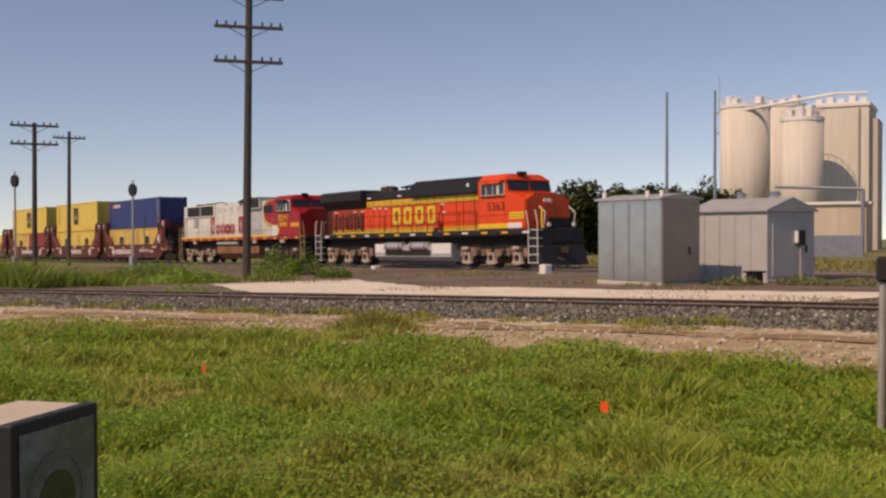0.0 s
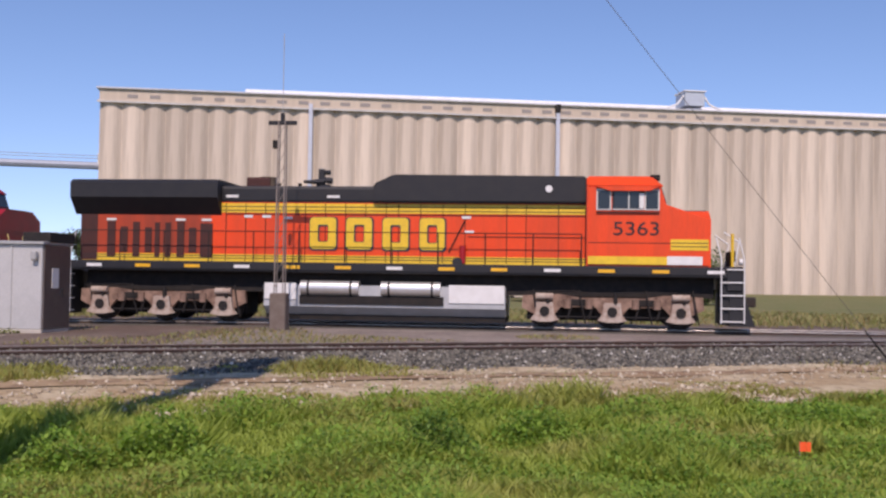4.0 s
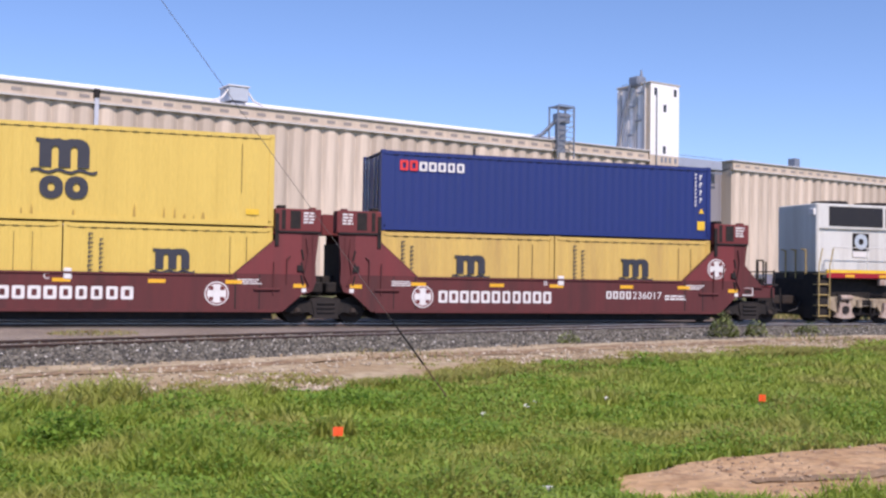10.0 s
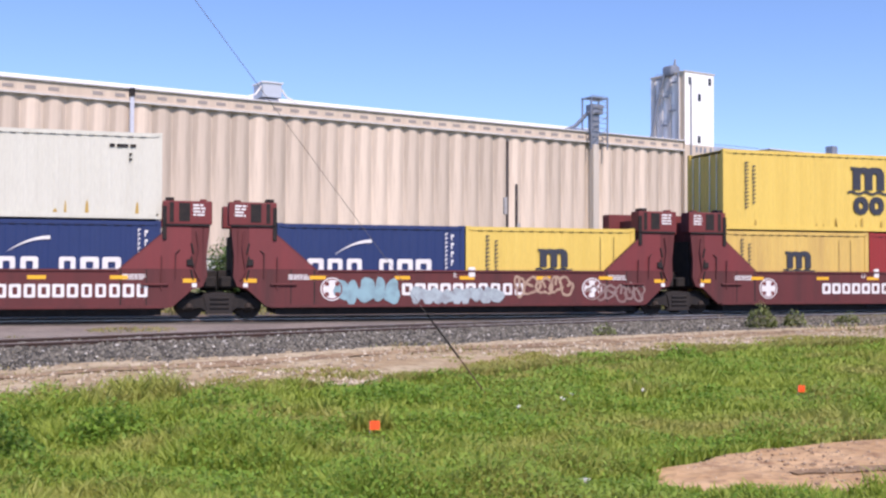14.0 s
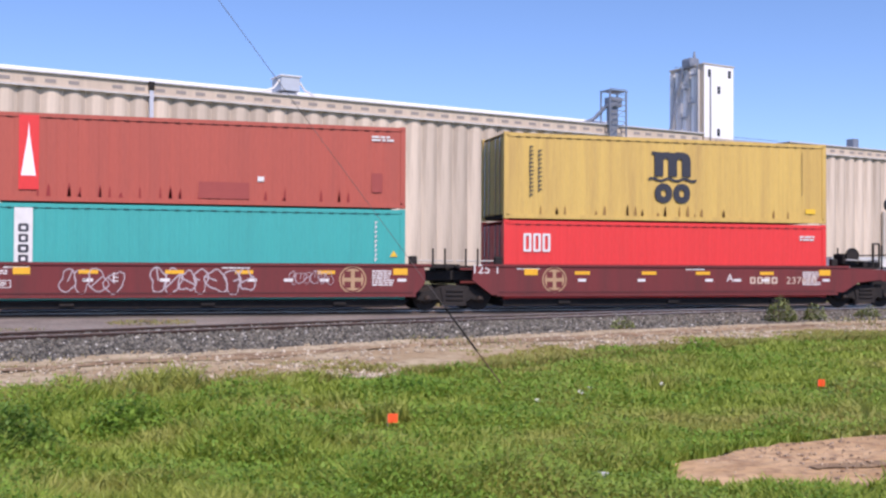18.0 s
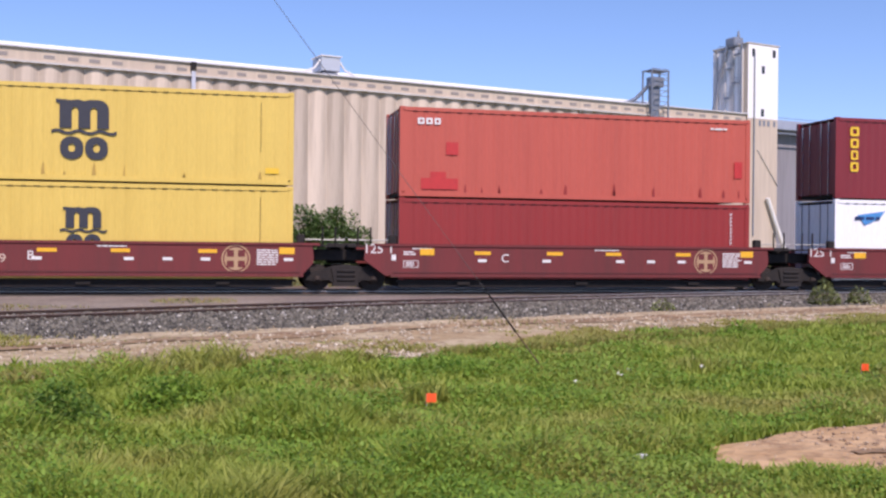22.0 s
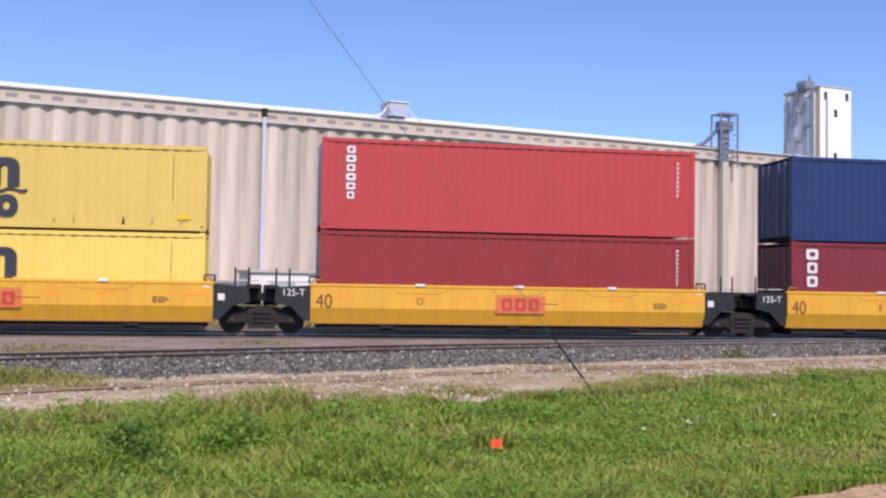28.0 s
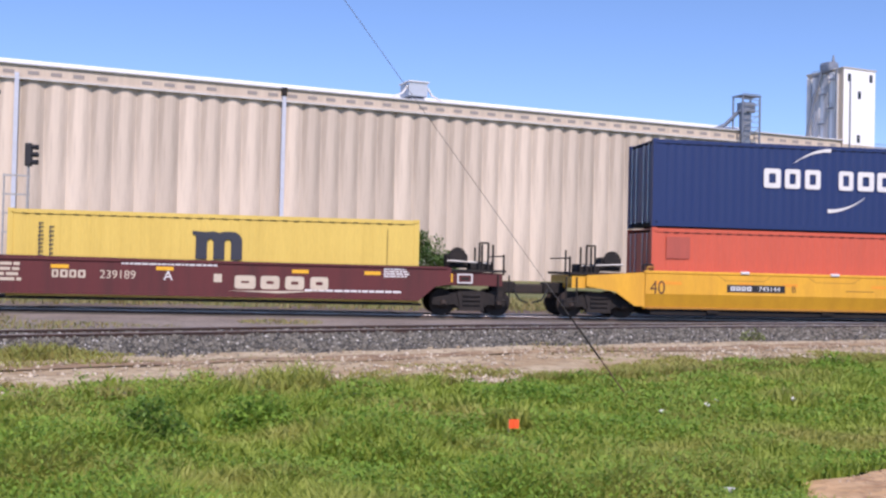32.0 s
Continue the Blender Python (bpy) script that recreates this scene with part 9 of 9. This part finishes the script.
def id_marks(c, L, h, material, seed, warn=True):
    column_marks(c, material, L / 2 - 0.62, h * 0.45, h * 0.92, FACE, 9, 0.08, seed)
    column_marks(c, material, L / 2 - 0.42, h * 0.5, h * 0.92, FACE, 4, 0.1, seed + 1)
    if warn:
        part("sticker", box(L / 2 - 0.55, L / 2 - 0.25, FACE - 0.005, FACE, h * 0.13, h * 0.25), M_LYELLOW, c)
        part("sticker", shape([(L / 2 - 0.5, h * 0.36), (L / 2 - 0.28, h * 0.36), (L / 2 - 0.39, h * 0.43)], FACE - 0.005, FACE), M_LYELLOW, c)


def rust_stains(c, L, material, seed, n=26, x0=-0.46, x1=0.46):
    """Narrow rust tongues that rise from the lower rail between the corrugations."""
    rnd = random.Random(seed)
    bm = bmesh.new()
    for k in range(n):
        x = round(L * rnd.uniform(x0, x1) / 0.283) * 0.283 + rnd.uniform(-0.02, 0.02)
        w, z = rnd.uniform(0.025, 0.06), rnd.uniform(0.1, 0.42)
        prism(bm, [(x - w, 0.17), (x + w, 0.17), (x + w * 0.7, 0.17 + z * 0.7), (x + w * 0.1, 0.17 + z), (x - w * 0.6, 0.17 + z * 0.6)], FACE - 0.002, FACE)
    tagged(part("rust_stain", bm, material, c, "rust streaks above the lower rail"), kind="stuff")


LONG, SHORT, STD, HIGH = 12.19, 6.06, 2.591, 2.85
FLOOR_Z = 0.37
KEYED = []


def load(c, s, z, dx=0.0):
    """Remember a thing that rides at s metres behind the train's front, z above the rails."""
    KEYED.append((c, s, z, dx))
    return c


def msc_long(s, z, h, m=None, seed=0, big=True):
    c = load(container(LONG, h, m or YEL, "yellow corrugated forty-foot container with charcoal emblem"), s, z)
    marks_yellow(c, LONG, h, big, 0.0, True, seed)
    return c


def msc_short(s, z, dx, m=None, seed=0):
    c = load(container(SHORT, STD, m or YEL2, "worn yellow twenty-foot container with charcoal emblem"), s, z, dx)
    marks_20(c, STD, SHORT, seed)
    return c


def cma_short(s, z, dx, seed=0):
    c = load(container(SHORT, STD, NAVY, "navy blue twenty-foot container with white emblem"), s, z, dx)
    marks_arc(c, -0.1, 1.02, 4.1, 0.48, M_WHITE, False)
    id_marks(c, SHORT, STD, M_WHITE, seed, False)
    return c


def build_train():
    load(locomotive_orange(), 0.0, 0.0)
    load(locomotive_silver(), 23.1, 0.0)
    c1 = 54.7
    units = [c1 + 15.61 * k for k in range(5)]
    for k, s in enumerate(units):
        load(well_bulkhead(k == 0, k == 4, "BCDEA"[k], 100 + 10 * k, k == 3, (1 if k == 0 else (-1 if k == 4 else 0))), s, 0.0)
        if k < 4:
            load(shared_truck(), s + 7.805, 0.0)
    z2 = FLOOR_Z + STD + 0.03
    # first unit
    c = load(container(LONG, STD, ROYAL, "royal blue forty-foot container with red and white emblem"), units[0], z2)
    emblem_row(c, SCARLET, -5.5, -4.85, 1.95, 2.28, FACE, 2, 31, "painted_emblem", "red emblem shapes")
    emblem_row(c, M_WHITE, -4.85, -3.25, 1.95, 2.25, FACE, 5, 32, "painted_emblem", "white emblem shapes")
    id_marks(c, LONG, STD, M_WHITE, 33)
    for dx in (-3.05, 3.05):
        msc_short(units[0], FLOOR_Z, dx, None, int(dx))
        msc_short(units[1], FLOOR_Z, dx, YEL, int(dx) + 5)
    msc_long(units[1], z2, HIGH, None, 2)
    msc_long(units[2], z2, HIGH, None, 3)
    msc_short(units[2], FLOOR_Z, -3.05, None, 8)
    c = load(container(SHORT, STD, REDC, "dark red twenty-foot container with small square badge"), units[2], FLOOR_Z, 3.05)
    part("badge", box(-2.0, -1.65, FACE - 0.005, FACE, 1.95, 2.3), NAVY, c, "small blue badge")
    part("badge_mark", shape([(-1.92, 2.02), (-1.85, 2.02), (-1.72, 2.22), (-1.9, 2.22)], FACE - 0.01, FACE - 0.005), M_LYELLOW, c)
    id_marks(c, SHORT, STD, M_WHITE, 34, False)
    cma_short(units[3], FLOOR_Z, -3.05, 35)
    msc_short(units[3], FLOOR_Z, 3.05, YEL, 36)
    c = load(container(LONG, STD, CREAM, "plain cream forty-foot container with scuffed lower edge"), units[4], z2)
    bars(c, M_UNDER, 4.6, 5.5, 2.1, 2.25, FACE, 1, 37, "stencil_block")
    column_marks(c, M_UNDER, 5.2, 1.7, 2.0, FACE, 2, 0.1, 38)
    cma_short(units[4], FLOOR_Z, -3.05, 39)
    cma_short(units[4], FLOOR_Z, 3.05, 40)
    # second set: oxide red
    reds = [136.71 + 15.5 * k for k in range(5)]
    for k, s in enumerate(reds):
        load(well_red(k == 0, k == 4, "AEDCB"[k], 200 + 10 * k, {1: 1, 2: 2}.get(k, 0)), s, 0.0)
        if k < 4:
            load(shared_truck(), s + 7.75, 0.0)
    c = load(container(LONG, STD, SCARLET, "scarlet forty-foot container with white emblem"), reds[0], FLOOR_Z)
    emblem_row(c, M_WHITE, -5.45, -4.45, 1.55, 2.15, FACE, 3, 51, "painted_emblem", "white emblem shapes")
    bars(c, M_WHITE, 5.0, 5.8, 2.0, 2.2, FACE, 2, 52, "stencil_block")
    msc_long(reds[0], z2, HIGH, YEL2, 4)
    c = load(container(LONG, HIGH, TEAL, "teal forty-foot container with a white sign column"), reds[1], FLOOR_Z)
    part("sign_column", box(-5.45, -4.95, FACE - 0.005, FACE, 1.1, 2.7), M_WHITE, c, "white sign column")
    column_marks(c, M_DARKMARK, -5.2, 1.1, 2.3, FACE - 0.005, 4, 0.3, 53)
    column_marks(c, M_WHITE, 5.15, 1.2, 2.5, FACE, 9, 0.08, 54)
    part("sticker", shape([(5.6, 1.35), (5.85, 1.35), (5.72, 1.55)], FACE - 0.005, FACE), M_LYELLOW, c)
    z3 = FLOOR_Z + HIGH + 0.025
    c = load(container(LONG, STD, TERRA, "faded terracotta forty-foot container with tower emblem"), reds[1], z3)
    part("emblem_panel", box(-5.35, -4.8, FACE - 0.005, FACE, 0.35, 2.5), SCARLET, c, "scarlet emblem panel")
    part("tower_emblem", shape([(-5.28, 0.75), (-4.88, 0.75), (-5.05, 1.9), (-5.08, 2.3), (-5.11, 1.9)], FACE - 0.01, FACE - 0.005), WHT, c, "white tower shape")
    part("dark_patch", box(-0.3, 1.2, FACE - 0.003, FACE, 0.2, 0.7), PATCHDULL, c, "darker repainted patch")
    part("dark_patch", box(5.0, 5.35, FACE - 0.003, FACE, 0.5, 1.1), PATCHDULL, c)
    part("label_patch", box(1.45, 1.65, FACE - 0.005, FACE, 0.75, 0.9), M_WHITE, c)
    bars(c, M_WHITE, 5.0, 5.75, 2.1, 2.3, FACE, 2, 55, "stencil_block")
    c = load(container(LONG, HIGH, WHT, "white forty-foot container with navy emblem"), reds[2], FLOOR_Z)
    marks_arc(c, 0.18, 1.16, 4.6, 0.57, NAVY, False)
    part("badge", shape([(-5.2, 2.3), (-4.1, 2.45), (-4.3, 2.2), (-4.9, 1.95)], FACE - 0.005, FACE), mat("blue badge paint", (0.05, 0.25, 0.55), 0.5), c, "small blue badge")
    bars(c, NAVY, -5.3, -4.0, 2.1, 2.28, FACE - 0.006, 1, 56, "stencil_block")
    bars(c, M_DARKMARK, 4.8, 5.6, 2.2, 2.35, FACE, 1, 57, "stencil_block")
    part("sticker", shape([(5.2, 1.25), (5.45, 1.25), (5.32, 1.45)], FACE - 0.005, FACE), M_LYELLOW, c)
    c = load(container(LONG, HIGH, MAROON, "maroon forty-foot container with yellow upright emblem"), reds[2], z3)
    column_marks(c, M_LYELLOW, -5.35, 0.95, 2.6, FACE, 4, 0.36, 58, "painted_emblem")
    id_marks(c, LONG, HIGH, M_WHITE, 59)
    c = load(container(LONG, STD, REDC, "dark red corrugated forty-foot container"), reds[3], FLOOR_Z)
    column_marks(c, M_WHITE, 5.4, 1.2, 2.3, FACE, 9, 0.08, 60)
    c = load(container(LONG, HIGH, SALMON, "sun-faded salmon red container with red patches"), reds[3], z2)
    emblem_row(c, M_WHITE, -5.55, -4.75, 2.3, 2.5, FACE, 3, 61, "painted_emblem", "white emblem shapes")
    for a, b, e, f in ((-4.6, -4.2, 1.35, 1.75), (-5.4, -4.2, 0.25, 0.6), (-5.1, -4.6, 0.6, 0.8), (5.5, 5.8, 0.85, 1.4)):
        part("repainted_patch", box(a, b, FACE - 0.004, FACE, e, f), PATCHRED, c)
    bars(c, M_WHITE, 4.6, 5.4, 2.45, 2.55, FACE, 1, 62, "stencil_block")
    msc_long(reds[4], FLOOR_Z, HIGH, YEL, 5, False)
    msc_long(reds[4], z3, HIGH, YEL, 6)
    # third set: yellow
    ylw = [218.44 + 15.62 * k for k in range(5)]
    for k, s in enumerate(ylw):
        load(well_yellow(k == 0, k == 4, "AEDCB"[k], 300 + 10 * k), s, 0.0)
        if k < 4:
            load(shared_truck(), s + 7.81, 0.0)
    msc_long(ylw[0], FLOOR_Z, HIGH, YEL, 7, False)
    msc_long(ylw[0], z3, HIGH, YEL, 8)

    def tex(s, z, m, label):
        return load(container(LONG, HIGH, m, label), s, z)
    c = tex(ylw[1], FLOOR_Z, MAROON, "maroon forty-foot container with white upright emblem")
    column_marks(c, M_WHITE, -5.36, 1.35, 2.7, FACE, 3, 0.44, 63, "painted_emblem")
    id_marks(c, LONG, HIGH, M_WHITE, 64, False)
    c = tex(ylw[1], z3, NAVY, "navy blue forty-foot container with white emblem")
    marks_arc(c, 0.02, 1.38, 4.75, 0.64, M_WHITE)
    id_marks(c, LONG, HIGH, M_WHITE, 65)
    c = tex(ylw[2], FLOOR_Z, REDC, "dark red corrugated forty-foot container")
    column_marks(c, M_WHITE, 5.5, 1.3, 2.5, FACE, 9, 0.08, 66)
    c = tex(ylw[2], z3, REDB, "brick red forty-foot container with white upright emblem")
    column_marks(c, M_WHITE, -5.19, 0.95, 2.65, FACE, 6, 0.3, 67, "painted_emblem")
    column_marks(c, M_WHITE, 5.5, 1.3, 2.5, FACE, 8, 0.08, 68)
    c = load(container(LONG, STD, YEL3, "bright yellow forty-foot container with charcoal emblem"), ylw[3], FLOOR_Z + 0.05)
    marks_yellow(c, LONG, STD, True, 0.04, True, 9, False)
    c = load(container(LONG, STD, YEL, "worn yellow forty-foot container with charcoal emblem"), ylw[3], z2 + 0.06)
    marks_yellow(c, LONG, STD, True, 0.04, True, 10)
    c = load(container(LONG, STD, ORRED, "orange-red corrugated forty-foot container"), ylw[4], FLOOR_Z)
    column_marks(c, M_WHITE, 5.4, 1.2, 2.4, FACE, 9, 0.08, 69)
    part("dark_patch", box(-5.6, -4.8, FACE - 0.003, FACE, 1.6, 2.3), TERRA, c)
    c = load(container(LONG, HIGH, NAVY, "navy blue forty-foot container with white emblem"), ylw[4], z2)
    marks_arc(c, 0.02, 1.38, 4.75, 0.64, M_WHITE)
    id_marks(c, LONG, HIGH, M_WHITE, 70)
    for c, s, z, dx in KEYED:
        if c.name.startswith("shipping_container"):
            skin = [q.material_slots[0].material for q in c.children if q.name.startswith("side_panel")][0]
            L = SHORT if dx else LONG
            if skin in (YEL2, TERRA):
                rust_stains(c, L, M_RUSTSTAIN if skin == YEL2 else REDC, int(s * 7 + z), 34 if skin == TERRA else 24, -0.4, 0.4)
            elif skin == CREAM:
                rust_stains(c, L, M_RUSTFAINT, 77, 16)
            elif skin in (YEL, SALMON, ORRED):
                rust_stains(c, L, M_RUSTFAINT if skin == YEL else REDC, int(s * 7 + z), 12 if not dx else 7)
    # last, lone car
    load(well_single(), 300.67, 0.0)
    c = load(container(LONG, STD, YEL, "yellow forty-foot container riding alone in the well"), 300.67, FLOOR_Z)
    marks_yellow(c, LONG, STD, True, 0.0, True, 11, False)


def shared_truck():
    t = thing("shared_truck", "rusty two-axle truck shared by two well units", "railway truck", "shared trucks")
    freight_truck(t, 0.0)
    return t


build_ground()
build_tracks()
build_meadow()
build_stones()
build_trees()
build_elevator()
build_silos()
build_parked()
build_cabins()
build_signals()
build_poles()
build_small()
build_train()

# Where the front of the train is, second by second.
FRONT = ((0, -37.15), (2, -15.6), (4, 5.53), (6, 26.85), (8, 48.12), (10, 69.35), (12, 90.60), (14, 111.8), (16, 132.9), (18, 153.78), (20, 174.65), (22, 195.5), (24, 216.16), (26, 236.75), (28, 257.42), (30, 278.06), (32, 298.72))


def ride(x, z):
    """The pose on the main track at x, tipped to its grade."""
    d = (grade(x + 2) - grade(x - 2)) / 4
    turn = math.degrees(math.atan((line_y(x + 2) - line_y(x - 2)) / 4))
    return pose(x, line_y(x), grade(x) + z, 0, -math.degrees(math.atan(d)), turn)


def motions():
    for ob, s, z, dx in KEYED:
        walk(ob, [(t, ride(f - s + dx, z)) for t, f in FRONT])


motions()
